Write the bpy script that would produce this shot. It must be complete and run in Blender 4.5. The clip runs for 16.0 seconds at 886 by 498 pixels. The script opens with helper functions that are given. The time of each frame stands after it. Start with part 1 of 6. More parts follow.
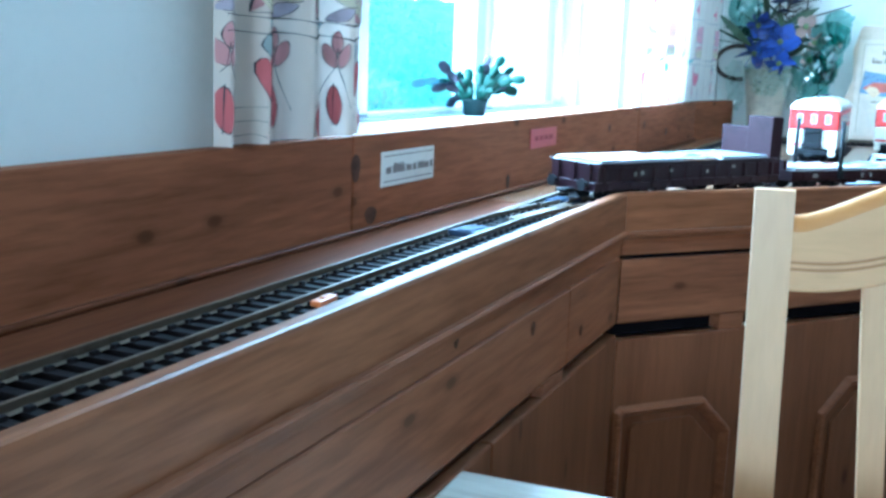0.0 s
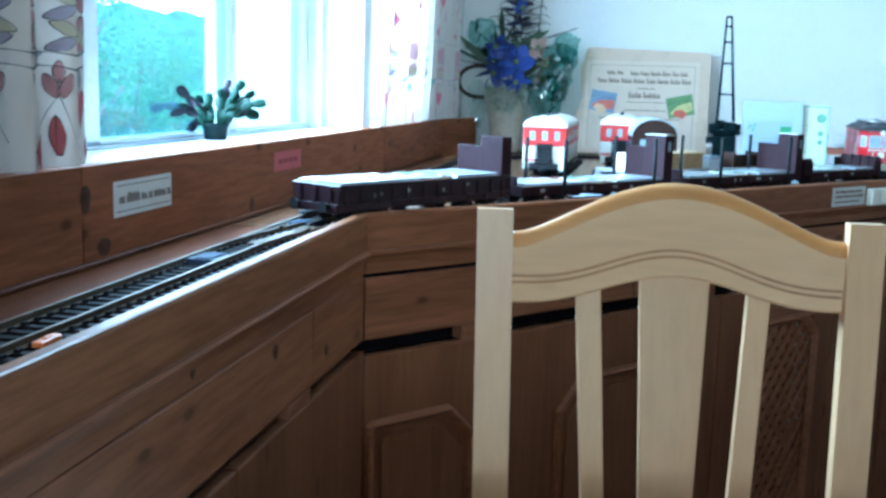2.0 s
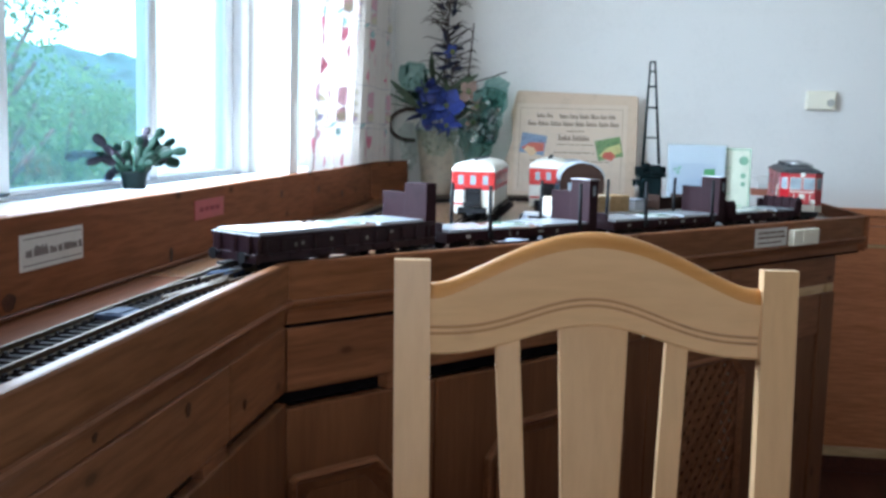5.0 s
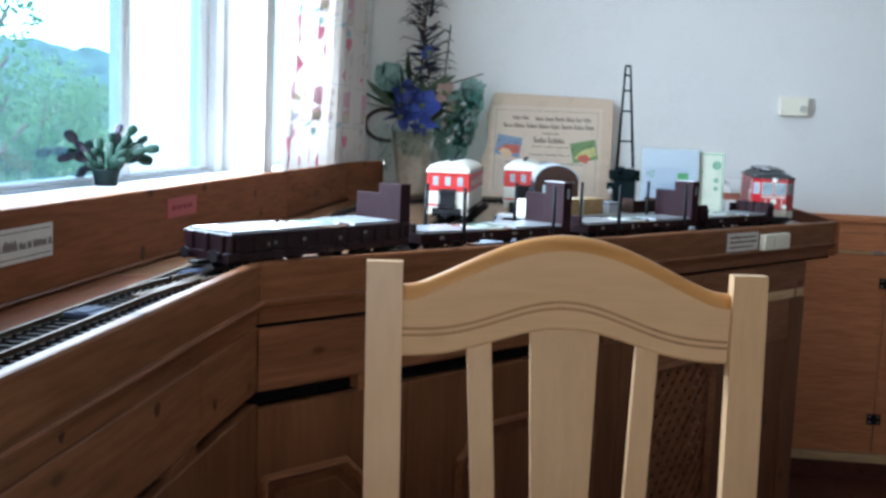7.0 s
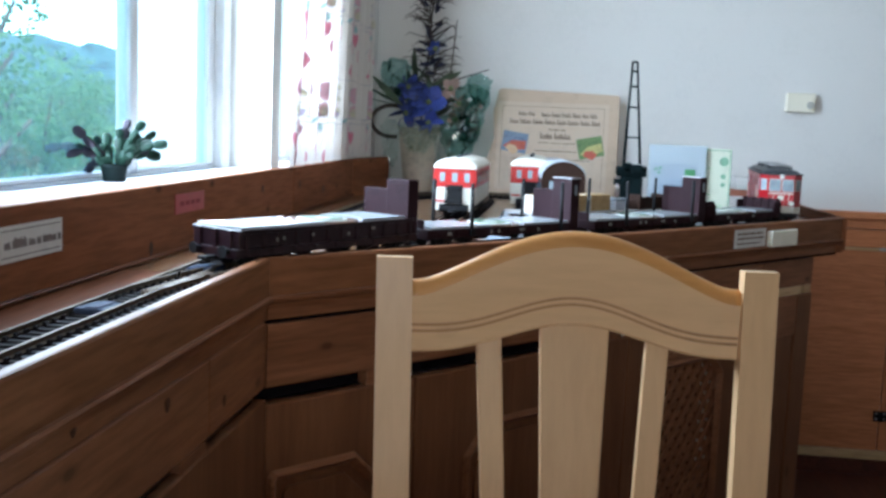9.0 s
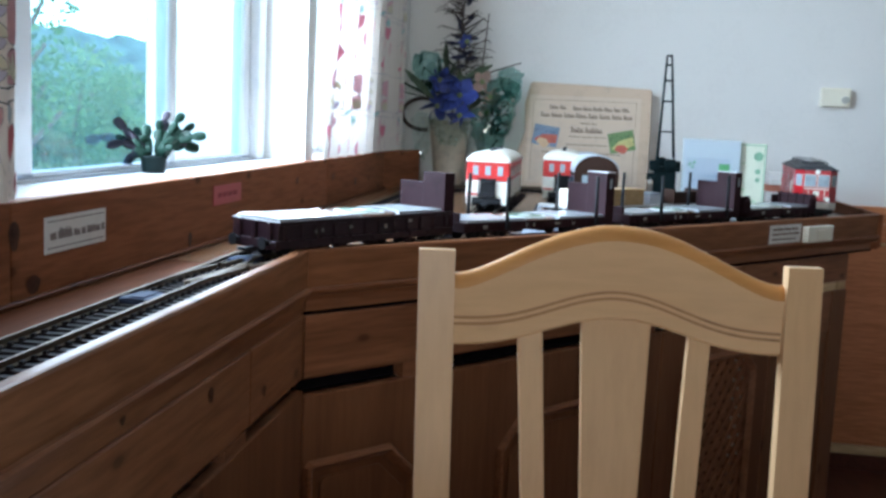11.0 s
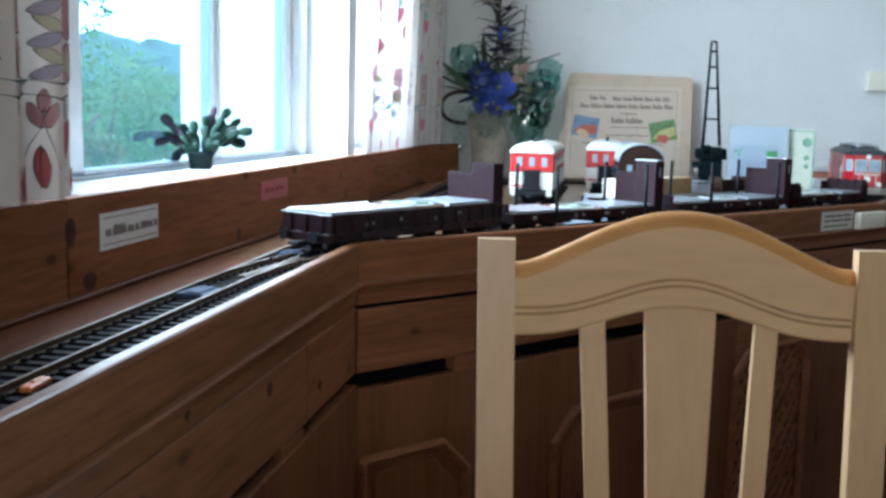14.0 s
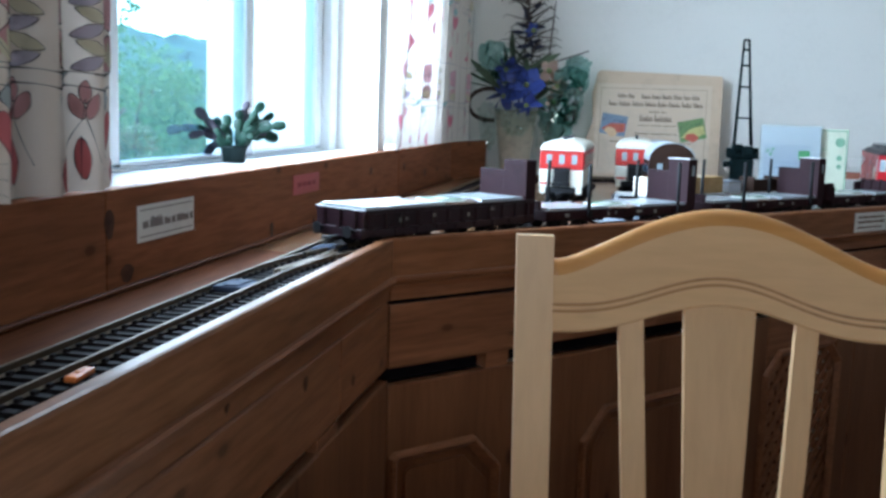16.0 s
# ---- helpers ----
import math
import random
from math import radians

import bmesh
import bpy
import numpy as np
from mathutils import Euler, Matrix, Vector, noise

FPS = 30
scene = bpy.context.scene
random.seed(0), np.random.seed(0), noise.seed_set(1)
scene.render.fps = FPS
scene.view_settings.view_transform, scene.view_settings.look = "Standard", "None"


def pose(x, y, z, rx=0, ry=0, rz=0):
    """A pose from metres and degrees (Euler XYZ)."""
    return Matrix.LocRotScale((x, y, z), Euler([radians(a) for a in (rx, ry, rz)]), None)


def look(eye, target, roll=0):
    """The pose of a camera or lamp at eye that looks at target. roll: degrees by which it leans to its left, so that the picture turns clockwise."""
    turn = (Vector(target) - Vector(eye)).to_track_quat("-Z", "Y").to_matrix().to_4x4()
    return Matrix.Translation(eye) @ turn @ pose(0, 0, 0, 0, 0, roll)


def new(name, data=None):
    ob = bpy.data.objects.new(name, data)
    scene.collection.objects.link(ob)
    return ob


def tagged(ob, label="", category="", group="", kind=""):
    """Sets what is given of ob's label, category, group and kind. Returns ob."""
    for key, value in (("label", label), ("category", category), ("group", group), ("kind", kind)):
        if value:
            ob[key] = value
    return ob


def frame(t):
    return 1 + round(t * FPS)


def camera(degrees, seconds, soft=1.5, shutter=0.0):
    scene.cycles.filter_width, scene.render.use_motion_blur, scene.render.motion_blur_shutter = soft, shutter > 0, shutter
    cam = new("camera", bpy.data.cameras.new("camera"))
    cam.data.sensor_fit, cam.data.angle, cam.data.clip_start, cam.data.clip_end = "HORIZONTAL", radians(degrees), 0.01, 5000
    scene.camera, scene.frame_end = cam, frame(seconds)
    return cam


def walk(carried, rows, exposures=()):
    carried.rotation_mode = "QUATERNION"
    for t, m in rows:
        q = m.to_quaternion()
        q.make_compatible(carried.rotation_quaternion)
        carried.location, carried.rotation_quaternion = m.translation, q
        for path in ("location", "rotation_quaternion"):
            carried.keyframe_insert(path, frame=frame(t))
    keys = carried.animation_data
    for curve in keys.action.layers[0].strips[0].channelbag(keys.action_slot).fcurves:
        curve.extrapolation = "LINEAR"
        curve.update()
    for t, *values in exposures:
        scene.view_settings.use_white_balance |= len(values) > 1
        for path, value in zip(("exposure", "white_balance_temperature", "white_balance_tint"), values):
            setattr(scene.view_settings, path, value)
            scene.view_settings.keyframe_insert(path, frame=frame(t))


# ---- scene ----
from functools import partial

cam = camera(48.03, 16.0, soft=3.0)
# seconds, eye x, y, z, yaw, pitch, roll
ROWS = [
    (0.0, 0.3510, -1.4240, 1.1750, 24.662, -10.523, -1.966),
    (0.5, 0.3670, -1.4110, 1.1760, 20.777, -9.532, -1.578),
    (1.0, 0.3800, -1.4130, 1.1790, 18.032, -9.438, -0.888),
    (1.5, 0.3808, -1.4280, 1.1783, 13.838, -9.107, -1.530),
    (2.0, 0.3899, -1.4397, 1.1911, 11.023, -9.243, -1.740),
    (2.5, 0.3991, -1.4367, 1.1959, 9.841, -8.577, -1.645),
    (3.0, 0.4043, -1.4318, 1.1996, 9.289, -7.590, -1.799),
    (3.5, 0.4063, -1.4259, 1.2018, 8.418, -7.218, -1.963),
    (4.0, 0.4109, -1.4202, 1.2025, 7.933, -6.898, -1.728),
    (6.5, 0.4145, -1.4209, 1.2046, 6.623, -6.914, -2.115),
    (7.0, 0.4159, -1.4204, 1.2051, 6.180, -6.818, -2.313),
    (7.5, 0.4145, -1.4209, 1.2048, 6.223, -6.922, -2.237),
    (8.0, 0.4130, -1.4200, 1.2049, 6.164, -7.196, -2.377),
    (8.5, 0.4096, -1.4208, 1.2044, 6.568, -7.200, -2.349),
    (9.0, 0.4092, -1.4201, 1.2040, 6.421, -7.038, -2.347),
    (11.5, 0.3851, -1.4251, 1.2019, 8.296, -7.564, -2.680),
    (12.0, 0.3822, -1.4238, 1.2001, 8.584, -7.572, -2.720),
    (12.5, 0.3767, -1.4264, 1.2000, 8.776, -7.369, -2.822),
    (13.0, 0.3744, -1.4258, 1.1992, 9.168, -7.294, -2.612),
    (13.5, 0.3680, -1.4221, 1.1971, 9.412, -7.208, -1.808),
    (14.0, 0.3576, -1.4106, 1.1921, 9.584, -7.759, -1.418),
    (14.5, 0.3509, -1.4084, 1.1905, 9.612, -8.128, -1.693),
    (15.0, 0.3464, -1.4099, 1.1893, 9.965, -7.849, -2.011),
    (15.5, 0.3429, -1.4098, 1.1888, 10.363, -8.151, -1.884),
    (16.0, 0.3379, -1.4085, 1.1887, 10.847, -7.939, -1.928),
]
EXPOSURES = [(0.0, 1.06, 4130, -9), (0.6, 0.93, 4130, -9), (1.2, 0.62, 4230, -8), (2.0, 0.34, 4430, -6), (3.0, 0.2, 5120, 2), (4.0, 0.0, 5550, 9), (6.5, -0.2, 5620, 10), (9.0, -0.26, 5620, 10), (12.0, -0.28, 5560, 9), (16.0, -0.30, 5420, 7)]
walk(cam, [(t, pose(x, y, z, 90 + pitch, roll, yaw)) for t, x, y, z, yaw, pitch, roll in ROWS], EXPOSURES)

# ---- light ----
world = bpy.data.worlds.new("daylight")
scene.world = world
world.use_nodes = True
wn = world.node_tree
sky = wn.nodes.new("ShaderNodeTexSky")
sky.sky_type = "NISHITA"
sky.sun_disc = False
sky.sun_elevation, sky.sun_rotation = radians(48.1), radians(158.2)
wn.links.new(sky.outputs[0], wn.nodes["Background"].inputs[0])
wn.nodes["Background"].inputs[1].default_value = 0.75

sun_data = bpy.data.lights.new("sun", "SUN")
sun_data.energy, sun_data.angle, sun_data.color = 5.0, radians(4), (1.0, 0.96, 0.9)
sun = new("sun", sun_data)
# comes over the roof from behind the camera and falls on the trees outside
sun.matrix_basis = look((2, -5, 6), (0, 0, 0))


def window_light(x, y, z, w, h, rx, rz, watts, colour=(1.0, 0.98, 0.96)):
    """Sky light in a window opening."""
    d = bpy.data.lights.new("window_light", "AREA")
    d.shape, d.size, d.size_y, d.energy, d.color = "RECTANGLE", w, h, watts, colour
    o = new("window_light", d)
    o.matrix_basis = pose(x, y, z, rx, 0, rz)
    return o


window_light(-0.352, 0.34, 1.62, 0.98, 1.0, 90, -90, 62, (0.83, 0.94, 1.0))
window_light(-0.352, 1.23, 1.62, 0.46, 1.0, 90, -90, 11, (0.9, 0.95, 1.0))
window_light(0.7, -5.40, 1.62, 1.5, 1.0, 90, 0, 36, (1.0, 0.92, 0.82))

# ---- materials ----
def principled(name, colour, rough=0.5, metal=0.0, spec=None):
    m = bpy.data.materials.new(name)
    m.use_nodes = True
    b = m.node_tree.nodes["Principled BSDF"]
    b.inputs["Base Color"].default_value = (*colour, 1)
    b.inputs["Roughness"].default_value, b.inputs["Metallic"].default_value = rough, metal
    if spec is not None:
        b.inputs["Specular IOR Level"].default_value = spec
    return m, m.node_tree, b


def node(nt, kind, **inputs):
    n = nt.nodes.new(kind)
    for k, v in inputs.items():
        n.inputs[k.replace("_", " ")].default_value = v
    return n


def ramp(nt, source, stops):
    r = nt.nodes.new("ShaderNodeValToRGB")
    e = r.color_ramp.elements
    while len(e) < len(stops):
        e.new(0.5)
    for i, (p, c) in enumerate(stops):
        e[i].position, e[i].color = p, (*c, 1)
    nt.links.new(source, r.inputs[0])
    return r.outputs[0]


def mapped(nt, scale=(1, 1, 1), rot=(0, 0, 0), per_object=False):
    co = nt.nodes.new("ShaderNodeTexCoord")
    mp = nt.nodes.new("ShaderNodeMapping")
    mp.inputs["Scale"].default_value = scale
    mp.inputs["Rotation"].default_value = rot
    nt.links.new(co.outputs["Object"], mp.inputs["Vector"])
    if per_object:
        oi = nt.nodes.new("ShaderNodeObjectInfo")
        mul = nt.nodes.new("ShaderNodeMath")
        mul.operation, mul.inputs[1].default_value = "MULTIPLY", 7.0
        nt.links.new(oi.outputs["Random"], mul.inputs[0])
        nt.links.new(mul.outputs[0], mp.inputs["Location"])
    return mp.outputs[0]


def bump(nt, bsdf, height, strength, distance=0.002):
    b = nt.nodes.new("ShaderNodeBump")
    b.inputs["Strength"].default_value, b.inputs["Distance"].default_value = strength, distance
    nt.links.new(height, b.inputs["Height"])
    nt.links.new(b.outputs[0], bsdf.inputs["Normal"])


def wood(name, light, dark, knot, grain=(14, 1.2, 14), rough=0.42, knots=0.75, coat=0.06, kscale=(0, 3.6, 7), coat_rough=0.22, streak=0.5, spec=0.3):
    """Lacquered wood: long grain along local y, knots, blotches."""
    m, nt, b = principled(name, light, rough)
    v = mapped(nt, grain, (0, 0, 0), True)
    wob = node(nt, "ShaderNodeTexNoise", Scale=1.1, Detail=6.0, Roughness=0.62, Distortion=0.9)
    nt.links.new(v, wob.inputs["Vector"])
    fine = node(nt, "ShaderNodeTexNoise", Scale=9.0, Detail=4.0, Roughness=0.6, Distortion=0.3)
    nt.links.new(v, fine.inputs["Vector"])
    mid = tuple((a + c) / 2 for a, c in zip(light, dark))
    base = ramp(nt, wob.outputs[0], [(0.28, dark), (0.45, mid), (0.56, light), (0.75, mid)])
    mix = nt.nodes.new("ShaderNodeMix")
    mix.data_type, mix.blend_type = "RGBA", "MULTIPLY"
    mix.inputs[0].default_value = streak
    nt.links.new(base, mix.inputs[6])
    nt.links.new(ramp(nt, fine.outputs[0], [(0.32, (0.45, 0.38, 0.32)), (0.6, (1, 1, 1))]), mix.inputs[7])
    # knots
    kv = mapped(nt, kscale, (0, 0, 0), True)
    sep, com = nt.nodes.new("ShaderNodeSeparateXYZ"), nt.nodes.new("ShaderNodeCombineXYZ")
    nt.links.new(kv, sep.inputs[0])
    flat = [i for i in range(3) if kscale[i]]
    nt.links.new(sep.outputs[flat[0]], com.inputs[0])
    nt.links.new(sep.outputs[flat[-1]], com.inputs[1])
    vor = node(nt, "ShaderNodeTexVoronoi", Scale=1.0, Randomness=1.0)
    vor.voronoi_dimensions = "2D"
    nt.links.new(com.outputs[0], vor.inputs["Vector"])
    kmask = ramp(nt, vor.outputs["Distance"], [(0.018, (1, 1, 1)), (0.034, (0.85, 0.85, 0.85)), (0.046, (0.3, 0.3, 0.3)), (0.08, (0, 0, 0))])
    kmul = nt.nodes.new("ShaderNodeMath")
    kmul.operation, kmul.inputs[1].default_value = "MULTIPLY", knots
    nt.links.new(kmask, kmul.inputs[0])
    mix2 = nt.nodes.new("ShaderNodeMix")
    mix2.data_type = "RGBA"
    nt.links.new(kmul.outputs[0], mix2.inputs[0])
    nt.links.new(mix.outputs[2], mix2.inputs[6])
    mix2.inputs[7].default_value = (*knot, 1)
    nt.links.new(mix2.outputs[2], b.inputs["Base Color"])
    b.inputs["Specular IOR Level"].default_value = spec
    b.inputs["Coat Weight"].default_value, b.inputs["Coat Roughness"].default_value = coat, coat_rough
    bump(nt, b, fine.outputs[0], 0.12, 0.001)
    return m


def mottled(name, colour, rough=0.5, metal=0.0, scale=40.0, amount=0.25, bumpy=0.1, dist=0.001, spec=None):
    """A nearly plain surface with uneven tone at two scales and a fine relief."""
    m, nt, b = principled(name, colour, rough, metal, spec)
    v = mapped(nt)
    big = node(nt, "ShaderNodeTexNoise", Scale=scale * 0.12, Detail=3.0)
    small = node(nt, "ShaderNodeTexNoise", Scale=scale, Detail=6.0, Roughness=0.65)
    for n in (big, small):
        nt.links.new(v, n.inputs["Vector"])
    add = nt.nodes.new("ShaderNodeMath")
    add.operation = "ADD"
    nt.links.new(big.outputs[0], add.inputs[0])
    nt.links.new(small.outputs[0], add.inputs[1])
    lo = tuple(c * (1 - amount) for c in colour)
    hi = tuple(min(1, c * (1 + amount * 0.6)) for c in colour)
    nt.links.new(ramp(nt, add.outputs[0], [(0.75, lo), (1.25, hi)]), b.inputs["Base Color"])
    if bumpy:
        bump(nt, b, small.outputs[0], bumpy, dist)
    return m


def thin_pane(name, amount=0.08, tint=(1, 1, 1), veil=0.0, rough=0.02):
    """Flat window glass: clear, a faint reflection, and a cyan veil for glare."""
    m = bpy.data.materials.new(name)
    m.use_nodes = True
    nt = m.node_tree
    nt.nodes.remove(nt.nodes["Principled BSDF"])
    t = nt.nodes.new("ShaderNodeBsdfTransparent")
    t.inputs[0].default_value = (*tint, 1)
    g = nt.nodes.new("ShaderNodeBsdfGlossy")
    g.inputs["Roughness"].default_value = rough
    mx = nt.nodes.new("ShaderNodeMixShader")
    mx.inputs[0].default_value = amount
    if veil:
        d = nt.nodes.new("ShaderNodeBsdfTranslucent")
        d.inputs[0].default_value = (0.72, 0.97, 1.0, 1)
        md = nt.nodes.new("ShaderNodeMixShader")
        md.inputs[0].default_value = veil
        nt.links.new(t.outputs[0], md.inputs[1])
        nt.links.new(d.outputs[0], md.inputs[2])
        t = md
    nt.links.new(t.outputs[0], mx.inputs[1])
    nt.links.new(g.outputs[0], mx.inputs[2])
    nt.links.new(mx.outputs[0], nt.nodes["Material Output"].inputs[0])
    return m


def cloth(name, colour, trans=0.35):
    m, nt, b = principled(name, colour, 0.9, 0, 0.1)
    v = mapped(nt, (1, 1, 1))
    weave = node(nt, "ShaderNodeTexNoise", Scale=420.0, Detail=2.0)
    nt.links.new(v, weave.inputs["Vector"])
    bump(nt, b, weave.outputs[0], 0.25, 0.0008)
    tr = nt.nodes.new("ShaderNodeBsdfTranslucent")
    tr.inputs[0].default_value = (*colour, 1)
    mx = nt.nodes.new("ShaderNodeMixShader")
    mx.inputs[0].default_value = trans
    nt.links.new(b.outputs[0], mx.inputs[1])
    nt.links.new(tr.outputs[0], mx.inputs[2])
    nt.links.new(mx.outputs[0], nt.nodes["Material Output"].inputs[0])
    return m


PINE = wood("lacquered_pine", (0.274, 0.104, 0.047), (0.184, 0.066, 0.029), (0.050, 0.018, 0.008), rough=0.6, coat=0.0, spec=0.07)
# about half as bright as the riser's pine
DECKP = wood("darker_pine", (0.140, 0.050, 0.022), (0.096, 0.033, 0.014), (0.03, 0.012, 0.006), rough=0.65, coat=0.0, spec=0.05)
PINE_X = wood("lacquered_pine_crosswise", (0.254, 0.106, 0.049), (0.170, 0.066, 0.030), (0.050, 0.018, 0.008), grain=(1.2, 14, 14), kscale=(3.6, 0, 7.5), rough=0.5, coat=0.02, spec=0.16)
RIMW = wood("lacquered_pine_rim", (0.255, 0.109, 0.050), (0.174, 0.070, 0.030), (0.06, 0.02, 0.009), grain=(1.2, 14, 14), kscale=(3.6, 0, 7.5), rough=0.5, coat=0.11, coat_rough=0.18, spec=0.08)
# darker copy of the pine: shade on the lower front put into its colour
PINE_UP = wood("lacquered_pine_upright_shaded", (0.175, 0.072, 0.032), (0.118, 0.046, 0.020), (0.04, 0.014, 0.006), grain=(14, 14, 1.2), kscale=(7, 0, 3), rough=0.5, coat=0.02, spec=0.16, streak=0.28)
BOARD = wood("varnished_board", (0.235, 0.118, 0.052), (0.17, 0.080, 0.033), (0.2, 0.1, 0.05), grain=(9, 0.8, 9), knots=0.15, rough=0.26, coat=0.7)
CREAM = wood("cream_lacquered_wood", (0.655, 0.412, 0.212), (0.61, 0.378, 0.190), (0.34, 0.21, 0.11), grain=(12, 12, 1.4), knots=0.3, rough=0.38, coat=0.15, kscale=(6, 0, 3), streak=0.12)
CREAM_X = wood("cream_lacquered_wood_crosswise", (0.69, 0.432, 0.221), (0.645, 0.398, 0.198), (0.34, 0.21, 0.11), grain=(1.4, 12, 12), knots=0.2, rough=0.38, coat=0.15, kscale=(3, 0, 6), streak=0.12)
HONEY = wood("honey_glazed_edge", (0.58, 0.275, 0.078), (0.50, 0.225, 0.058), (0.3, 0.17, 0.06), grain=(2, 22, 22), knots=0.0, rough=0.35, coat=0.25, streak=0.12)
GROOVE = mottled("brown_groove", (0.34, 0.17, 0.060), 0.5)
WALL = mottled("white_wall_paint", (0.78, 0.77, 0.745), 0.9, scale=60, amount=0.02, bumpy=0.12, dist=0.0015, spec=0.2)
CEIL = mottled("ceiling_paint", (0.74, 0.72, 0.68), 0.9, scale=30, amount=0.04, spec=0.2)
FLOOR = wood("dark_red_floor", (0.10, 0.030, 0.018), (0.06, 0.018, 0.012), (0.03, 0.01, 0.006), knots=0.1, rough=0.4)
PANEL = wood("beech_wall_panel", (0.60, 0.235, 0.100), (0.50, 0.185, 0.075), (0.14, 0.05, 0.02), grain=(1.4, 12, 16), knots=0.12, rough=0.4)
# for walls out of view, kept darker to hold back bounced light
FARWALL = mottled("low_bounce_wall_paint", (0.44, 0.40, 0.35), 0.9, scale=60, amount=0.05, spec=0.2)
WHITE = mottled("white_gloss_paint", (0.80, 0.80, 0.78), 0.35, scale=30, amount=0.05, bumpy=0.05)
LIGHTPINE = wood("light_pine", (0.64, 0.45, 0.24), (0.54, 0.36, 0.17), (0.2, 0.1, 0.05), grain=(1.2, 14, 14), kscale=(3.6, 0, 7.5))
# near-black fill: shade inside gaps, slots and the lattice is put into it
DARK = mottled("recess_shade_black", (0.006, 0.005, 0.006), 0.9, spec=0.0)

# ---- mesh helpers ----
def add_box(bm, x0, x1, y0, y1, z0, z1, bevel=0.0, m=None, mi=0):
    """A box with softened edges, added to bm."""
    t = bmesh.new()
    bmesh.ops.create_cube(t, size=1)
    for v in t.verts:
        v.co = Vector((x0 + (v.co.x + 0.5) * (x1 - x0), y0 + (v.co.y + 0.5) * (y1 - y0), z0 + (v.co.z + 0.5) * (z1 - z0)))
    if bevel:
        bmesh.ops.bevel(t, geom=list(t.edges), offset=bevel, segments=2, profile=0.5, affect="EDGES", clamp_overlap=True)
    join(bm, t, m, mi)


def join(bm, t, m=None, mi=0):
    """Adds the small bmesh t to bm, moved by m, and frees it."""
    if m is not None:
        bmesh.ops.transform(t, matrix=m, verts=list(t.verts))
    index = {}
    for v in t.verts:
        index[v] = bm.verts.new(v.co)
    for f in t.faces:
        try:
            n = bm.faces.new([index[v] for v in f.verts])
            n.material_index, n.smooth = mi, f.smooth
        except ValueError:
            pass
    t.free()


def add_prism(bm, outline, depth, m=None, bevel=0.0, mi=0):
    """An outline in local x, z, given depth along local y from 0."""
    t = bmesh.new()
    a = [t.verts.new((x, 0, z)) for x, z in outline]
    f = t.faces.new(a)
    r = bmesh.ops.extrude_face_region(t, geom=[f])
    for v in r["geom"]:
        if isinstance(v, bmesh.types.BMVert):
            v.co.y += depth
    bmesh.ops.recalc_face_normals(t, faces=list(t.faces))
    if bevel:
        bmesh.ops.bevel(t, geom=list(t.edges), offset=bevel, segments=2, profile=0.5, affect="EDGES", clamp_overlap=True)
    join(bm, t, m, mi)


def add_rod(bm, p, q, r0, r1=None, sides=10, mi=0, smooth=True):
    """A round bar from p to q."""
    p, q = Vector(p), Vector(q)
    r1 = r0 if r1 is None else r1
    d = (q - p).to_track_quat("Z", "Y")
    ring = []
    for c, r in ((p, r0), (q, r1)):
        ring.append([bm.verts.new(c + d @ Vector((r * math.cos(2 * math.pi * i / sides), r * math.sin(2 * math.pi * i / sides), 0))) for i in range(sides)])
    for i in range(sides):
        f = bm.faces.new((ring[0][i], ring[0][(i + 1) % sides], ring[1][(i + 1) % sides], ring[1][i]))
        f.smooth, f.material_index = smooth, mi
    bm.faces.new(ring[0][::-1]).material_index = mi
    bm.faces.new(ring[1]).material_index = mi


def add_lathe(bm, profile, m=None, sides=24, mi=0):
    """A turned body: profile of (radius, height)."""
    t = bmesh.new()
    rings = [[t.verts.new((r * math.cos(2 * math.pi * i / sides), r * math.sin(2 * math.pi * i / sides), z)) for i in range(sides)] for r, z in profile]
    for a, b in zip(rings, rings[1:]):
        for i in range(sides):
            t.faces.new((a[i], a[(i + 1) % sides], b[(i + 1) % sides], b[i])).smooth = True
    t.faces.new(rings[0][::-1])
    t.faces.new(rings[-1])
    join(bm, t, m, mi)


def add_sweep(bm, path, section, mi=0, up=Vector((0, 0, 1))):
    """A section (side, height) carried along a level path of points."""
    rings = []
    n = len(path)
    for i, p in enumerate(path):
        d = (Vector(path[min(i + 1, n - 1)]) - Vector(path[max(i - 1, 0)])).normalized()
        side = d.cross(up).normalized()
        rings.append([bm.verts.new(Vector(p) + side * s + up * h) for s, h in section])
    k = len(section)
    for a, b in zip(rings, rings[1:]):
        for i in range(k):
            bm.faces.new((a[i], a[(i + 1) % k], b[(i + 1) % k], b[i])).material_index = mi
    bm.faces.new(rings[0][::-1]).material_index = mi
    bm.faces.new(rings[-1]).material_index = mi


def finish(name, bm, mats):
    bmesh.ops.recalc_face_normals(bm, faces=list(bm.faces))
    me = bpy.data.meshes.new(name)
    bm.to_mesh(me)
    bm.free()
    for m in mats if isinstance(mats, (list, tuple)) else [mats]:
        me.materials.append(m)
    return me


def thing(name, bm, mats, m=None, **tags):
    """A top-level object made of one mesh."""
    o = new(name, finish(name, bm, mats))
    if m is not None:
        o.matrix_basis = m
    return tagged(o, **tags)


def base(name, m, **tags):
    """A top-level Empty that carries parts."""
    o = new(name)
    o.empty_display_size = 0.05
    o.matrix_basis = m
    return tagged(o, **tags)


def part(name, bm, mats, parent, label="", m=None):
    o = new(name, finish(name, bm, mats))
    o.parent = parent
    if m is not None:
        o.matrix_basis = m
    if label:
        o["label"] = label
    return o


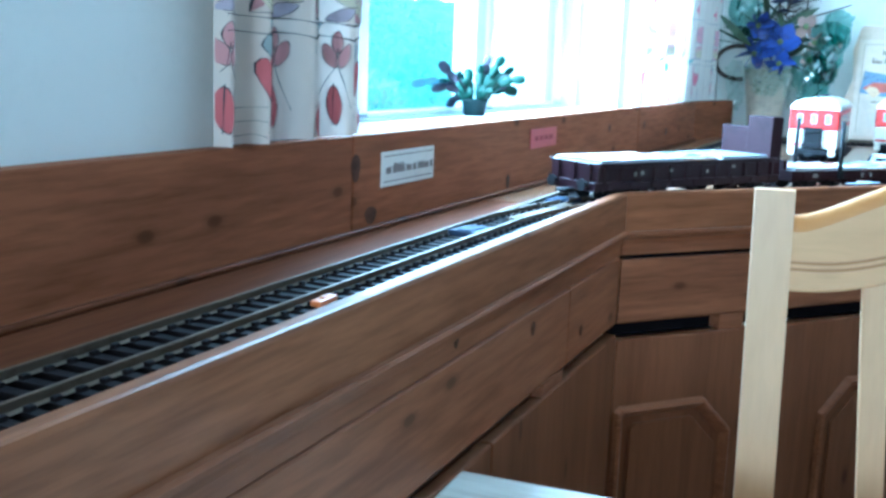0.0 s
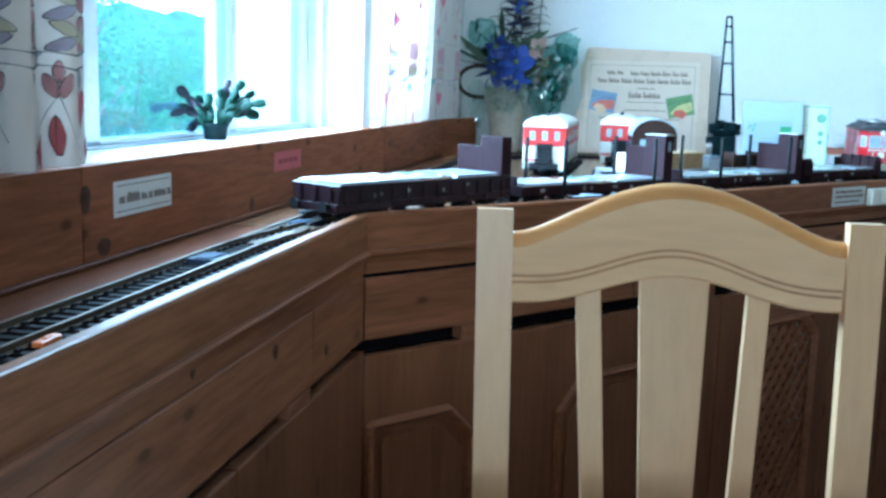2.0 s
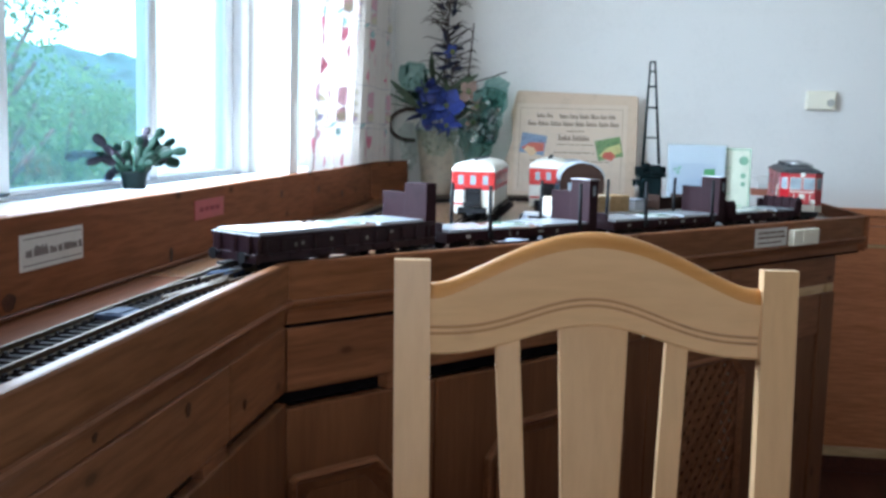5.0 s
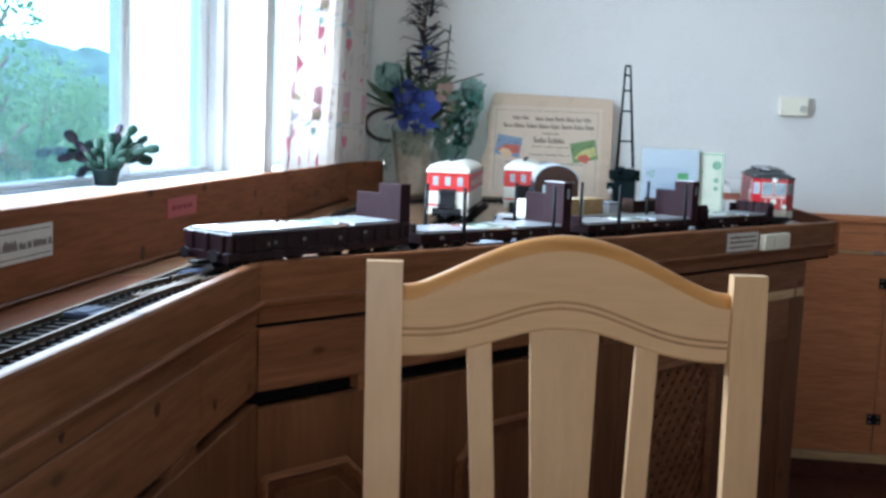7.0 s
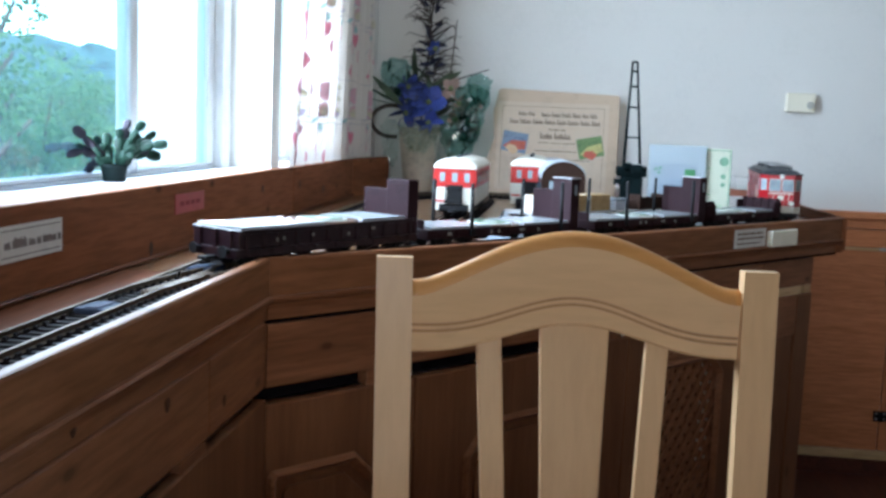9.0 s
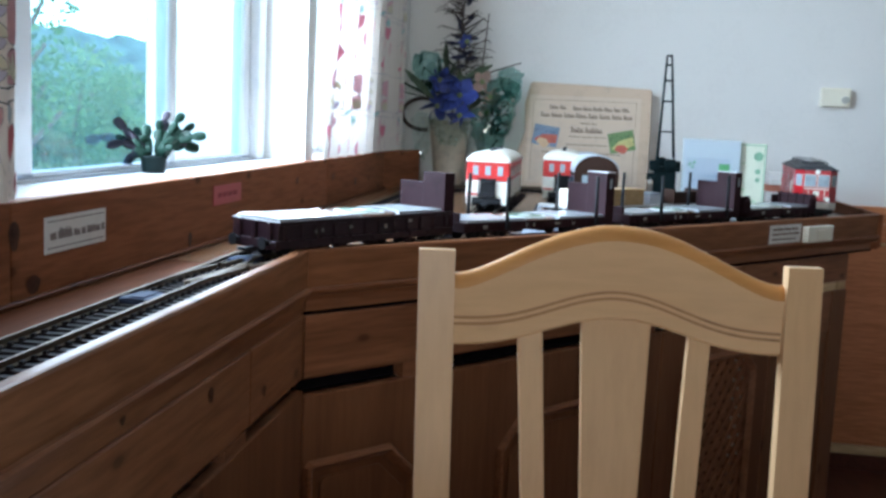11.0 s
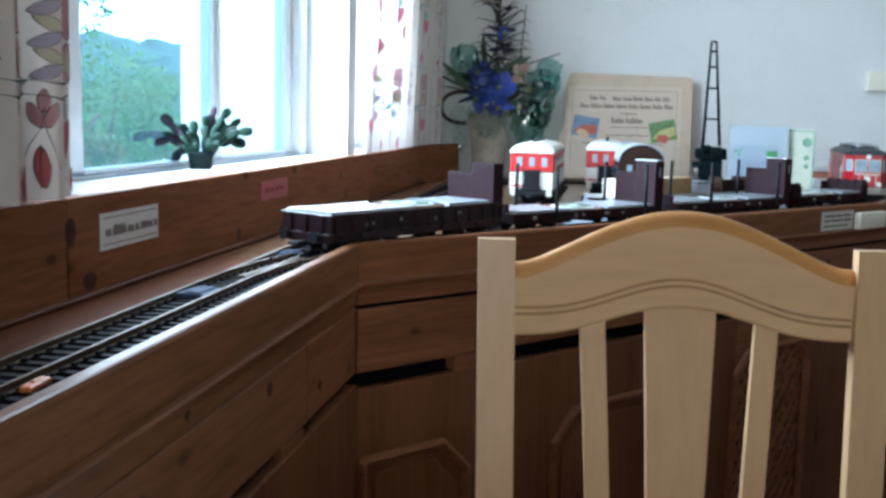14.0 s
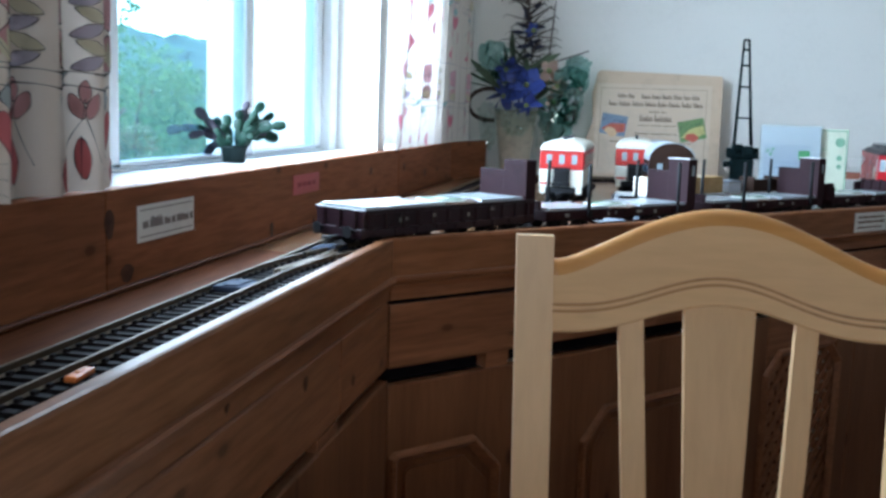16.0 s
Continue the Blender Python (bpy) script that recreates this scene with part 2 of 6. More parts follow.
def box_part(name, mats, parent, dims, bevel=0.0, label="", m=None):
    bm = bmesh.new()
    add_box(bm, *dims, bevel=bevel)
    return part(name, bm, mats, parent, label, m)


def struct(name, bm, mats, label, category):
    return thing(name, bm, mats, label=label, category=category, kind="structure")


# ---- room ----
XW, XE, YN, YS, ZC = -0.26, 5.2, 2.27, -5.5, 2.45     # room faces
WT = 0.165                                             # window wall's thickness
WIN = (-0.42, 0.893, 1.085, 2.15)
WIN3 = (0.965, 1.50, 1.085, 2.15)


def wall_with_openings(name, along, fixed, thick, span, openings, label, mat=WALL):
    """A wall along y or x from span[0] to span[1], with openings (a0, a1, z0, z1)."""
    bm = bmesh.new()
    cuts = [span[0]]
    for o in openings:
        cuts += [o[0], o[1]]
    cuts.append(span[1])

    def blk(a0, a1, z0, z1):
        if along == "y":
            add_box(bm, min(fixed, fixed + thick), max(fixed, fixed + thick), a0, a1, z0, z1)
        else:
            add_box(bm, a0, a1, min(fixed, fixed + thick), max(fixed, fixed + thick), z0, z1)

    for i in range(0, len(cuts), 2):
        blk(cuts[i], cuts[i + 1], 0, ZC)
    for a0, a1, z0, z1 in openings:
        blk(a0, a1, 0, z0)
        blk(a0, a1, z1, ZC)
    return struct(name, bm, mat, label, "wall")


wall_with_openings("wall_west", "y", XW, -WT, (YS - 0.3, YN + 0.3), [WIN, WIN3], "white plastered wall with a deep window recess")
wall_with_openings("wall_north", "x", YN, 0.3, (XW, XE + 0.3), [], "plain white plastered wall above the wood panelling")
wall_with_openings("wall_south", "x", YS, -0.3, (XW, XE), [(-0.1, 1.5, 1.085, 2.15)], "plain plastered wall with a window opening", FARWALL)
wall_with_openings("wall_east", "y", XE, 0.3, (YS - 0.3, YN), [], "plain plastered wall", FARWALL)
bm = bmesh.new()
add_box(bm, XW, XE, YS, YN, -0.2, 0.0)
struct("floor", bm, FLOOR, "dark reddish-brown wooden floor", "floor")
bm = bmesh.new()
add_box(bm, XW - WT, XE + 0.3, YS - 0.3, YN + 0.3, ZC, ZC + 0.2)
struct("ceiling", bm, CEIL, "plain white ceiling", "ceiling")

# ---- the shelf that carries the railway ----
ANG = radians(40.8)                                   # slant of the front from the window wall
DX, DY = math.sin(ANG), math.cos(ANG)
NX, NY = math.cos(ANG), -math.sin(ANG)                # outwards from the slanted front
RIM, DECK, RAIL = 1.0, 0.97, 0.985
SEND = 1.84                                           # length of the slanted front


def front(s, off=0.0, z=0.0):
    """A point of the slanted front: s along it, off outwards."""
    return Vector((s * DX + off * NX, s * DY + off * NY, z))


# local x runs along the front, local y inwards, z up
FRONT = Matrix(((DX, -NX, 0, 0), (DY, -NY, 0, 0), (0, 0, 1, 0), (0, 0, 0, 1)))
LEFT = Matrix(((0, -1, 0, 0), (1, 0, 0, 0), (0, 0, 1, 0), (0, 0, 0, 1)))
END = front(SEND)

for ring in (((-0.231, -3.2), (-0.012, -3.2), (-0.012, 0.004), (-0.231, 0.004)),
             ((-0.231, 0.004), (-0.012, 0.004), (END.x - 0.012, END.y - 0.01), (END.x + 0.03, YN - 0.005), (-0.231, YN - 0.005))):
    bm, t = bmesh.new(), bmesh.new()
    f = t.faces.new([t.verts.new((x, y, DECK)) for x, y in ring])
    r = bmesh.ops.extrude_face_region(t, geom=[f])
    for v in r["geom"]:
        if isinstance(v, bmesh.types.BMVert):
            v.co.z -= 0.02
    join(bm, t)
    thing("shelf_board", bm, DECKP if ring[1][1] < 0 else BOARD, label="dark pine board carrying the track below the window" if ring[1][1] < 0 else "varnished light wooden board carrying the model railway", category="shelf", group="shelf boards")

# riser along the window wall
riser = base("riser_board", pose(-0.231, 0, 0), label="knotty varnished pine board below the window sill", category="board")
for y0, y1 in ((-3.2, -1.5), (-1.5, -0.402), (-0.4, 1.0), (1.002, 1.73)):
    box_part("plank", PINE, riser, (-0.024, 0, y0, y1, DECK - 0.02, 1.089), 0.002)
bm = bmesh.new()
add_rod(bm, (0.004, -3.2, DECK + 0.003), (0.004, 1.73, DECK + 0.003), 0.004, sides=6)
part("quarter_round", bm, DECKP, riser)
box_part("plank", PINE, riser, (-0.024, 0, 0.0015, 0.335, DECK - 0.02, 1.089), 0.002, m=pose(0, 1.73, 0, 0, 0, -11))


def front_run(parent, length, start, joints, x_end, slot=0.776, line=0.006):
    """Rim, cove moulding and upper boards of a front, in its local frame."""
    def run(name, outline, mat, a=start, b=length):
        bm = bmesh.new()
        ends = []
        for x in (a, b):
            ends.append([bm.verts.new((x, y, z)) for y, z in outline])
        k = len(outline)
        for i in range(k):
            bm.faces.new((ends[0][i], ends[0][(i + 1) % k], ends[1][(i + 1) % k], ends[1][i]))
        bm.faces.new(ends[0][::-1])
        bm.faces.new(ends[1])
        return part(name, bm, mat, parent)

    run("rim", [(0.0, 0.943), (0.0, 0.9955), (0.0015, 0.999), (0.004, 1.0), (0.0145, 1.0), (0.017, 0.998), (0.0175, 0.995), (0.0175, 0.943)], RIMW)
    run("moulding", [(-0.006, 0.943), (-0.008, 0.940), (-0.006, 0.935), (0.001, 0.930), (0.004, 0.922), (0.0042, 0.912), (0.0045, 0.906), (0.020, 0.905), (0.020, 0.943)], PINE_X)
    run("shadow_gap", [(0.012, 0.905 - line), (0.012, 0.905), (0.03, 0.905), (0.03, 0.905 - line)], DARK)
    cuts = [start, *joints, x_end]
    for a, b in zip(cuts, cuts[1:]):
        low = 0.8015 if a < 1.4 else 0.829
        run("board", [(0.006, low), (0.004, low + 0.0035), (0.004, 0.9025 - line), (0.006, 0.905 - line), (0.022, 0.905 - line), (0.022, low)], PINE_X, a + 0.0012, b - 0.0012)
    run("vent_slot", [(0.03, slot), (0.03, 0.8015), (0.05, 0.8015), (0.05, slot)], DARK, start, x_end)


left_front = base("railway_counter", LEFT, label="lacquered knotty pine front with a rim and moulding", category="panelling")
front_run(left_front, 0.0, -3.2, (-2.4, -1.3, -0.243), 0.0, 0.786, 0.0015)
slant_front = base("railway_counter", FRONT, label="slanted lacquered pine front with moulding, slots and cupboard doors", category="panelling")
front_run(slant_front, SEND, 0.0, (0.62, 1.2, 1.44), 1.70)
box_part("vent_slot", DARK, slant_front, (1.442, 1.70, 0.03, 0.05, 0.8017, 0.8295))

# knots that stand out in the boards
KNOT = mottled("dark_pine_knot", (0.058, 0.022, 0.012), 0.5, scale=160, amount=0.4, spec=0.15)


def knot(parent, m, rx, rz):
    """A dark oval knot, barely proud of its board; its face looks along local -y."""
    bm = bmesh.new()
    for f, y in ((1.0, 0.0001), (0.55, 0.0007)):
        add_prism(bm, [(rx * f * math.cos(a) * (1 + 0.12 * math.sin(3 * a)), rz * f * math.sin(a)) for a in (2 * math.pi * k / 14 for k in range(14))], 0.0004, m @ pose(0, -y - 0.0003, 0))
    part("knot", bm, KNOT, parent)


for y, z, ry, rz in ((-0.395, 1.050, 0.011, 0.017), (-0.356, 0.989, 0.015, 0.011), (0.116, 0.988, 0.008, 0.012), (0.333, 0.978, 0.008, 0.010), (0.734, 1.050, 0.008, 0.009), (1.061, 1.043, 0.008, 0.010), (1.32, 1.016, 0.010, 0.011)):
    knot(riser, pose(0, y, z, 0, 0, 90), ry, rz)
for x, z, y, r in ((-0.600, 0.921, 0.0042, 0.006), (-0.381, 0.883, 0.004, 0.008), (-0.186, 0.835, 0.004, 0.007)):
    knot(left_front, pose(x, y, z), r, r * 1.1)
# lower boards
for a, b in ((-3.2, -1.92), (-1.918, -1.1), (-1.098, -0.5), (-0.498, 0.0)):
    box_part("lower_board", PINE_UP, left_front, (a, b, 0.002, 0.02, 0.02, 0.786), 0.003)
for a, b in ((0.196, 0.245), (0.84, 0.88)):
    box_part("spacer", PINE_X, slant_front, (a, b, 0.006, 0.03, 0.776, 0.8015), 0.001)
for a, b in ((1.444, 1.648), (1.664, 1.70)):
    box_part("spacer", LIGHTPINE, slant_front, (a, b, 0.006, 0.03, 0.806, 0.829), 0.001)
box_part("spacer", PINE_X, left_front, (-0.334, -0.254, 0.004, 0.03, 0.786, 0.8015), 0.001)


def octagon(x0, x1, z0, z1, c, cl=None):
    """Outline with cut corners; cl is the cut on the near side."""
    e = c if cl is None else cl
    return [(x0, z0 + e), (x0 + e, z0), (x1 - c, z0), (x1, z0 + c), (x1, z1 - c), (x1 - c, z1), (x0 + e, z1), (x0, z1 - e)]


def ring_mould(parent, x0, x1, z0, z1, c, w=0.018, h=0.011, mat=None, cl=None):
    """A raised moulding round an octagonal panel."""
    bm = bmesh.new()
    loops = []
    for inset, y in ((0, 0.0), (0.003, -h * 0.8), (w * 0.4, -h), (w * 0.75, -h * 0.45), (w, 0.001)):
        loops.append([bm.verts.new((x, y, z)) for x, z in octagon(x0 + inset, x1 - inset, z0 + inset, z1 - inset, c - inset * 0.4, None if cl is None else max(0.002, cl - inset * 0.3))])
    for a, b in zip(loops, loops[1:]):
        for i in range(8):
            bm.faces.new((a[i], a[(i + 1) % 8], b[(i + 1) % 8], b[i]))
    return part("moulding", bm, mat or PINE_X, parent)


def panel_door(x0, x1, p0, p1, cl=None):
    """A cupboard door with a raised octagonal panel."""
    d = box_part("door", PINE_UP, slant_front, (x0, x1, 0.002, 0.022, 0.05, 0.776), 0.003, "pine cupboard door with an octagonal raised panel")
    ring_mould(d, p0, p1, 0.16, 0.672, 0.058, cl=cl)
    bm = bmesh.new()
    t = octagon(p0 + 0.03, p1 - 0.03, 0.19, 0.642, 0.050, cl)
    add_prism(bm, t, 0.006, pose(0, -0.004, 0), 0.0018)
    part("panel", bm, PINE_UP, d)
    return d


panel_door(0.0005, 0.30, 0.002, 0.228, 0.008)
panel_door(0.303, 0.90, 0.420, 0.82)
# lattice door
lat = box_part("door", PINE_UP, slant_front, (0.903, 0.985, 0.002, 0.022, 0.05, 0.776), 0.003, "pine cupboard door with a diagonal lattice")
box_part("stile", PINE_UP, lat, (1.262, 1.34, 0.002, 0.022, 0.05, 0.776), 0.003)
box_part("top_rail", PINE_X, lat, (0.985, 1.262, 0.002, 0.022, 0.692, 0.776), 0.003)
box_part("bottom_rail", PINE_X, lat, (0.985, 1.262, 0.002, 0.022, 0.05, 0.15), 0.003)
ring_mould(lat, 0.972, 1.275, 0.137, 0.705, 0.05)
# black sheet stands for the shade behind the lattice
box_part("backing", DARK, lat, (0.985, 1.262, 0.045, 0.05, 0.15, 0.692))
lx0, lx1, lz0, lz1 = 0.985, 1.262, 0.15, 0.692
for sgn in (1, -1):
    for k in range(-30, 60):
        c = lz0 + k * 0.046
        xs = []
        for x in np.linspace(lx0, lx1, 60):
            z = c + sgn * 1.25 * (x - lx0)
            if lz0 <= z <= lz1:
                xs.append((x, z))
        if len(xs) < 6:
            continue
        (xa, za), (xb, zb) = xs[0], xs[-1]
        bm = bmesh.new()
        L = math.hypot(xb - xa, zb - za)
        add_box(bm, 0, L, 0.005 if sgn > 0 else 0.0105, 0.010 if sgn > 0 else 0.0155, -0.0078, 0.0078)
        bmesh.ops.transform(bm, matrix=pose(xa, 0, za, 0, -math.degrees(math.atan2(zb - za, xb - xa)), 0), verts=list(bm.verts))
        part("lattice_strip", bm, PINE_X, lat)
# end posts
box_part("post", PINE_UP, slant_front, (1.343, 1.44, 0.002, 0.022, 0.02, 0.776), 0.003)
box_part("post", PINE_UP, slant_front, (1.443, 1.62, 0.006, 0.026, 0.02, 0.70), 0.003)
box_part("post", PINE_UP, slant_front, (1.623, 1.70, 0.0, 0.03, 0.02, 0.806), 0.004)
box_part("apron", PINE_X, slant_front, (1.443, 1.622, 0.002, 0.022, 0.70, 0.806), 0.003)
box_part("plinth", DARK, slant_front, (0.0, 1.69, 0.03, 0.05, 0.0, 0.05))
box_part("plinth", DARK, left_front, (-3.2, 0.0, 0.03, 0.05, 0.0, 0.02))

# end of the cupboard, towards the panelled wall
side = base("shelf_end", pose(0, 0, 0), label="pine end panel of the railway shelf", category="panelling")
e0, e1 = front(SEND), front(1.70)
box_part("rim", PINE, side, (e0.x - 0.001, e0.x + 0.012, e0.y - 0.002, YN, 0.91, 1.0), 0.003)
box_part("end_panel", PINE_UP, side, (e1.x - 0.03, e1.x - 0.006, e1.y + 0.012, YN, 0.02, 0.906), 0.003)
box_part("underside", PINE, side, (e1.x - 0.05, e0.x, e1.y + 0.09, YN, 0.906, 0.926))

# panelling on the wall, to one side of the shelf
wains = tagged(base("wall_panelling", pose(0, YN, 0)), label="reddish wooden wall panelling with a cap rail and hinged door", category="panelling", kind="structure")
px0 = e1.x - 0.03
box_part("cap_rail", PANEL, wains, (px0, XE, -0.034, 0, 0.938, 0.964), 0.004, "dark wooden cap rail")
box_part("frieze", PANEL, wains, (px0, XE, -0.014, 0, 0.902, 0.938), 0.002)
box_part("upper_panel", PANEL, wains, (px0, XE, -0.009, 0, 0.835, 0.9005), 0.002)
box_part("ledge", LIGHTPINE, wains, (px0, XE, -0.016, 0, 0.8255, 0.8345), 0.002)
box_part("door_panel", PANEL, wains, (px0, 1.635, -0.012, 0, 0.093, 0.8245), 0.002)
box_part("door_panel", PANEL, wains, (1.638, 2.6, -0.012, 0, 0.093, 0.8245), 0.002)
box_part("baseboard", LIGHTPINE, wains, (px0, XE, -0.02, 0, 0.058, 0.0915), 0.004, "light pine skirting")
box_part("plinth", FLOOR, wains, (px0, XE, -0.016, 0, 0.0, 0.058), 0.001)

# ---- railway: materials ----
RAILM = mottled("dull_brass_rail", (0.115, 0.086, 0.060), 0.5, 0.45, scale=90, amount=0.3, spec=0.15)
SLEEPER = mottled("dark_brown_plastic", (0.014, 0.011, 0.012), 0.75, scale=120, amount=0.3, spec=0.06)
MAROON = mottled("maroon_brown_plastic", (0.021, 0.0080, 0.0110), 0.5, scale=70, amount=0.2, spec=0.12)
BLACK = mottled("black_plastic", (0.006, 0.006, 0.0075), 0.6, scale=80, amount=0.3, spec=0.25)
DECKW = mottled("white_laminated_board", (0.34, 0.37, 0.39), 0.2, scale=40, amount=0.06, bumpy=0.02)
COASTW = mottled("white_card_print", (0.66, 0.68, 0.66), 0.22, scale=60, amount=0.05, bumpy=0.0)
COASTG = mottled("green_card_print", (0.10, 0.20, 0.13), 0.25, scale=60, amount=0.12, bumpy=0.0)
TRAYM = mottled("brown_card_tray", (0.10, 0.055, 0.035), 0.2, scale=60, amount=0.2)
RED = mottled("glossy_red_plastic", (0.40, 0.013, 0.020), 0.3, scale=50, amount=0.08, bumpy=0.03)
RED2 = mottled("bright_red_plastic", (0.47, 0.020, 0.018), 0.35, scale=50, amount=0.08, bumpy=0.03)
IVORY = mottled("ivory_plastic", (0.66, 0.64, 0.56), 0.4, scale=50, amount=0.08, bumpy=0.03)
ROOFG = mottled("dark_grey_roof", (0.035, 0.037, 0.042), 0.5, scale=60, amount=0.25, spec=0.3)
GREY = mottled("blue_grey_plastic", (0.24, 0.27, 0.31), 0.4, scale=60, amount=0.15)
PANE = mottled("grey_model_window", (0.10, 0.14, 0.19), 0.08, scale=30, amount=0.2, bumpy=0.0)
PANE_L = mottled("pale_model_window", (0.30, 0.36, 0.40), 0.1, scale=30, amount=0.2, bumpy=0.0)
REDWHEEL = mottled("red_wheel_centre", (0.35, 0.02, 0.02), 0.4)
STEEL = mottled("nickel_steel", (0.45, 0.45, 0.46), 0.3, 1.0, scale=80, amount=0.2)
DARKM = mottled("dark_maroon_plastic", (0.017, 0.0072, 0.0105), 0.30, scale=60, amount=0.2, spec=0.4)
BROWNC = mottled("chocolate_brown_plastic", (0.034, 0.018, 0.013), 0.55, scale=60, amount=0.2, spec=0.1)
LAMPW = mottled("clear_lamp_lens", (0.75, 0.75, 0.70), 0.1, bumpy=0.0)
LETTER = mottled("dull_grey_lettering", (0.20, 0.20, 0.18), 0.6)
UNDERLAYM = mottled("matte_dark_strip", (0.012, 0.011, 0.014), 0.95, scale=300, amount=0.3, bumpy=0.0, spec=0.0)
PLATEM = mottled("dull_blue_grey_plate", (0.045, 0.060, 0.105), 0.7, scale=60, amount=0.2, spec=0.1)
ORANGE = mottled("orange_plastic_clip", (0.55, 0.16, 0.03), 0.45)
GAUGE = 0.046


# ---- railway: lines ----
class Line:
    """A level line of straights and bends; d is the way along it."""

    def __init__(self, x, y, heading):
        self.pts, self.x, self.y, self.h = [(x, y, heading)], x, y, heading

    def go(self, length, turn=0.0, step=0.02):
        n = max(1, int(round(length / step)))
        for _ in range(n):
            a = self.h + turn / n / 2
            self.x += length / n * math.sin(a)
            self.y += length / n * math.cos(a)
            self.h += turn / n
            self.pts.append((self.x, self.y, self.h))
        return self

    def ready(self):
        self.d = [0.0]
        for a, b in zip(self.pts, self.pts[1:]):
            self.d.append(self.d[-1] + math.hypot(b[0] - a[0], b[1] - a[1]))
        self.total = self.d[-1]
        return self

    def at(self, d):
        return tuple(float(np.interp(d, self.d, [p[k] for p in self.pts])) for k in range(3))


TX, Y_SPLIT = -0.101, -0.254
out_line = Line(TX, -3.1, 0.0).go(3.1 + Y_SPLIT).go(0.8 * ANG, ANG).go(1.29).go(0.50 * (ANG + math.pi / 2), -(ANG + math.pi / 2))
out_line.go(out_line.x - 0.356).ready()
back_line = Line(TX, Y_SPLIT + 0.02, 0.0).go(1.784).go(0.45 * math.pi / 2, math.pi / 2).ready()
D0 = 3.1 + Y_SPLIT                                      # way to the start of the bend


def track(name, line, a, b, label, pitch=0.0195, skip=None):
    """Two rails and loose sleepers along a line from a to b."""
    tr = base(name, pose(0, 0, 0), label=label, category="model track", group="model railway tracks")
    n = max(2, int((b - a) / 0.03))
    sec = [(-0.0035, 0.0075), (-0.001, 0.009), (-0.0016, 0.0135), (-0.0016, 0.015), (0.0016, 0.015), (0.0016, 0.0135), (0.001, 0.009), (0.0035, 0.0075)]
    for sgn in (-1, 1):
        bm = bmesh.new()
        path = []
        for i in range(n + 1):
            x, y, h = line.at(a + (b - a) * i / n)
            path.append((x + sgn * GAUGE / 2 * math.cos(h), y - sgn * GAUGE / 2 * math.sin(h), DECK))
        add_sweep(bm, path, sec)
        part("rail", bm, RAILM, tr)
    # added near-black strip that darkens the gaps between the sleepers
    bm = bmesh.new()
    add_sweep(bm, [(*line.at(a + (b - a) * i / n)[:2], DECK) for i in range(n + 1)], [(-0.045, 0.0), (-0.044, 0.0011), (0.044, 0.0011), (0.045, 0.0)])
    part("underlay", bm, UNDERLAYM, tr, "dark strip under the sleepers")
    bm = bmesh.new()
    add_box(bm, -0.042, 0.042, -0.0045, 0.0045, 0.0012, 0.0075)
    for q in (-1, 1):
        for w in (-0.0055, 0.0055):
            add_box(bm, q * GAUGE / 2 + w - 0.002, q * GAUGE / 2 + w + 0.002, -0.003, 0.003, 0.0075, 0.0105)
    me = finish("sleeper", bm, SLEEPER)
    d = a + pitch / 2
    while d < b:
        x, y, h = line.at(d)
        if not (skip and skip[0] < d < skip[1]):
            o = new("sleeper", me)
            o.parent = tr
            o.matrix_basis = pose(x, y, DECK, 0, 0, -math.degrees(h))
        d += pitch
    return tr


track("model_track", out_line, 1.0, D0 + 0.16, "brass model rails on dark sleepers along the window")
track("model_track", out_line, D0 + 0.17, out_line.total, "brass model rails on dark sleepers along the slanted rim")
track("model_track", back_line, 0.0, back_line.total, "brass model rails on dark sleepers beside the riser", skip=(0.0, 0.10))

# turnout fittings
for y, x in ((-0.345, TX + 0.002), (-0.005, TX + 0.006)):
    bm = bmesh.new()
    add_box(bm, -0.02, 0.02, -0.024, 0.024, 0.0, 0.0065, 0.0015)
    add_box(bm, -0.009, 0.009, -0.020, 0.020, 0.0065, 0.008, 0.001)
    thing("turnout_plate", bm, PLATEM, pose(x, y, DECK + 0.0075, 0, 0, -6), label="blue-grey plastic turnout plate between the model rails", category="turnout plate", group="turnout plates")
bm = bmesh.new()
for x0, x1 in ((-0.004, 0.0), (0.003, 0.0065)):
    add_box(bm, x0, x1, -0.09, 0.09, 0, 0.011, 0.0008)
thing("guard_rail", bm, RAILM, pose(TX + 0.02, -0.15, DECK + 0.004, 0, 0, -7), label="short brass guard rail of the turnout", category="rail")
bm = bmesh.new()
add_box(bm, -0.005, 0.005, -0.016, 0.016, 0, 0.005, 0.0015)
add_box(bm, -0.002, 0.002, -0.005, 0.005, 0.005, 0.0065, 0.0006)
thing("rail_clamp", bm, ORANGE, pose(TX + 0.035, -0.735, DECK + 0.0075, 0, 0, 4), label="small orange plastic clamp beside the rail", category="clamp")


# ---- rolling stock ----
def put(line, d, wheelbase):
    """The pose of a vehicle whose two pivots lie on the line."""
    xa, ya, _ = line.at(d - wheelbase / 2)
    xb, yb, _ = line.at(d + wheelbase / 2)
    return pose((xa + xb) / 2, (ya + yb) / 2, RAIL, 0, 0, math.degrees(math.atan2(yb - ya, xb - xa)))


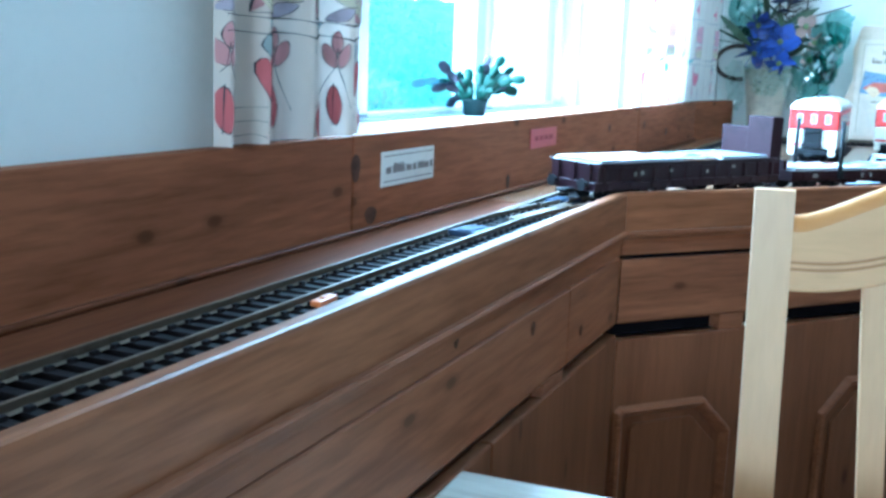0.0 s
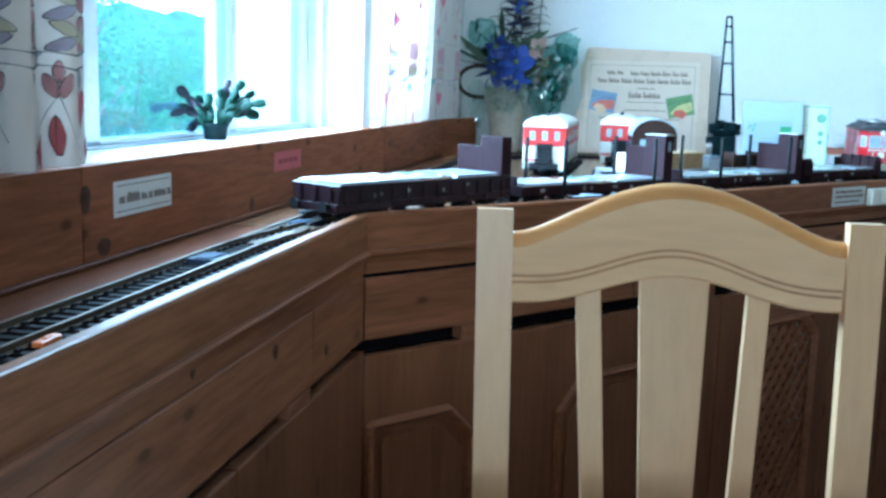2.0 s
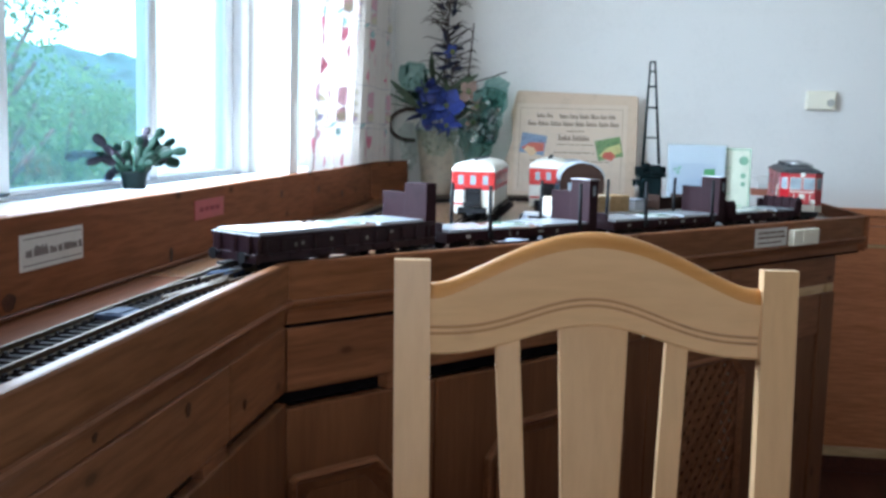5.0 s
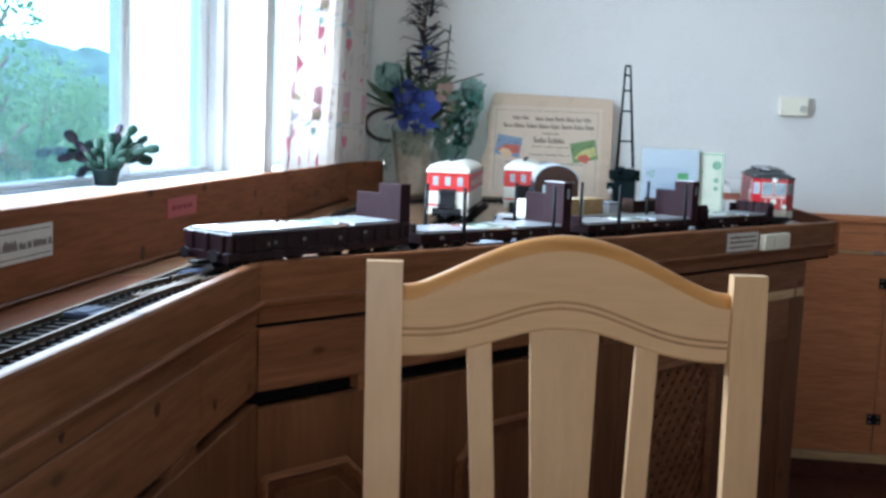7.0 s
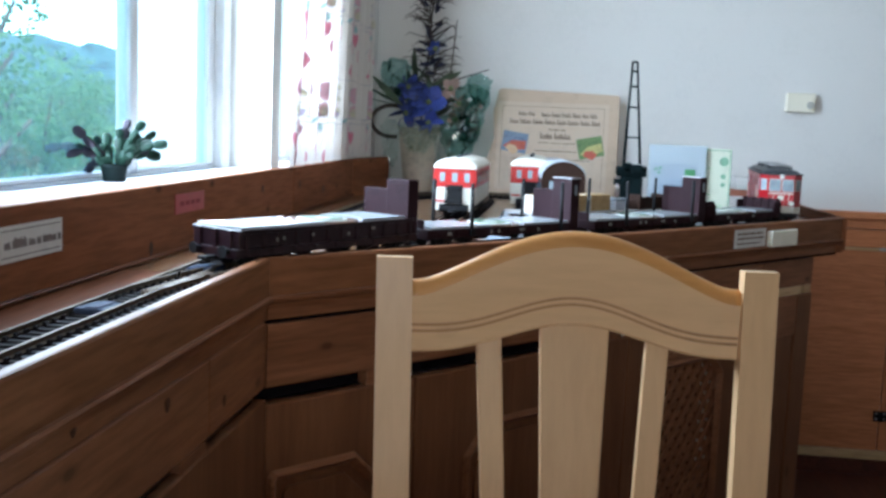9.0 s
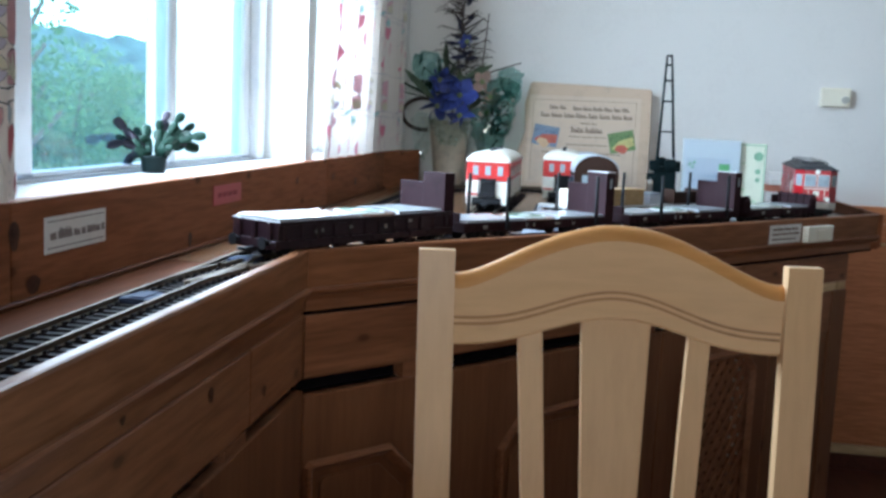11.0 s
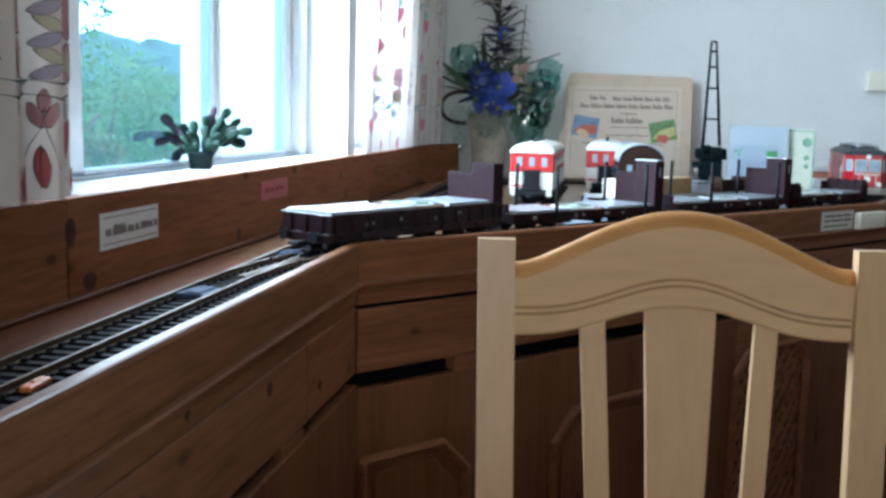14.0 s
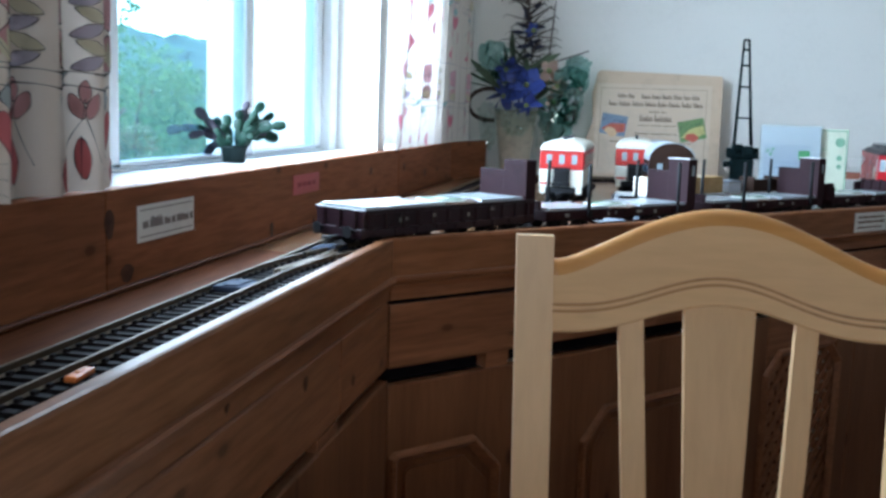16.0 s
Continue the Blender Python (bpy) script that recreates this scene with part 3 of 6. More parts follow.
def wheelset(parent, x, r=0.0145, mat=None, spoked=None):
    bm = bmesh.new()
    add_rod(bm, (x, -0.020, r), (x, 0.020, r), 0.003, sides=8)
    for s in (-1, 1):
        add_rod(bm, (x, s * 0.0190, r), (x, s * 0.0210, r), r * 1.12, sides=20)
        add_rod(bm, (x, s * 0.0210, r), (x, s * 0.0280, r), r, r * 0.96, sides=20)
        add_rod(bm, (x, s * 0.0280, r), (x, s * 0.0292, r), r * 0.6, r * 0.5, sides=14)
    return part("wheelset", bm, mat or BLACK, parent)


def bogie(parent, x, wb=0.062):
    bm = bmesh.new()
    for s in (-1, 1):
        add_prism(bm, [(-0.047, 0.013), (-0.043, 0.020), (-0.016, 0.020), (-0.010, 0.010), (0.010, 0.010), (0.016, 0.020), (0.043, 0.020), (0.047, 0.013), (0.040, 0.011), (0.020, 0.012), (0.014, 0.006), (-0.014, 0.006), (-0.020, 0.012), (-0.040, 0.011)], 0.006, pose(x, s * 0.036 - 0.003, 0), 0.0008)
        for q in (-1, 1):
            add_box(bm, x + q * wb / 2 - 0.006, x + q * wb / 2 + 0.006, s * 0.039 - 0.004, s * 0.039 + 0.004, 0.008, 0.020, 0.001)
    add_box(bm, x - 0.009, x + 0.009, -0.036, 0.036, 0.014, 0.022, 0.001)
    b = part("bogie", bm, BLACK, parent)
    wheelset(b, x - wb / 2)
    wheelset(b, x + wb / 2)
    return b


def coupler(parent, x, sgn):
    bm = bmesh.new()
    add_box(bm, min(x, x + sgn * 0.022), max(x, x + sgn * 0.022), -0.006, 0.006, 0.012, 0.018, 0.001)
    add_rod(bm, (x + sgn * 0.022, -0.011, 0.015), (x + sgn * 0.022, 0.011, 0.015), 0.003, sides=8)
    add_rod(bm, (x + sgn * 0.010, 0.0, 0.008), (x + sgn * 0.028, 0.0, 0.008), 0.002, sides=6)
    return part("coupler", bm, BLACK, parent)


def deck_boards(parent, x0, x1, z, w=0.049, r=0.066, cx=0.0):
    """Two pale boards with a round cut between them, and a printed coaster in the cut."""
    for a, sg in ((x0, -1), (x1, 1)):
        out = [(a, -w), (a, w)]
        n = 14
        top = []
        for i in range(n + 1):
            y = w - 2 * w * i / n
            top.append((cx + sg * math.sqrt(max(r * r - y * y, 0)), y))
        ring = out + top
        bm = bmesh.new()
        t = bmesh.new()
        f = t.faces.new([t.verts.new((px, py, z)) for px, py in ring])
        e = bmesh.ops.extrude_face_region(t, geom=[f])
        for v in e["geom"]:
            if isinstance(v, bmesh.types.BMVert):
                v.co.z += 0.004
        join(bm, t)
        part("deck_board", bm, DECKW, parent, "white laminated deck board")
    bm = bmesh.new()
    add_lathe(bm, [(0.060, z - 0.0005), (0.060, z + 0.0012), (0.057, z + 0.002), (0.052, z + 0.0014)], pose(cx, 0, 0), 40)
    tray = part("coaster_tray", bm, TRAYM, parent, "shiny brown round tray")
    bm = bmesh.new()
    add_lathe(bm, [(0.042, z + 0.0014), (0.042, z + 0.0032), (0.041, z + 0.0036)], pose(cx, 0, 0), 40)
    c = part("coaster", bm, COASTW, tray, "white round paper coaster with a green field")
    for r0, r1, mt, dz in ((0.0, 0.035, COASTG, 0.0040), (0.0, 0.013, COASTW, 0.0044)):
        bm = bmesh.new()
        add_lathe(bm, [(r1, z + 0.0030), (r1, z + dz)], pose(cx, 0, 0), 36)
        part("print", bm, mt, tray)


def side_lettering(parent, y, spots):
    """Unreadable small marks: plain pale bars."""
    for x0, x1, z0, z1 in spots:
        box_part("marking", LETTER, parent, (x0, x1, y - 0.0007, y + 0.0007, z0, z1))


def under_frame(parent, L, z0=0.020, z1=0.036, mat=None):
    bm = bmesh.new()
    for s in (-1, 1):
        add_box(bm, -L / 2, L / 2, s * 0.050 - 0.003, s * 0.050 + 0.003, z0, z1, 0.0008)
        add_prism(bm, [(-0.115, z0), (-0.075, z0 - 0.012), (0.075, z0 - 0.012), (0.115, z0), (0.105, z0), (0.070, z0 - 0.0085), (-0.070, z0 - 0.0085), (-0.105, z0)], 0.004, pose(0, s * 0.047 - 0.002, 0))
        for k in range(9):
            x = -L / 2 + 0.02 + k * (L - 0.04) / 8
            add_box(bm, x - 0.003, x + 0.003, s * 0.0525 - 0.002, s * 0.0525 + 0.002, z0 + 0.002, z1 - 0.001, 0.0006)
    add_box(bm, -L / 2, L / 2, -0.047, 0.047, z1 - 0.006, z1, 0.0006)
    for s in (-1, 1):
        add_box(bm, s * L / 2 - 0.004, s * L / 2 + 0.004, -0.052, 0.052, z0 - 0.002, z1, 0.001)
        add_box(bm, s * 0.035 - 0.012, s * 0.035 + 0.012, -0.02, 0.02, z0 - 0.010, z0 + 0.005, 0.001)
    return part("underframe", bm, mat or MAROON, parent)


def stake_wagon(m, label):
    """Flat wagon with a stepped end wall and four stakes."""
    L = 0.40
    w = base("flat_wagon", m, label=label, category="model wagon", group="train on the slanted line")
    under_frame(w, L)
    for x in (-0.125, 0.125):
        bogie(w, x)
    deck_boards(w, -L / 2 + 0.004, L / 2 - 0.022, 0.036)
    h = L / 2
    bm = bmesh.new()
    add_box(bm, h - 0.020, h - 0.012, -0.052, 0.052, 0.030, 0.100, 0.001)
    ew = part("end_wall", bm, MAROON, w, "stepped maroon end wall with a pale top edge")
    bm = bmesh.new()
    add_box(bm, h - 0.022, h + 0.004, -0.053, -0.002, 0.030, 0.124, 0.0012)
    cab = part("brake_cabin", bm, MAROON, ew)
    box_part("window", PANE_L, cab, (h - 0.012, h - 0.006, -0.0542, -0.0528, 0.092, 0.112))
    # strip added for the glint along the cabin's top edge
    box_part("cap", STEEL, cab, (h - 0.023, h + 0.005, -0.054, -0.001, 0.124, 0.1255), 0.0005, "pale strip standing for the glint on the top edge")
    for x in (-0.100, 0.150):
        for s in (-1, 1):
            bm = bmesh.new()
            lean = 0.003 * s
            add_rod(bm, (x, s * 0.0535, 0.022), (x + lean, s * 0.0545, 0.118), 0.0040, 0.0036, sides=8)
            part("stake", bm, BLACK, w)
            box_part("stake_pocket", BLACK, w, (x - 0.005, x + 0.005, s * 0.0545 - 0.004, s * 0.0545 + 0.004, 0.022, 0.034), 0.0008)
    bm = bmesh.new()
    add_box(bm, -h - 0.002, -h + 0.004, -0.030, 0.030, 0.034, 0.052, 0.001)
    part("end_flap", bm, MAROON, w)
    side_lettering(w, -0.0538, [(-0.16, -0.15, 0.025, 0.031), (-0.05, -0.044, 0.024, 0.032), (-0.03, -0.026, 0.025, 0.031), (0.03, 0.046, 0.026, 0.031), (0.08, 0.086, 0.024, 0.030)])
    coupler(w, h, 1)
    coupler(w, -h, -1)
    return w


def low_wagon(m):
    """Short flat wagon with ribbed low end boards."""
    L = 0.308
    w = base("flat_wagon", m, label="low maroon flat wagon with ribbed end boards behind the locomotive", category="model wagon", group="train on the slanted line")
    under_frame(w, L)
    for x in (-0.1, 0.1):
        bogie(w, x)
    deck_boards(w, -L / 2 + 0.012, L / 2 - 0.012, 0.036, cx=0.0)
    for s in (-1, 1):
        bm = bmesh.new()
        add_box(bm, s * L / 2 - 0.005, s * L / 2 + 0.003, -0.052, 0.052, 0.030, 0.066, 0.001)
        for k in range(5):
            y = -0.045 + k * 0.0225
            add_box(bm, s * L / 2 - 0.008, s * L / 2 + 0.006, y - 0.003, y + 0.003, 0.032, 0.068, 0.0008)
        part("end_board", bm, MAROON, w)
        for q in (-1, 1):
            bm = bmesh.new()
            add_box(bm, s * L / 2 - 0.030, s * L / 2 + 0.0, q * 0.0525 - 0.002, q * 0.0525 + 0.002, 0.030, 0.060, 0.001)
            for k in range(3):
                add_box(bm, s * L / 2 - 0.027 + k * 0.011, s * L / 2 - 0.022 + k * 0.011, q * 0.055 - 0.002, q * 0.055 + 0.002, 0.030, 0.060, 0.0006)
            part("side_flap", bm, MAROON, w)
    side_lettering(w, -0.0538, [(-0.1, -0.085, 0.025, 0.031), (0.02, 0.03, 0.025, 0.031)])
    coupler(w, L / 2, 1)
    coupler(w, -L / 2, -1)
    return w


def tail_wagon(m):
    """Higher wagon that closes the train."""
    L = 0.40
    w = base("box_wagon", m, label="dark brown box wagon with a white top board closing the train", category="model wagon", group="train on the slanted line")
    under_frame(w, L, 0.018, 0.030, DARKM)
    for x in (-0.13, 0.13):
        bogie(w, x)
    bm = bmesh.new()
    add_box(bm, -L / 2, L / 2 - 0.004, -0.052, 0.052, 0.030, 0.058, 0.0015)
    for s in (-1, 1):
        for k in range(12):
            x = -L / 2 + 0.012 + k * (L - 0.03) / 11
            add_box(bm, x - 0.003, x + 0.003, s * 0.0535 - 0.002, s * 0.0535 + 0.002, 0.030, 0.056, 0.0006)
        add_box(bm, -L / 2, L / 2 - 0.004, s * 0.0535 - 0.002, s * 0.0535 + 0.002, 0.052, 0.058, 0.0006)
    for k in (-0.034, 0.0, 0.034):
        add_box(bm, -L / 2 - 0.004, -L / 2, k - 0.004, k + 0.004, 0.026, 0.057, 0.0006)
    part("body", bm, DARKM, w)
    deck_boards(w, -L / 2 + 0.006, L / 2 - 0.028, 0.058, cx=0.02)
    h = L / 2
    bm = bmesh.new()
    add_box(bm, h - 0.022, h - 0.012, -0.052, 0.052, 0.054, 0.106, 0.001)
    ew = part("end_wall", bm, MAROON, w)
    bm = bmesh.new()
    add_box(bm, h - 0.024, h + 0.003, -0.053, -0.002, 0.030, 0.124, 0.0012)
    part("brake_cabin", bm, MAROON, ew)
    for y in (-0.033, 0.033):
        bm = bmesh.new()
        add_rod(bm, (-h, y, 0.026), (-h - 0.014, y, 0.026), 0.004, sides=10)
        add_rod(bm, (-h - 0.014, y, 0.026), (-h - 0.016, y, 0.026), 0.009, sides=16)
        part("buffer", bm, BLACK, w)
    side_lettering(w, -0.0562, [(-0.132, -0.128, 0.038, 0.044), (-0.118, -0.114, 0.040, 0.045), (-0.058, -0.053, 0.042, 0.047), (0.022, 0.027, 0.038, 0.044), (0.08, 0.088, 0.045, 0.049)])
    coupler(w, h, 1)
    coupler(w, -h, -1)
    return w


def rounded_roof(bm, x0, x1, w, z0, rise, n=12, over=0.0, hip=0.0):
    """An arched roof shell closed at its ends, its ends sloping in by hip."""
    loops = []
    for x, f in ((x0, 0.0), (x0 + hip * 0.35, 0.6), (x0 + hip, 1.0), (x1 - hip, 1.0), (x1 - hip * 0.35, 0.6), (x1, 0.0)) if hip else ((x0, 1.0), (x1, 1.0)):
        loop = []
        for i in range(n + 1):
            a = math.pi * i / n
            loop.append(bm.verts.new((x, -w * math.cos(a), z0 + rise * (0.25 + 0.75 * f) * math.sin(a) ** 0.75)))
        loops.append(loop)
    for a, b in zip(loops, loops[1:]):
        for i in range(n):
            bm.faces.new((a[i], a[i + 1], b[i + 1], b[i])).smooth = True
        bm.faces.new((a[n], a[0], b[0], b[n]))
    bm.faces.new(loops[0][::-1])
    bm.faces.new(loops[-1])


def locomotive(m):
    """Red electric locomotive; its rear end looks back along the train."""
    L, W = 0.50, 0.0525
    lo = base("model_locomotive", m, label="glossy red model electric locomotive with an ivory band and grey roof", category="model locomotive", group="train on the slanted line")

    def shell(bm, z0, z1, inset=0.0, tip=0.030):
        """Body outline: flat sides, ends folded in three planes."""
        w, h = W - inset, L / 2 - inset
        ring = [(-h, -w * 0.62), (-h + tip, -w), (h - tip, -w), (h, -w * 0.62), (h, w * 0.62), (h - tip, w), (-h + tip, w), (-h, w * 0.62)]
        lo_, hi_ = [bm.verts.new((x, y, z0)) for x, y in ring], [bm.verts.new((x, y, z1)) for x, y in ring]
        for i in range(8):
            bm.faces.new((lo_[i], lo_[(i + 1) % 8], hi_[(i + 1) % 8], hi_[i]))
        bm.faces.new(lo_[::-1])
        bm.faces.new(hi_)

    bm = bmesh.new()
    shell(bm, 0.046, 0.128)
    body = part("body", bm, RED, lo, "glossy red body")
    bm = bmesh.new()
    shell(bm, 0.028, 0.046, -0.0008)
    part("band", bm, IVORY, body, "ivory band below the body")
    bm = bmesh.new()
    shell(bm, 0.014, 0.028, 0.006, 0.04)
    part("frame", bm, BLACK, lo)
    bm = bmesh.new()
    shell(bm, 0.128, 0.1315, -0.0025)
    t = bmesh.new()
    rounded_roof(t, -L / 2 + 0.012, L / 2 - 0.012, W - 0.006, 0.1315, 0.012, hip=0.03)
    join(bm, t)
    roof = part("roof", bm, ROOFG, lo, "dark grey roof with gear")
    bm = bmesh.new()
    for x, w, l, hh in ((-0.17, 0.022, 0.03, 0.010), (-0.09, 0.030, 0.04, 0.009), (0.0, 0.026, 0.05, 0.011), (0.09, 0.030, 0.04, 0.009), (0.16, 0.020, 0.03, 0.010)):
        add_box(bm, x - l, x + l, -w, w, 0.140, 0.1435 + hh * 0.35, 0.0015)
    for x in (-0.2, -0.13, -0.05, 0.05, 0.13, 0.2):
        for s in (-1, 1):
            add_rod(bm, (x, s * 0.026, 0.140), (x, s * 0.026, 0.150), 0.003, 0.002, sides=8)
    part("roof_gear", bm, ROOFG, roof)
    for c in (-0.125, 0.125):
        bm = bmesh.new()
        add_box(bm, c - 0.046, c + 0.046, -0.004, 0.004, 0.142, 0.149, 0.001)
        pan = part("pantograph", bm, ROOFG, roof)
        for s in (-1, 1):
            bm = bmesh.new()
            add_rod(bm, (c - 0.05, s * 0.024, 0.150), (c + 0.05, s * 0.020, 0.153), 0.0014, sides=6)
            part("arm", bm, STEEL, pan)
        for q in (-0.045, 0.045):
            bm = bmesh.new()
            add_rod(bm, (c + q, -0.028, 0.1515), (c + q, 0.028, 0.1515), 0.0014, sides=6)
            part("contact_strip", bm, STEEL, pan)
    h = L / 2
    for s in (-1, 1):
        # side windows, door and rails
        for x, w2, z0, z1, mt in ((-0.195, 0.012, 0.086, 0.116, PANE_L), (-0.03, 0.011, 0.092, 0.112, PANE), (0.125, 0.009, 0.094, 0.112, PANE), (0.188, 0.016, 0.086, 0.114, PANE_L)):
            fr = box_part("window_frame", RED, body, (x - w2 - 0.002, x + w2 + 0.002, s * W - 0.0009, s * W + 0.0009, z0 - 0.002, z1 + 0.002), 0.0004)
            box_part("pane", mt, fr, (x - w2, x + w2, s * W - 0.0014, s * W + 0.0014, z0, z1))
        for x in (-0.174, -0.152):
            bm = bmesh.new()
            add_rod(bm, (x, s * (W + 0.003), 0.040), (x, s * (W + 0.003), 0.096), 0.0010, sides=6)
            part("handrail", bm, IVORY, body)
        for x in (-0.11, -0.07, 0.02, 0.06, 0.10):
            box_part("seam", MAROON, body, (x - 0.0004, x + 0.0004, s * W - 0.0006, s * W + 0.0006, 0.047, 0.127))
        box_part("emblem", IVORY, body, (0.192, 0.206, s * W - 0.0010, s * W + 0.0010, 0.058, 0.074))
        box_part("plate", GREY, body, (0.004, 0.018, s * W - 0.0012, s * W + 0.0012, 0.058, 0.070))
        box_part("marking", IVORY, body, (-0.02, 0.04, s * W - 0.0009, s * W + 0.0009, 0.0485, 0.0515))
        for x in (-0.09, 0.03, 0.14):
            box_part("hatch", BLACK, body, (x - 0.02, x + 0.02, s * W - 0.0006, s * W + 0.0006, 0.0475, 0.0482))
    for s in (-1, 1):
        # cab ends
        for y0, y1 in ((-0.030, -0.0025), (0.0025, 0.030)):
            fr = box_part("window_frame", IVORY, body, (s * h - 0.0012, s * h + 0.0012, y0 - 0.001, y1 + 0.001, 0.0855, 0.1175), 0.0004)
            box_part("pane", PANE_L, fr, (s * h - 0.0018, s * h + 0.0018, y0, y1, 0.0865, 0.1165))
        for q in (-1, 1):
            mx = Matrix.Translation((s * (h - 0.015), q * W * 0.81, 0)) @ pose(0, 0, 0, 0, 0, math.degrees(math.atan2(q * W * 0.38, -s * 0.030)))
            fr = box_part("window_frame", IVORY, body, (-0.0118, 0.0118, -0.0012, 0.0012, 0.087, 0.1165), 0.0004, m=mx)
            box_part("pane", PANE_L, fr, (-0.011, 0.011, -0.0018, 0.0018, 0.088, 0.1155))
            bm = bmesh.new()
            add_rod(bm, (s * (h - 0.001), q * 0.028, 0.055), (s * (h + 0.005), q * 0.028, 0.055), 0.0062, sides=16)
            part("headlamp", bm, LAMPW, body, "round clear headlamp")
        box_part("stripe", IVORY, body, (s * h - 0.001, s * h + 0.001, -0.031, 0.031, 0.079, 0.082))
        box_part("emblem", IVORY, body, (s * h - 0.0012, s * h + 0.0012, -0.007, 0.007, 0.062, 0.075))
        bm = bmesh.new()
        add_rod(bm, (s * (h - 0.004), 0, 0.1245), (s * (h + 0.004), 0, 0.1245), 0.006, sides=14)
        part("top_lamp", bm, LAMPW, body)
        bm = bmesh.new()
        for y in (-0.020, 0.020):
            add_rod(bm, (s * (h + 0.006), y, 0.046), (s * (h + 0.006), y, 0.078), 0.0009, sides=6)
        add_rod(bm, (s * (h + 0.006), -0.034, 0.047), (s * (h + 0.006), 0.034, 0.047), 0.0009, sides=6)
        part("handrail", bm, IVORY, body)
        bm = bmesh.new()
        add_box(bm, s * h - 0.004, s * h + 0.010, -0.044, 0.044, 0.018, 0.030, 0.002)
        add_rod(bm, (s * (h + 0.010), 0, 0.022), (s * (h + 0.020), 0, 0.022), 0.005, sides=12)
        add_rod(bm, (s * (h + 0.020), 0, 0.022), (s * (h + 0.022), 0, 0.022), 0.010, sides=18)
        part("buffer_beam", bm, BLACK, lo)
        coupler(lo, s * h, s)
    for c in (-0.145, 0.145):
        b = bogie(lo, c, 0.07)
        for q in (-0.035, 0.035):
            for s in (-1, 1):
                bm = bmesh.new()
                add_rod(bm, (c + q, s * 0.0325, 0.0145), (c + q, s * 0.0445, 0.0145), 0.0085, 0.007, sides=14)
                part("wheel_centre", bm, REDWHEEL, b)
    return lo


D_HEAD = D0 + 0.5697 + 0.968                            # way to the leading wall of the first stake wagon
stake_wagon(put(out_line, D_HEAD - 0.20, 0.25), "maroon flat wagon with stepped end wall, stakes and coaster")
stake_wagon(put(out_line, D_HEAD - 0.665, 0.25), "maroon flat wagon with stepped end wall, stakes and coaster")
tail_wagon(put(out_line, D_HEAD - 1.098, 0.26))
low_wagon(put(out_line, D_HEAD + 0.045 + 0.154, 0.20))
locomotive(put(out_line, D_HEAD + 0.37 + 0.25, 0.29))


# ---- standing stock on the sidings ----
def railcar(m, L, label):
    """Red and white railcar; its end at local x = 0 looks to -x."""
    c = base("model_railcar", m, label=label, category="model railcar", group="railcars on the sidings")
    W = 0.053
    for z0, z1, mt, nm in ((0.030, 0.072, IVORY, "lower_body"), (0.072, 0.118, RED2, "upper_body")):
        bm = bmesh.new()
        add_box(bm, 0.0, L, -W, W, z0, z1, 0.003)
        b = part(nm, bm, mt, c)
        if nm == "upper_body":
            up = b
        else:
            lowb = b
    bm = bmesh.new()
    rounded_roof(bm, -0.004, L + 0.004, W + 0.002, 0.118, 0.026, n=16, hip=0.03)
    roof = part("roof", bm, IVORY, c, "rounded ivory roof")
    for x in (0.06, 0.14, 0.22, 0.30):
        bm = bmesh.new()
        add_rod(bm, (x, 0, 0.140), (x, 0, 0.150), 0.006, 0.004, sides=10)
        part("ventilator", bm, ROOFG, roof)
    for y in (-0.030, 0.0, 0.030):
        fr = box_part("window_frame", RED2, up, (-0.0008, 0.002, y - 0.0085, y + 0.0085, 0.084, 0.110), 0.0004)
        box_part("pane", PANE_L, fr, (-0.0015, 0.002, y - 0.0065, y + 0.0065, 0.086, 0.108))
    k = 0
    x = 0.03
    while x < L - 0.02:
        for s in (-1, 1):
            fr = box_part("window_frame", RED2, up, (x - 0.013, x + 0.013, s * W - 0.0008, s * W + 0.0008, 0.082, 0.110), 0.0004)
            box_part("pane", PANE, fr, (x - 0.011, x + 0.011, s * W - 0.0014, s * W + 0.0014, 0.084, 0.108))
        x += 0.036
    # gangway, steps and buffers
    bm = bmesh.new()
    add_box(bm, -0.006, 0.001, -0.018, 0.018, 0.040, 0.078, 0.001)
    add_box(bm, -0.010, 0.001, -0.022, 0.022, 0.032, 0.042, 0.001)
    for y in (-0.020, 0.020):
        add_rod(bm, (-0.009, y, 0.034), (-0.009, y, 0.080), 0.0015, sides=6)
    add_rod(bm, (-0.009, -0.020, 0.068), (-0.009, 0.020, 0.068), 0.0015, sides=6)
    part("gangway", bm, BLACK, c)
    for y in (-0.043, 0.043):
        bm = bmesh.new()
        add_box(bm, -0.003, 0.012, y - 0.007, y + 0.007, 0.014, 0.034, 0.001)
        add_box(bm, -0.006, 0.012, y - 0.008, y + 0.008, 0.018, 0.020)
        part("step", bm, IVORY, c)
    bm = bmesh.new()
    add_box(bm, 0.004, L - 0.004, -0.042, 0.042, 0.014, 0.030, 0.002)
    add_box(bm, -0.008, 0.006, -0.036, 0.036, 0.016, 0.028, 0.002)
    part("frame", bm, BLACK, c)
    box_part("stripe", RED2, lowb, (-0.0008, 0.002, 0.024, 0.050, 0.036, 0.041))
    bogie(c, 0.07)
    bogie(c, L - 0.07)
    coupler(c, 0.0, -1)
    return c


def siding(x, y0, y1, turn=0.0):
    ln = Line(x, y0, radians(turn)).go(y1 - y0).ready()
    return track("model_track", ln, 0.0, ln.total, "short siding of brass model rails on dark sleepers")


S1, S2, S3 = 0.168, 0.346, 0.441
siding(S1 - 0.010, 0.40, 1.75, 1.2)
siding(S2, 0.95, 1.80)
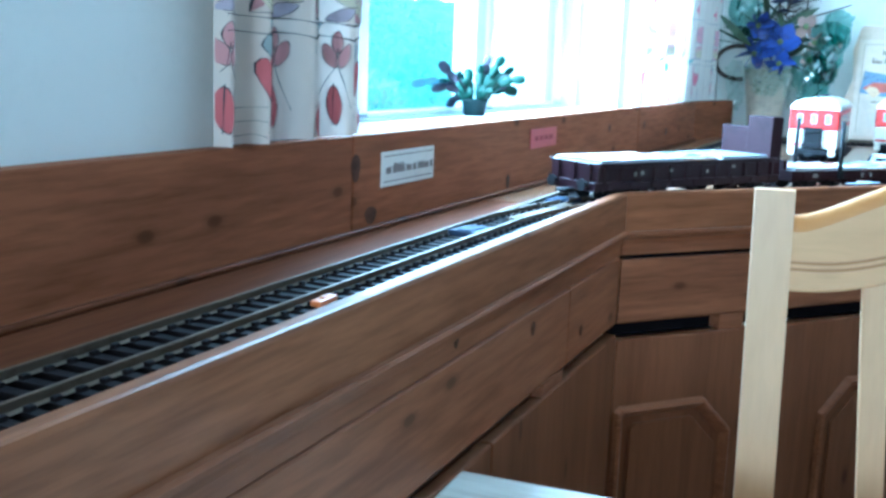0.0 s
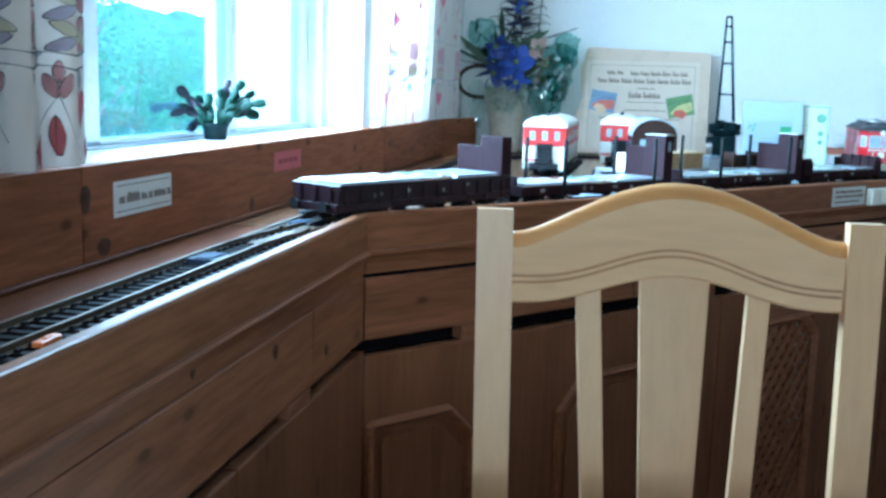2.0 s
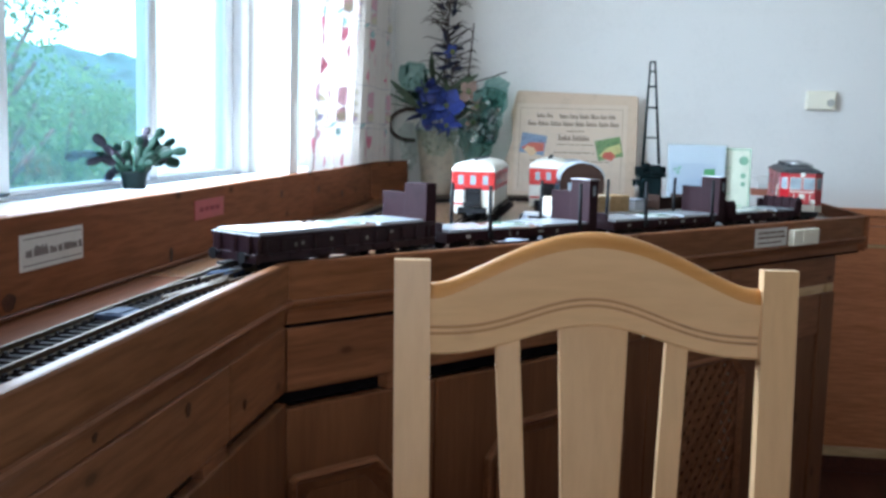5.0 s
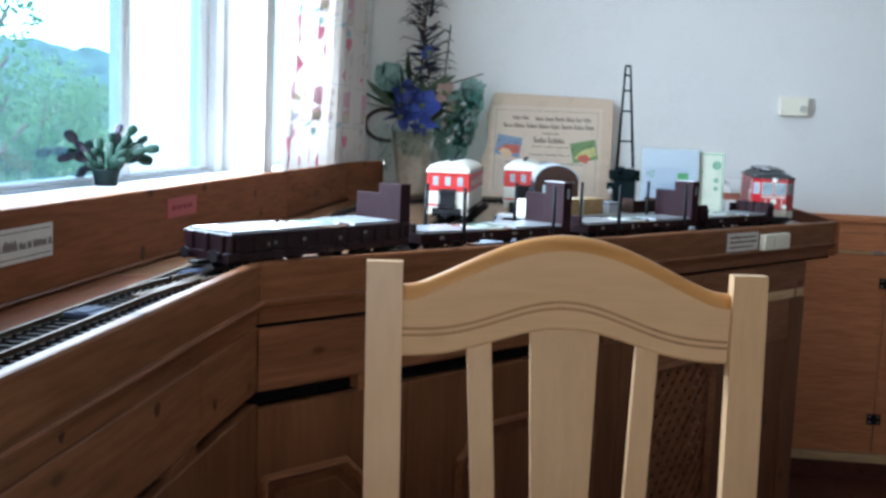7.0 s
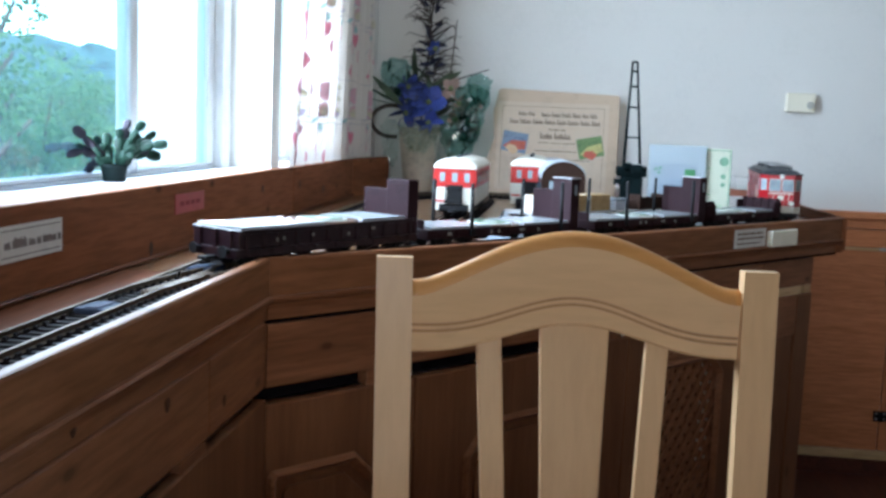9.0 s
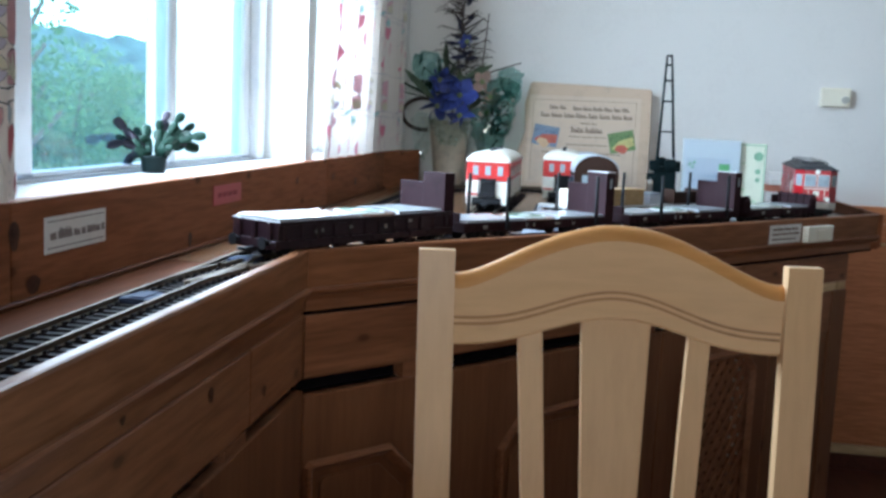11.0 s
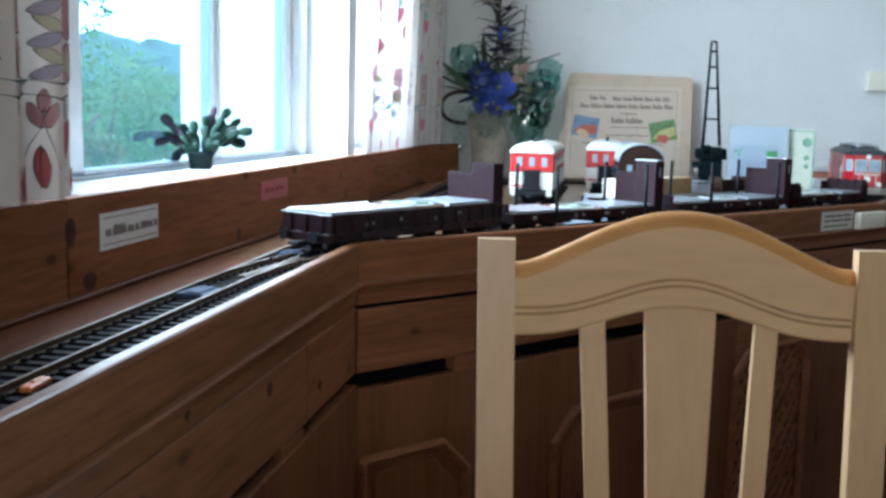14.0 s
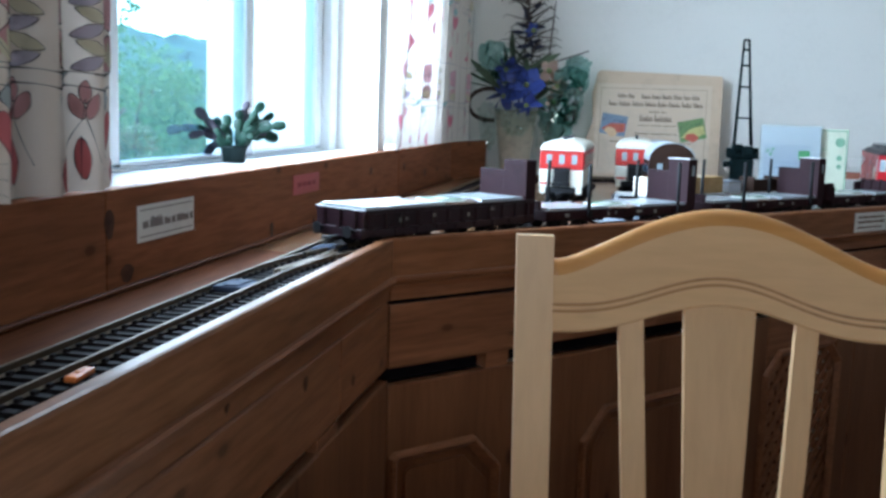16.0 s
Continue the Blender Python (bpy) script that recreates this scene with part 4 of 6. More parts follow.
siding(S3, 1.02, 1.80)
railcar(pose(S1 + 0.004, 0.99, RAIL, 0, 0, 88.8), 0.36, "red and white model railcar standing on a siding")
railcar(pose(S2, 1.33, RAIL, 0, 0, 90), 0.36, "red and white model railcar half hidden behind a brown coach")


def brown_coach(m, L=0.34):
    c = base("model_coach", m, label="chocolate brown model coach with a rounded grey roof", category="model coach")
    W = 0.0575
    n = 14
    ring = [(-W, 0.028), (-W, 0.091)]
    for i in range(n + 1):
        a = math.pi * i / n
        ring.append((-W * math.cos(a), 0.094 + 0.046 * math.sin(a)))
    ring += [(W, 0.091), (W, 0.028)]
    bm = bmesh.new()
    add_prism(bm, ring, L, pose(0, 0, 0, 0, 0, -90))
    body = part("body", bm, BROWNC, c)
    bm = bmesh.new()
    rounded_roof(bm, 0.003, L + 0.003, W + 0.0012, 0.094, 0.0475, n=18)
    part("roof", bm, mottled("pale_grey_roof", (0.42, 0.46, 0.50), 0.4, scale=60, amount=0.12), c, "pale blue-grey rounded roof")
    for y in (-0.030, 0.030):
        box_part("pane", PANE_L, body, (-0.0012, 0.002, y - 0.007, y + 0.007, 0.064, 0.088))
    box_part("door", BROWNC, body, (-0.002, 0.002, -0.013, 0.013, 0.032, 0.100), 0.0008)
    x = 0.03
    while x < L - 0.02:
        for s in (-1, 1):
            box_part("pane", PANE, body, (x - 0.011, x + 0.011, s * W - 0.0012, s * W + 0.0012, 0.060, 0.084))
        x += 0.034
    box_part("lamp", LAMPW, body, (-0.006, 0.0, -0.004, 0.004, 0.045, 0.056), 0.001)
    bm = bmesh.new()
    add_box(bm, 0.0, L, -0.042, 0.042, 0.014, 0.028, 0.002)
    part("frame", bm, BLACK, c)
    bogie(c, 0.07)
    bogie(c, L - 0.07)
    return c


brown_coach(pose(S3 - 0.004, 1.20, RAIL, 0, 0, 95))
# ---- chair and table ----
CHAIR = pose(0.4425, -0.2925, 0, 0, 0, 9.8)


def chair():
    """Country chair seen from its seat side; its back stands at local y = 0, the seat runs to -y."""
    c = base("dining_chair", CHAIR, label="cream lacquered wooden chair with a curved crest and slatted back", category="chair")
    for sx in (-1, 1):
        bm = bmesh.new()
        n = 14
        rings = []
        for i in range(n + 1):
            z = (1.058 if sx < 0 else 1.054) * i / n
            yb = 0.05 * ((z - 0.45) / 0.6) ** 1.2 - 0.05 if z > 0.45 else -0.05 + 0.06 * (0.45 - z) * 0.6
            xc = (0.002 if sx > 0 else 0.0) + sx * (0.2075 - 0.012 * max(0.0, (1.058 - z)) / 0.27 * 0.35)
            w = 0.0202 + 0.003 * max(0.0, 0.7 - z)
            rings.append((xc, yb, z, w))
        t = bmesh.new()
        loops = []
        for xc, yb, z, w in rings:
            loops.append([t.verts.new((xc + a * w, yb - (0.016 if z < 0.45 else 0.0128) + (b + 1) * (0.016 if z < 0.45 else 0.008), z)) for a, b in ((-1, -1), (1, -1), (1, 1), (-1, 1))])
        for a, b in zip(loops, loops[1:]):
            for i in range(4):
                t.faces.new((a[i], a[(i + 1) % 4], b[(i + 1) % 4], b[i]))
        t.faces.new(loops[0][::-1])
        t.faces.new(loops[-1])
        hard = [e for e in t.edges if len(e.link_faces) == 2 and e.calc_face_angle(0) > 0.6]
        bmesh.ops.bevel(t, geom=hard, offset=0.0055, segments=4, profile=0.5, affect="EDGES", clamp_overlap=True)
        join(bm, t)
        part("back_post", bm, CREAM, c)

    def top(u):
        a = abs(u) / 0.187
        return 1.032 + 0.0595 * (0.5 + 0.5 * math.cos(math.pi * min(1.0, a * 1.05))) ** 0.65

    def low(u):
        a = abs(u) / 0.187
        return 0.951 + 0.033 * (0.5 + 0.5 * math.cos(math.pi * min(1.0, a * 1.05))) ** 1.2

    # crest rail: slab with rounded, honey-glazed edges
    n = 44
    bm = bmesh.new()
    loops = []
    for i in range(n + 1):
        u = -0.189 + 0.378 * i / n
        zt, zb = top(u), low(u)
        bow = 0.012 * (1 - (u / 0.19) ** 2)
        loop = []
        prof = ((-0.012, zb + 0.003), (-0.012, zt - 0.017), (-0.010, zt - 0.008), (-0.006, zt - 0.002), (0.0, zt), (0.008, zt - 0.001), (0.012, zt - 0.006), (0.012, zb + 0.003), (0.009, zb), (-0.009, zb))
        for y, z in prof:
            loop.append(bm.verts.new((u, y + bow, z)))
        loops.append(loop)
    for a, b in zip(loops, loops[1:]):
        for i in range(10):
            f = bm.faces.new((a[i], a[(i + 1) % 10], b[(i + 1) % 10], b[i]))
            f.smooth = 1 <= i <= 5
            f.material_index = 1 if 1 <= i <= 5 else 0
    bm.faces.new(loops[0][::-1])
    bm.faces.new(loops[-1])
    crest = part("crest_rail", bm, [CREAM_X, HONEY], c, "arched crest rail with honey-glazed edge and two carved lines")
    for k in (0.0, 0.0072):
        bm = bmesh.new()
        path = []
        for i in range(n + 1):
            u = -0.187 + 0.374 * i / n
            bow = 0.012 * (1 - (u / 0.19) ** 2)
            path.append((u, -0.0118 + bow, 0.9755 + 0.036 * (0.5 + 0.5 * math.cos(math.pi * min(1.0, abs(u) / 0.187 * 1.05))) ** 1.35 - 0.003 * (1 + u / 0.187) + k))
        add_sweep(bm, path, [(-0.001, -0.0019), (0.0009, -0.0014), (0.0009, 0.0014), (-0.001, 0.0019)])
        part("carved_line", bm, GROOVE, crest)
    # slats
    for x0, x1, x2, x3, zt in ((-0.112, -0.083, -0.086, -0.060, 0.972), (-0.039, 0.043, -0.024, 0.026, 0.995), (0.086, 0.113, 0.062, 0.089, 0.976)):
        bm = bmesh.new()
        t = bmesh.new()
        loops = []
        for i in range(9):
            a = i / 8
            z = zt + 0.004 - a * (zt - 0.53)
            xa, xb = x0 + (x2 - x0) * a, x1 + (x3 - x1) * a
            yb = 0.05 * ((z - 0.45) / 0.6) ** 1.2 - 0.05 + 0.006 + (1 - a) * (0.0115 if x0 < 0 < x1 else 0.009)
            loops.append([t.verts.new(p) for p in ((xa, yb - 0.005, z), (xb, yb - 0.005, z), (xb, yb + 0.005, z), (xa, yb + 0.005, z))])
        for a, b in zip(loops, loops[1:]):
            for i in range(4):
                t.faces.new((a[i], a[(i + 1) % 4], b[(i + 1) % 4], b[i]))
        t.faces.new(loops[0][::-1])
        t.faces.new(loops[-1])
        bmesh.ops.recalc_face_normals(t, faces=list(t.faces))
        hard = [e for e in t.edges if len(e.link_faces) == 2 and e.calc_face_angle(0) > 0.6]
        bmesh.ops.bevel(t, geom=hard, offset=0.002, segments=2, profile=0.5, affect="EDGES", clamp_overlap=True)
        join(bm, t)
        part("slat", bm, CREAM, c)
    box_part("lower_rail", CREAM, c, (-0.19, 0.19, -0.055, -0.035, 0.50, 0.545), 0.004)
    box_part("seat", CREAM, c, (-0.215, 0.215, -0.46, -0.03, 0.44, 0.465), 0.008)
    for sx in (-1, 1):
        box_part("front_leg", CREAM, c, (sx * 0.19 - 0.02, sx * 0.19 + 0.02, -0.44, -0.40, 0.0, 0.44), 0.005)
        box_part("side_rail", CREAM, c, (sx * 0.19 - 0.01, sx * 0.19 + 0.01, -0.40, -0.065, 0.38, 0.439), 0.003)
    box_part("front_rail", CREAM, c, (-0.17, 0.17, -0.43, -0.41, 0.38, 0.439), 0.003)
    return c


chair()

TABLE = wood("bleached_table_top", (0.74, 0.72, 0.66), (0.70, 0.66, 0.59), (0.5, 0.42, 0.3), grain=(1.2, 12, 12), knots=0.1, rough=0.3, coat=0.3)
table = base("dining_table", pose(0.618, -0.892, 0, 0, 0, 4), label="cream wooden dining table with a pale top", category="table")
box_part("tabletop", TABLE, table, (-0.602, 0.75, -0.5, 0.362, 0.752, 0.785), 0.006, "pale smooth table top")
for sx in (-0.54, 0.68):
    for sy in (-0.43, 0.30):
        box_part("leg", CREAM, table, (sx - 0.03, sx + 0.03, sy - 0.03, sy + 0.03, 0, 0.752), 0.005)
box_part("apron", CREAM, table, (-0.5, 0.64, 0.29, 0.31, 0.66, 0.752), 0.002)
box_part("apron", CREAM, table, (-0.5, 0.64, -0.44, -0.42, 0.66, 0.752), 0.002)

# ---- window ----
XG = -0.385                                            # plane of the glass
FRAME_W = mottled("white_window_lacquer", (0.78, 0.79, 0.80), 0.3, scale=30, amount=0.05, bumpy=0.04)
# glare over the view is put into the glass as tint and veil
CLEAR = thin_pane("window_glass", 0.05, (0.90, 1.0, 1.0), 0.09)
SILL = mottled("white_window_sill", (0.78, 0.78, 0.77), 0.22, scale=30, amount=0.05, bumpy=0.03)


def window(name, y0, y1, z0, z1, mull, stile=0.046):
    w = tagged(base(name, pose(XG, 0, 0)), label="white framed window with two sashes above a white sill", category="window", kind="structure")
    fr = bmesh.new()
    jl = 0.036
    add_box(fr, -0.035, 0.016, y0, y0 + jl, z0, z1, 0.003)
    add_box(fr, -0.035, 0.030, y1 - 0.05, y1, z0, z1, 0.003)
    add_box(fr, -0.035, 0.016, y0 + jl, y1 - 0.05, z0, z0 + 0.005, 0.001)
    add_box(fr, -0.035, 0.030, y0 + jl, y1 - 0.05, z1 - 0.05, z1, 0.003)
    part("window_frame", fr, FRAME_W, w)
    bm = bmesh.new()
    add_box(bm, -0.010, 0.011, mull + 0.0, mull + 0.020, z0 + 0.011, z1 - 0.052, 0.003)
    part("astragal", bm, FRAME_W, w)
    for a, b in ((y0 + 0.038, mull - 0.001), (mull + 0.021, y1 - 0.052)):
        s = bmesh.new()
        e, g = (stile, 0.006) if a < mull else (0.006, stile)
        add_box(s, -0.018, 0.010, a, a + e, z0 + 0.010, z1 - 0.051, 0.003)
        add_box(s, -0.018, 0.010, b - g, b, z0 + 0.010, z1 - 0.051, 0.003)
        add_box(s, -0.018, 0.010, a + e, b - g, z0 + 0.006, z0 + 0.013, 0.002)
        add_box(s, -0.018, 0.010, a + e, b - g, z1 - 0.08, z1 - 0.051, 0.003)
        sash = part("sash", s, FRAME_W, w)
        p = box_part("pane", CLEAR, sash, (-0.002, 0.002, a + e, b - g, z0 + 0.013, z1 - 0.08))
        p.visible_shadow = False
    return w


window("window_1", -0.190, 0.876, 1.087, 2.148, 0.372)
# blank strip of wall between the frame and the corner of the recess, behind the curtain
bm = bmesh.new()
add_box(bm, XG - 0.03, XG + 0.028, WIN[0], -0.1915, 1.085, 2.15)
struct("wall_reveal", bm, WALL, "white plaster strip beside the window frame", "wall")
bm = bmesh.new()
add_box(bm, XG - 0.03, XG + 0.022, 0.878, WIN[1] + 0.001, 1.085, 2.15)
struct("window_pier", bm, FRAME_W, "white lacquered strip beside the window frame", "panel")
window("window_2", WIN3[0] + 0.002, WIN3[1] - 0.002, 1.087, 2.148, 1.22, 0.03)
for o in (WIN, WIN3):
    bm = bmesh.new()
    add_box(bm, XG + 0.031, -0.2555, o[0] + 0.001, o[1] - 0.001, 1.0855, 1.0885, 0.001)
    thing("window_sill", bm, SILL, label="white glossy window sill above the riser board", category="window sill", group="window sills")

# ---- curtains ----
CLOTH = cloth("white_curtain_cloth", (0.72, 0.63, 0.56), 0.16)
# paler copy of the cloth, for the curtain with light behind it
CLOTH_B = cloth("backlit_white_curtain_cloth", (0.78, 0.74, 0.69), 0.30)
INKS = (("red", (0.52, 0.15, 0.16)), ("pink", (0.55, 0.30, 0.31)), ("grey_green", (0.36, 0.40, 0.41)), ("straw", (0.62, 0.57, 0.42)), ("lilac", (0.50, 0.45, 0.54)), ("black", (0.075, 0.072, 0.082)))
STRONG = [cloth(n + "_print", c, 0.12) for n, c in INKS]
# inks washed pale: the backlight is put into their colours
PALE = (("red", (0.72, 0.27, 0.36)), ("pink", (0.72, 0.45, 0.52)), ("grey_green", (0.38, 0.62, 0.60)), ("straw", (0.68, 0.64, 0.48)), ("lilac", (0.56, 0.50, 0.66)), ("black", (0.42, 0.41, 0.47)))
OVERLIT = [cloth("overlit_" + n + "_print", c, 0.28) for n, c in PALE]


def curtain(y0, y1, xc, z0, z1, folds, amp, seed, label, thin=False, skew=1.0, flare=0.0):
    """A hanging cloth in uneven folds, with its printed pattern laid on it."""
    PRINT_R, PRINT_P, PRINT_G, PRINT_Y, PRINT_V, PRINT_B = OVERLIT if thin else STRONG
    rnd = random.Random(seed)
    ph = [rnd.uniform(-0.5, 0.5) for _ in range(8)]

    def surf(u, z, lift=0.0):
        w = 1 - (1 - min(u, 1.0)) ** skew if skew != 1.0 else u
        s = 2 * math.pi * folds * w + ph[0] + 0.8 * math.sin(2 * math.pi * u * 1.3 + ph[1])
        g = (0.78 + 0.22 * math.sin(z * 3.0 + ph[2] + 4 * u)) * (0.8 + 0.25 * math.sin(7.3 * u + ph[6]))
        x = xc + amp * g * (math.sin(s) + 0.34 * math.sin(2 * s + ph[3]) + 0.10 * math.sin(3 * s + 2 * z))
        y = y0 + flare * (z - z0) * (1 - u) + (y1 - y0) * u + 0.42 * amp * g * math.cos(s + ph[4]) + 0.005 * math.sin(5 * z + ph[5] + 6 * u)
        return Vector((x + lift, y, z))

    c = base("curtain", pose(0, 0, 0), label=label, category="curtain", group="window curtains")
    nu, nz = int(26 * folds), 34
    bm = bmesh.new()
    grid = [[bm.verts.new(surf(i / nu, z0 + (z1 - z0) * j / nz)) for j in range(nz + 1)] for i in range(nu + 1)]
    for i in range(nu):
        for j in range(nz):
            bm.faces.new((grid[i][j], grid[i + 1][j], grid[i + 1][j + 1], grid[i][j + 1])).smooth = True
    part("cloth", bm, CLOTH_B if thin else CLOTH, c)
    width = (y1 - y0) * 1.18                            # width of the printed field

    def patch(name, pts, mat, parent, lift):
        """A printed shape given by its outline in unfolded metres, cut off at the hem."""
        pts = [(min(max(px, 0.0), width), min(max(pz, z0), z1)) for px, pz in pts]
        if max(p[0] for p in pts) - min(p[0] for p in pts) < 0.003 or max(p[1] for p in pts) - min(p[1] for p in pts) < 0.003:
            return None
        cx = sum(p[0] for p in pts) / len(pts)
        cz = sum(p[1] for p in pts) / len(pts)
        bm = bmesh.new()
        rings = []
        for k in (1.0, 0.75, 0.5, 0.25):
            rings.append([bm.verts.new(surf((cx + (px - cx) * k) / width, cz + (pz - cz) * k, lift)) for px, pz in pts])
        n = len(pts)
        for a, b in zip(rings, rings[1:]):
            for i in range(n):
                bm.faces.new((a[i], a[(i + 1) % n], b[(i + 1) % n], b[i])).smooth = True
        bm.faces.new(rings[-1])
        return part(name, bm, mat, parent)

    def stroke(pts, w, parent, lift=0.0024):
        """A thin printed line."""
        bm = bmesh.new()
        prev = None
        dense = []
        for (a0, b0), (a1, b1) in zip(pts, pts[1:]):
            n = max(2, int(math.hypot(a1 - a0, b1 - b0) / 0.005))
            dense += [(a0 + (a1 - a0) * i / n, b0 + (b1 - b0) * i / n) for i in range(n)]
        dense.append(pts[-1])
        for k, (px, pz) in enumerate(dense):
            qx, qz = dense[min(k + 1, len(dense) - 1)]
            rx, rz = dense[max(k - 1, 0)]
            dx, dz = qx - rx, qz - rz
            l = math.hypot(dx, dz) or 1
            wk = w * (0.75 + 0.35 * math.sin(k * 0.7 + seed))
            ox, oz = -dz / l * wk / 2, dx / l * wk / 2
            if not (0.002 < px / width < 0.998) or not z0 < pz < z1:
                prev = None
                continue
            row = [bm.verts.new(surf((px + s * ox) / width, pz + s * oz, lift)) for s in (-1, 1)]
            if prev:
                bm.faces.new((prev[0], prev[1], row[1], row[0]))
            prev = row
        if len(bm.faces) == 0:
            bm.free()
            return None
        return part("printed_line", bm, PRINT_B, parent)

    def oval(cx, cz, rx, rz, tilt=0.0, n=16, tip=0.0):
        """An oval, drawn out to points by tip."""
        out = []
        for i in range(n):
            a = 2 * math.pi * i / n
            x, z = rx * math.cos(a) * (1 - tip * abs(math.sin(a)) ** 2), rz * math.sin(a)
            out.append((cx + x * math.cos(tilt) - z * math.sin(tilt), cz + x * math.sin(tilt) + z * math.cos(tilt)))
        return out

    def heart(cx, cz, r, n=22):
        out = []
        for i in range(n):
            a = 2 * math.pi * i / n
            out.append((cx + r * 0.66 * math.sin(a) ** 3, cz + r * 1.30 * (0.81 * math.cos(a) - 0.31 * math.cos(2 * a) - 0.12 * math.cos(3 * a))))
        return out

    def dome(cx, cz, rx, rz, n=14):
        return [(cx + rx * math.cos(math.pi * i / n), cz + rz * math.sin(math.pi * i / n)) for i in range(n + 1)]

    def closed(pts, w):
        return stroke(pts + pts[:1], w, c)

    def printed(name, pts, mat, w=0.0011, lift=0.0016):
        if not thin or rnd.random() > 0.2:
            patch(name, pts, mat, c, lift)
        closed(pts, w)

    rep = 0.30
    zb = z0
    while zb < z1:
        for dz, wob in ((0.107, 0.003), (0.122, 0.002), (0.236, 0.003)):
            if zb + dz < z1:
                stroke([(i * width / 16, zb + dz + wob * math.sin(i * 1.3 + ph[6])) for i in range(17)], 0.0017, c)
        x, k = -0.012 + rnd.uniform(0, 0.01), 0 if thin else 1
        while x < width - 0.01:
            z = zb
            if k % 2 == 0:
                if thin or k % 4 == 2:
                    printed("heart_print", heart(x + 0.020, z + 0.066, 0.0195), PRINT_R)
                printed("leaf_print", oval(x + 0.019, z + 0.096, 0.0080, 0.012, 0.1, tip=0.85), PRINT_G)
                printed("tulip_print", oval(x + 0.044, z + 0.018, 0.0125, 0.020, -0.1, tip=0.5), PRINT_R)
                for q in (-1, 0, 1):
                    stroke([(x + 0.034 + q * 0.004, z + 0.010), (x + 0.043 + q * 0.006, z + 0.026)], 0.0009, c)
                for q in range(3):
                    stroke([(x - 0.004, z + 0.006 + q * 0.014), (x + 0.008, z + 0.010 + q * 0.013), (x + 0.016, z + 0.006 + q * 0.015)], 0.0010, c)
                # upright fan on the double rule
                printed("fan_print", dome(x + 0.030, z + 0.126, 0.025, 0.038), PRINT_P, 0.0016, 0.0014)
                for q in (-2, -1, 0, 1, 2):
                    patch("petal_print", oval(x + 0.030 + q * 0.0072, z + 0.144 - abs(q) * 0.003, 0.0042, 0.016, -q * 0.30, 12, 0.5), PRINT_Y, c, 0.0020)
                    stroke([(x + 0.030 + q * 0.004, z + 0.128), (x + 0.030 + q * 0.0105, z + 0.160 - abs(q) * 0.006)], 0.0009, c, 0.0026)
                # hanging fan above
                printed("fan_print", oval(x + 0.032, z + 0.194, 0.025, 0.026), PRINT_P, 0.0016, 0.0014)
                for q in (-2, -1, 0, 1, 2):
                    stroke([(x + 0.032 + q * 0.002, z + 0.174), (x + 0.032 + q * 0.009, z + 0.214 - abs(q) * 0.006)], 0.0009, c, 0.0022)
            else:
                printed("tulip_print", oval(x + 0.014, z + 0.034, 0.0070, 0.022, 0.06, tip=0.35), PRINT_R)
                stroke([(x + 0.012, z + 0.012), (x + 0.013, z + 0.058)], 0.0008, c, 0.0026)
                for ox, tl in ((0.008, 0.35), (0.022, -0.35)):
                    printed("bud_print", oval(x + ox + 0.002, z + 0.088, 0.0062, 0.014, tl, tip=0.3), PRINT_P, 0.0009)
                printed("bud_print", oval(x + 0.017, z + 0.103, 0.0052, 0.012, 0, tip=0.3), PRINT_P, 0.0009)
                stroke([(x - 0.020, z + 0.026), (x + 0.000, z + 0.050), (x + 0.014, z + 0.074), (x + 0.017, z + 0.096)], 0.0010, c)
                stroke([(x + 0.032, z + 0.030), (x + 0.017, z + 0.076)], 0.0009, c)
                printed("leaf_print", oval(x - 0.010, z + 0.116, 0.0045, 0.016, -1.1, tip=0.8), PRINT_G)
                for q in range(6):
                    printed("petal_print", oval(x + 0.022 + 0.004 * (q % 2), z + 0.132 + q * 0.0165, 0.0070, 0.0165, 1.15 if q % 2 else 1.9, 12, 0.5), PRINT_Y if q % 2 else PRINT_V, 0.0010)
                printed("kite_print", [(x - 0.004, z + 0.262), (x + 0.018, z + 0.240), (x + 0.040, z + 0.266), (x + 0.018, z + 0.290)], PRINT_R)
            x += 0.082 if thin else 0.061
            k += 1
        zb += rep
    return c


curtain(-0.668, -0.386, -0.226, 1.092, 2.25, 3.4, 0.024, 3, "white curtain with red hearts, fans and black line print", skew=1.6)
curtain(0.93, 1.93, -0.226, 1.092, 2.25, 10, 0.016, 11, "thin backlit white curtain with red and green print", thin=True, flare=0.25)

# ---- plant on the sill ----
POTM = mottled("dark_green_glazed_pot", (0.006, 0.011, 0.011), 0.6, scale=60, amount=0.3, spec=0.1)
CACT = mottled("christmas_cactus_green", (0.010, 0.028, 0.019), 0.5, scale=60, amount=0.4, spec=0.15)
CACT2 = mottled("christmas_cactus_violet_tips", (0.030, 0.026, 0.036), 0.5, scale=60, amount=0.3, spec=0.15)
plant = base("potted_cactus", pose(-0.330, 0.196, 1.0885, 0, 0, 24), label="christmas cactus with drooping segments in a dark pot", category="plant")
bm = bmesh.new()
add_lathe(bm, [(0.017, 0.0), (0.019, 0.003), (0.0215, 0.022), (0.0235, 0.025), (0.0235, 0.029), (0.020, 0.029), (0.019, 0.027), (0.002, 0.026)], None, 28)
part("pot", bm, POTM, plant, "dark glazed pot")
rnd = random.Random(5)


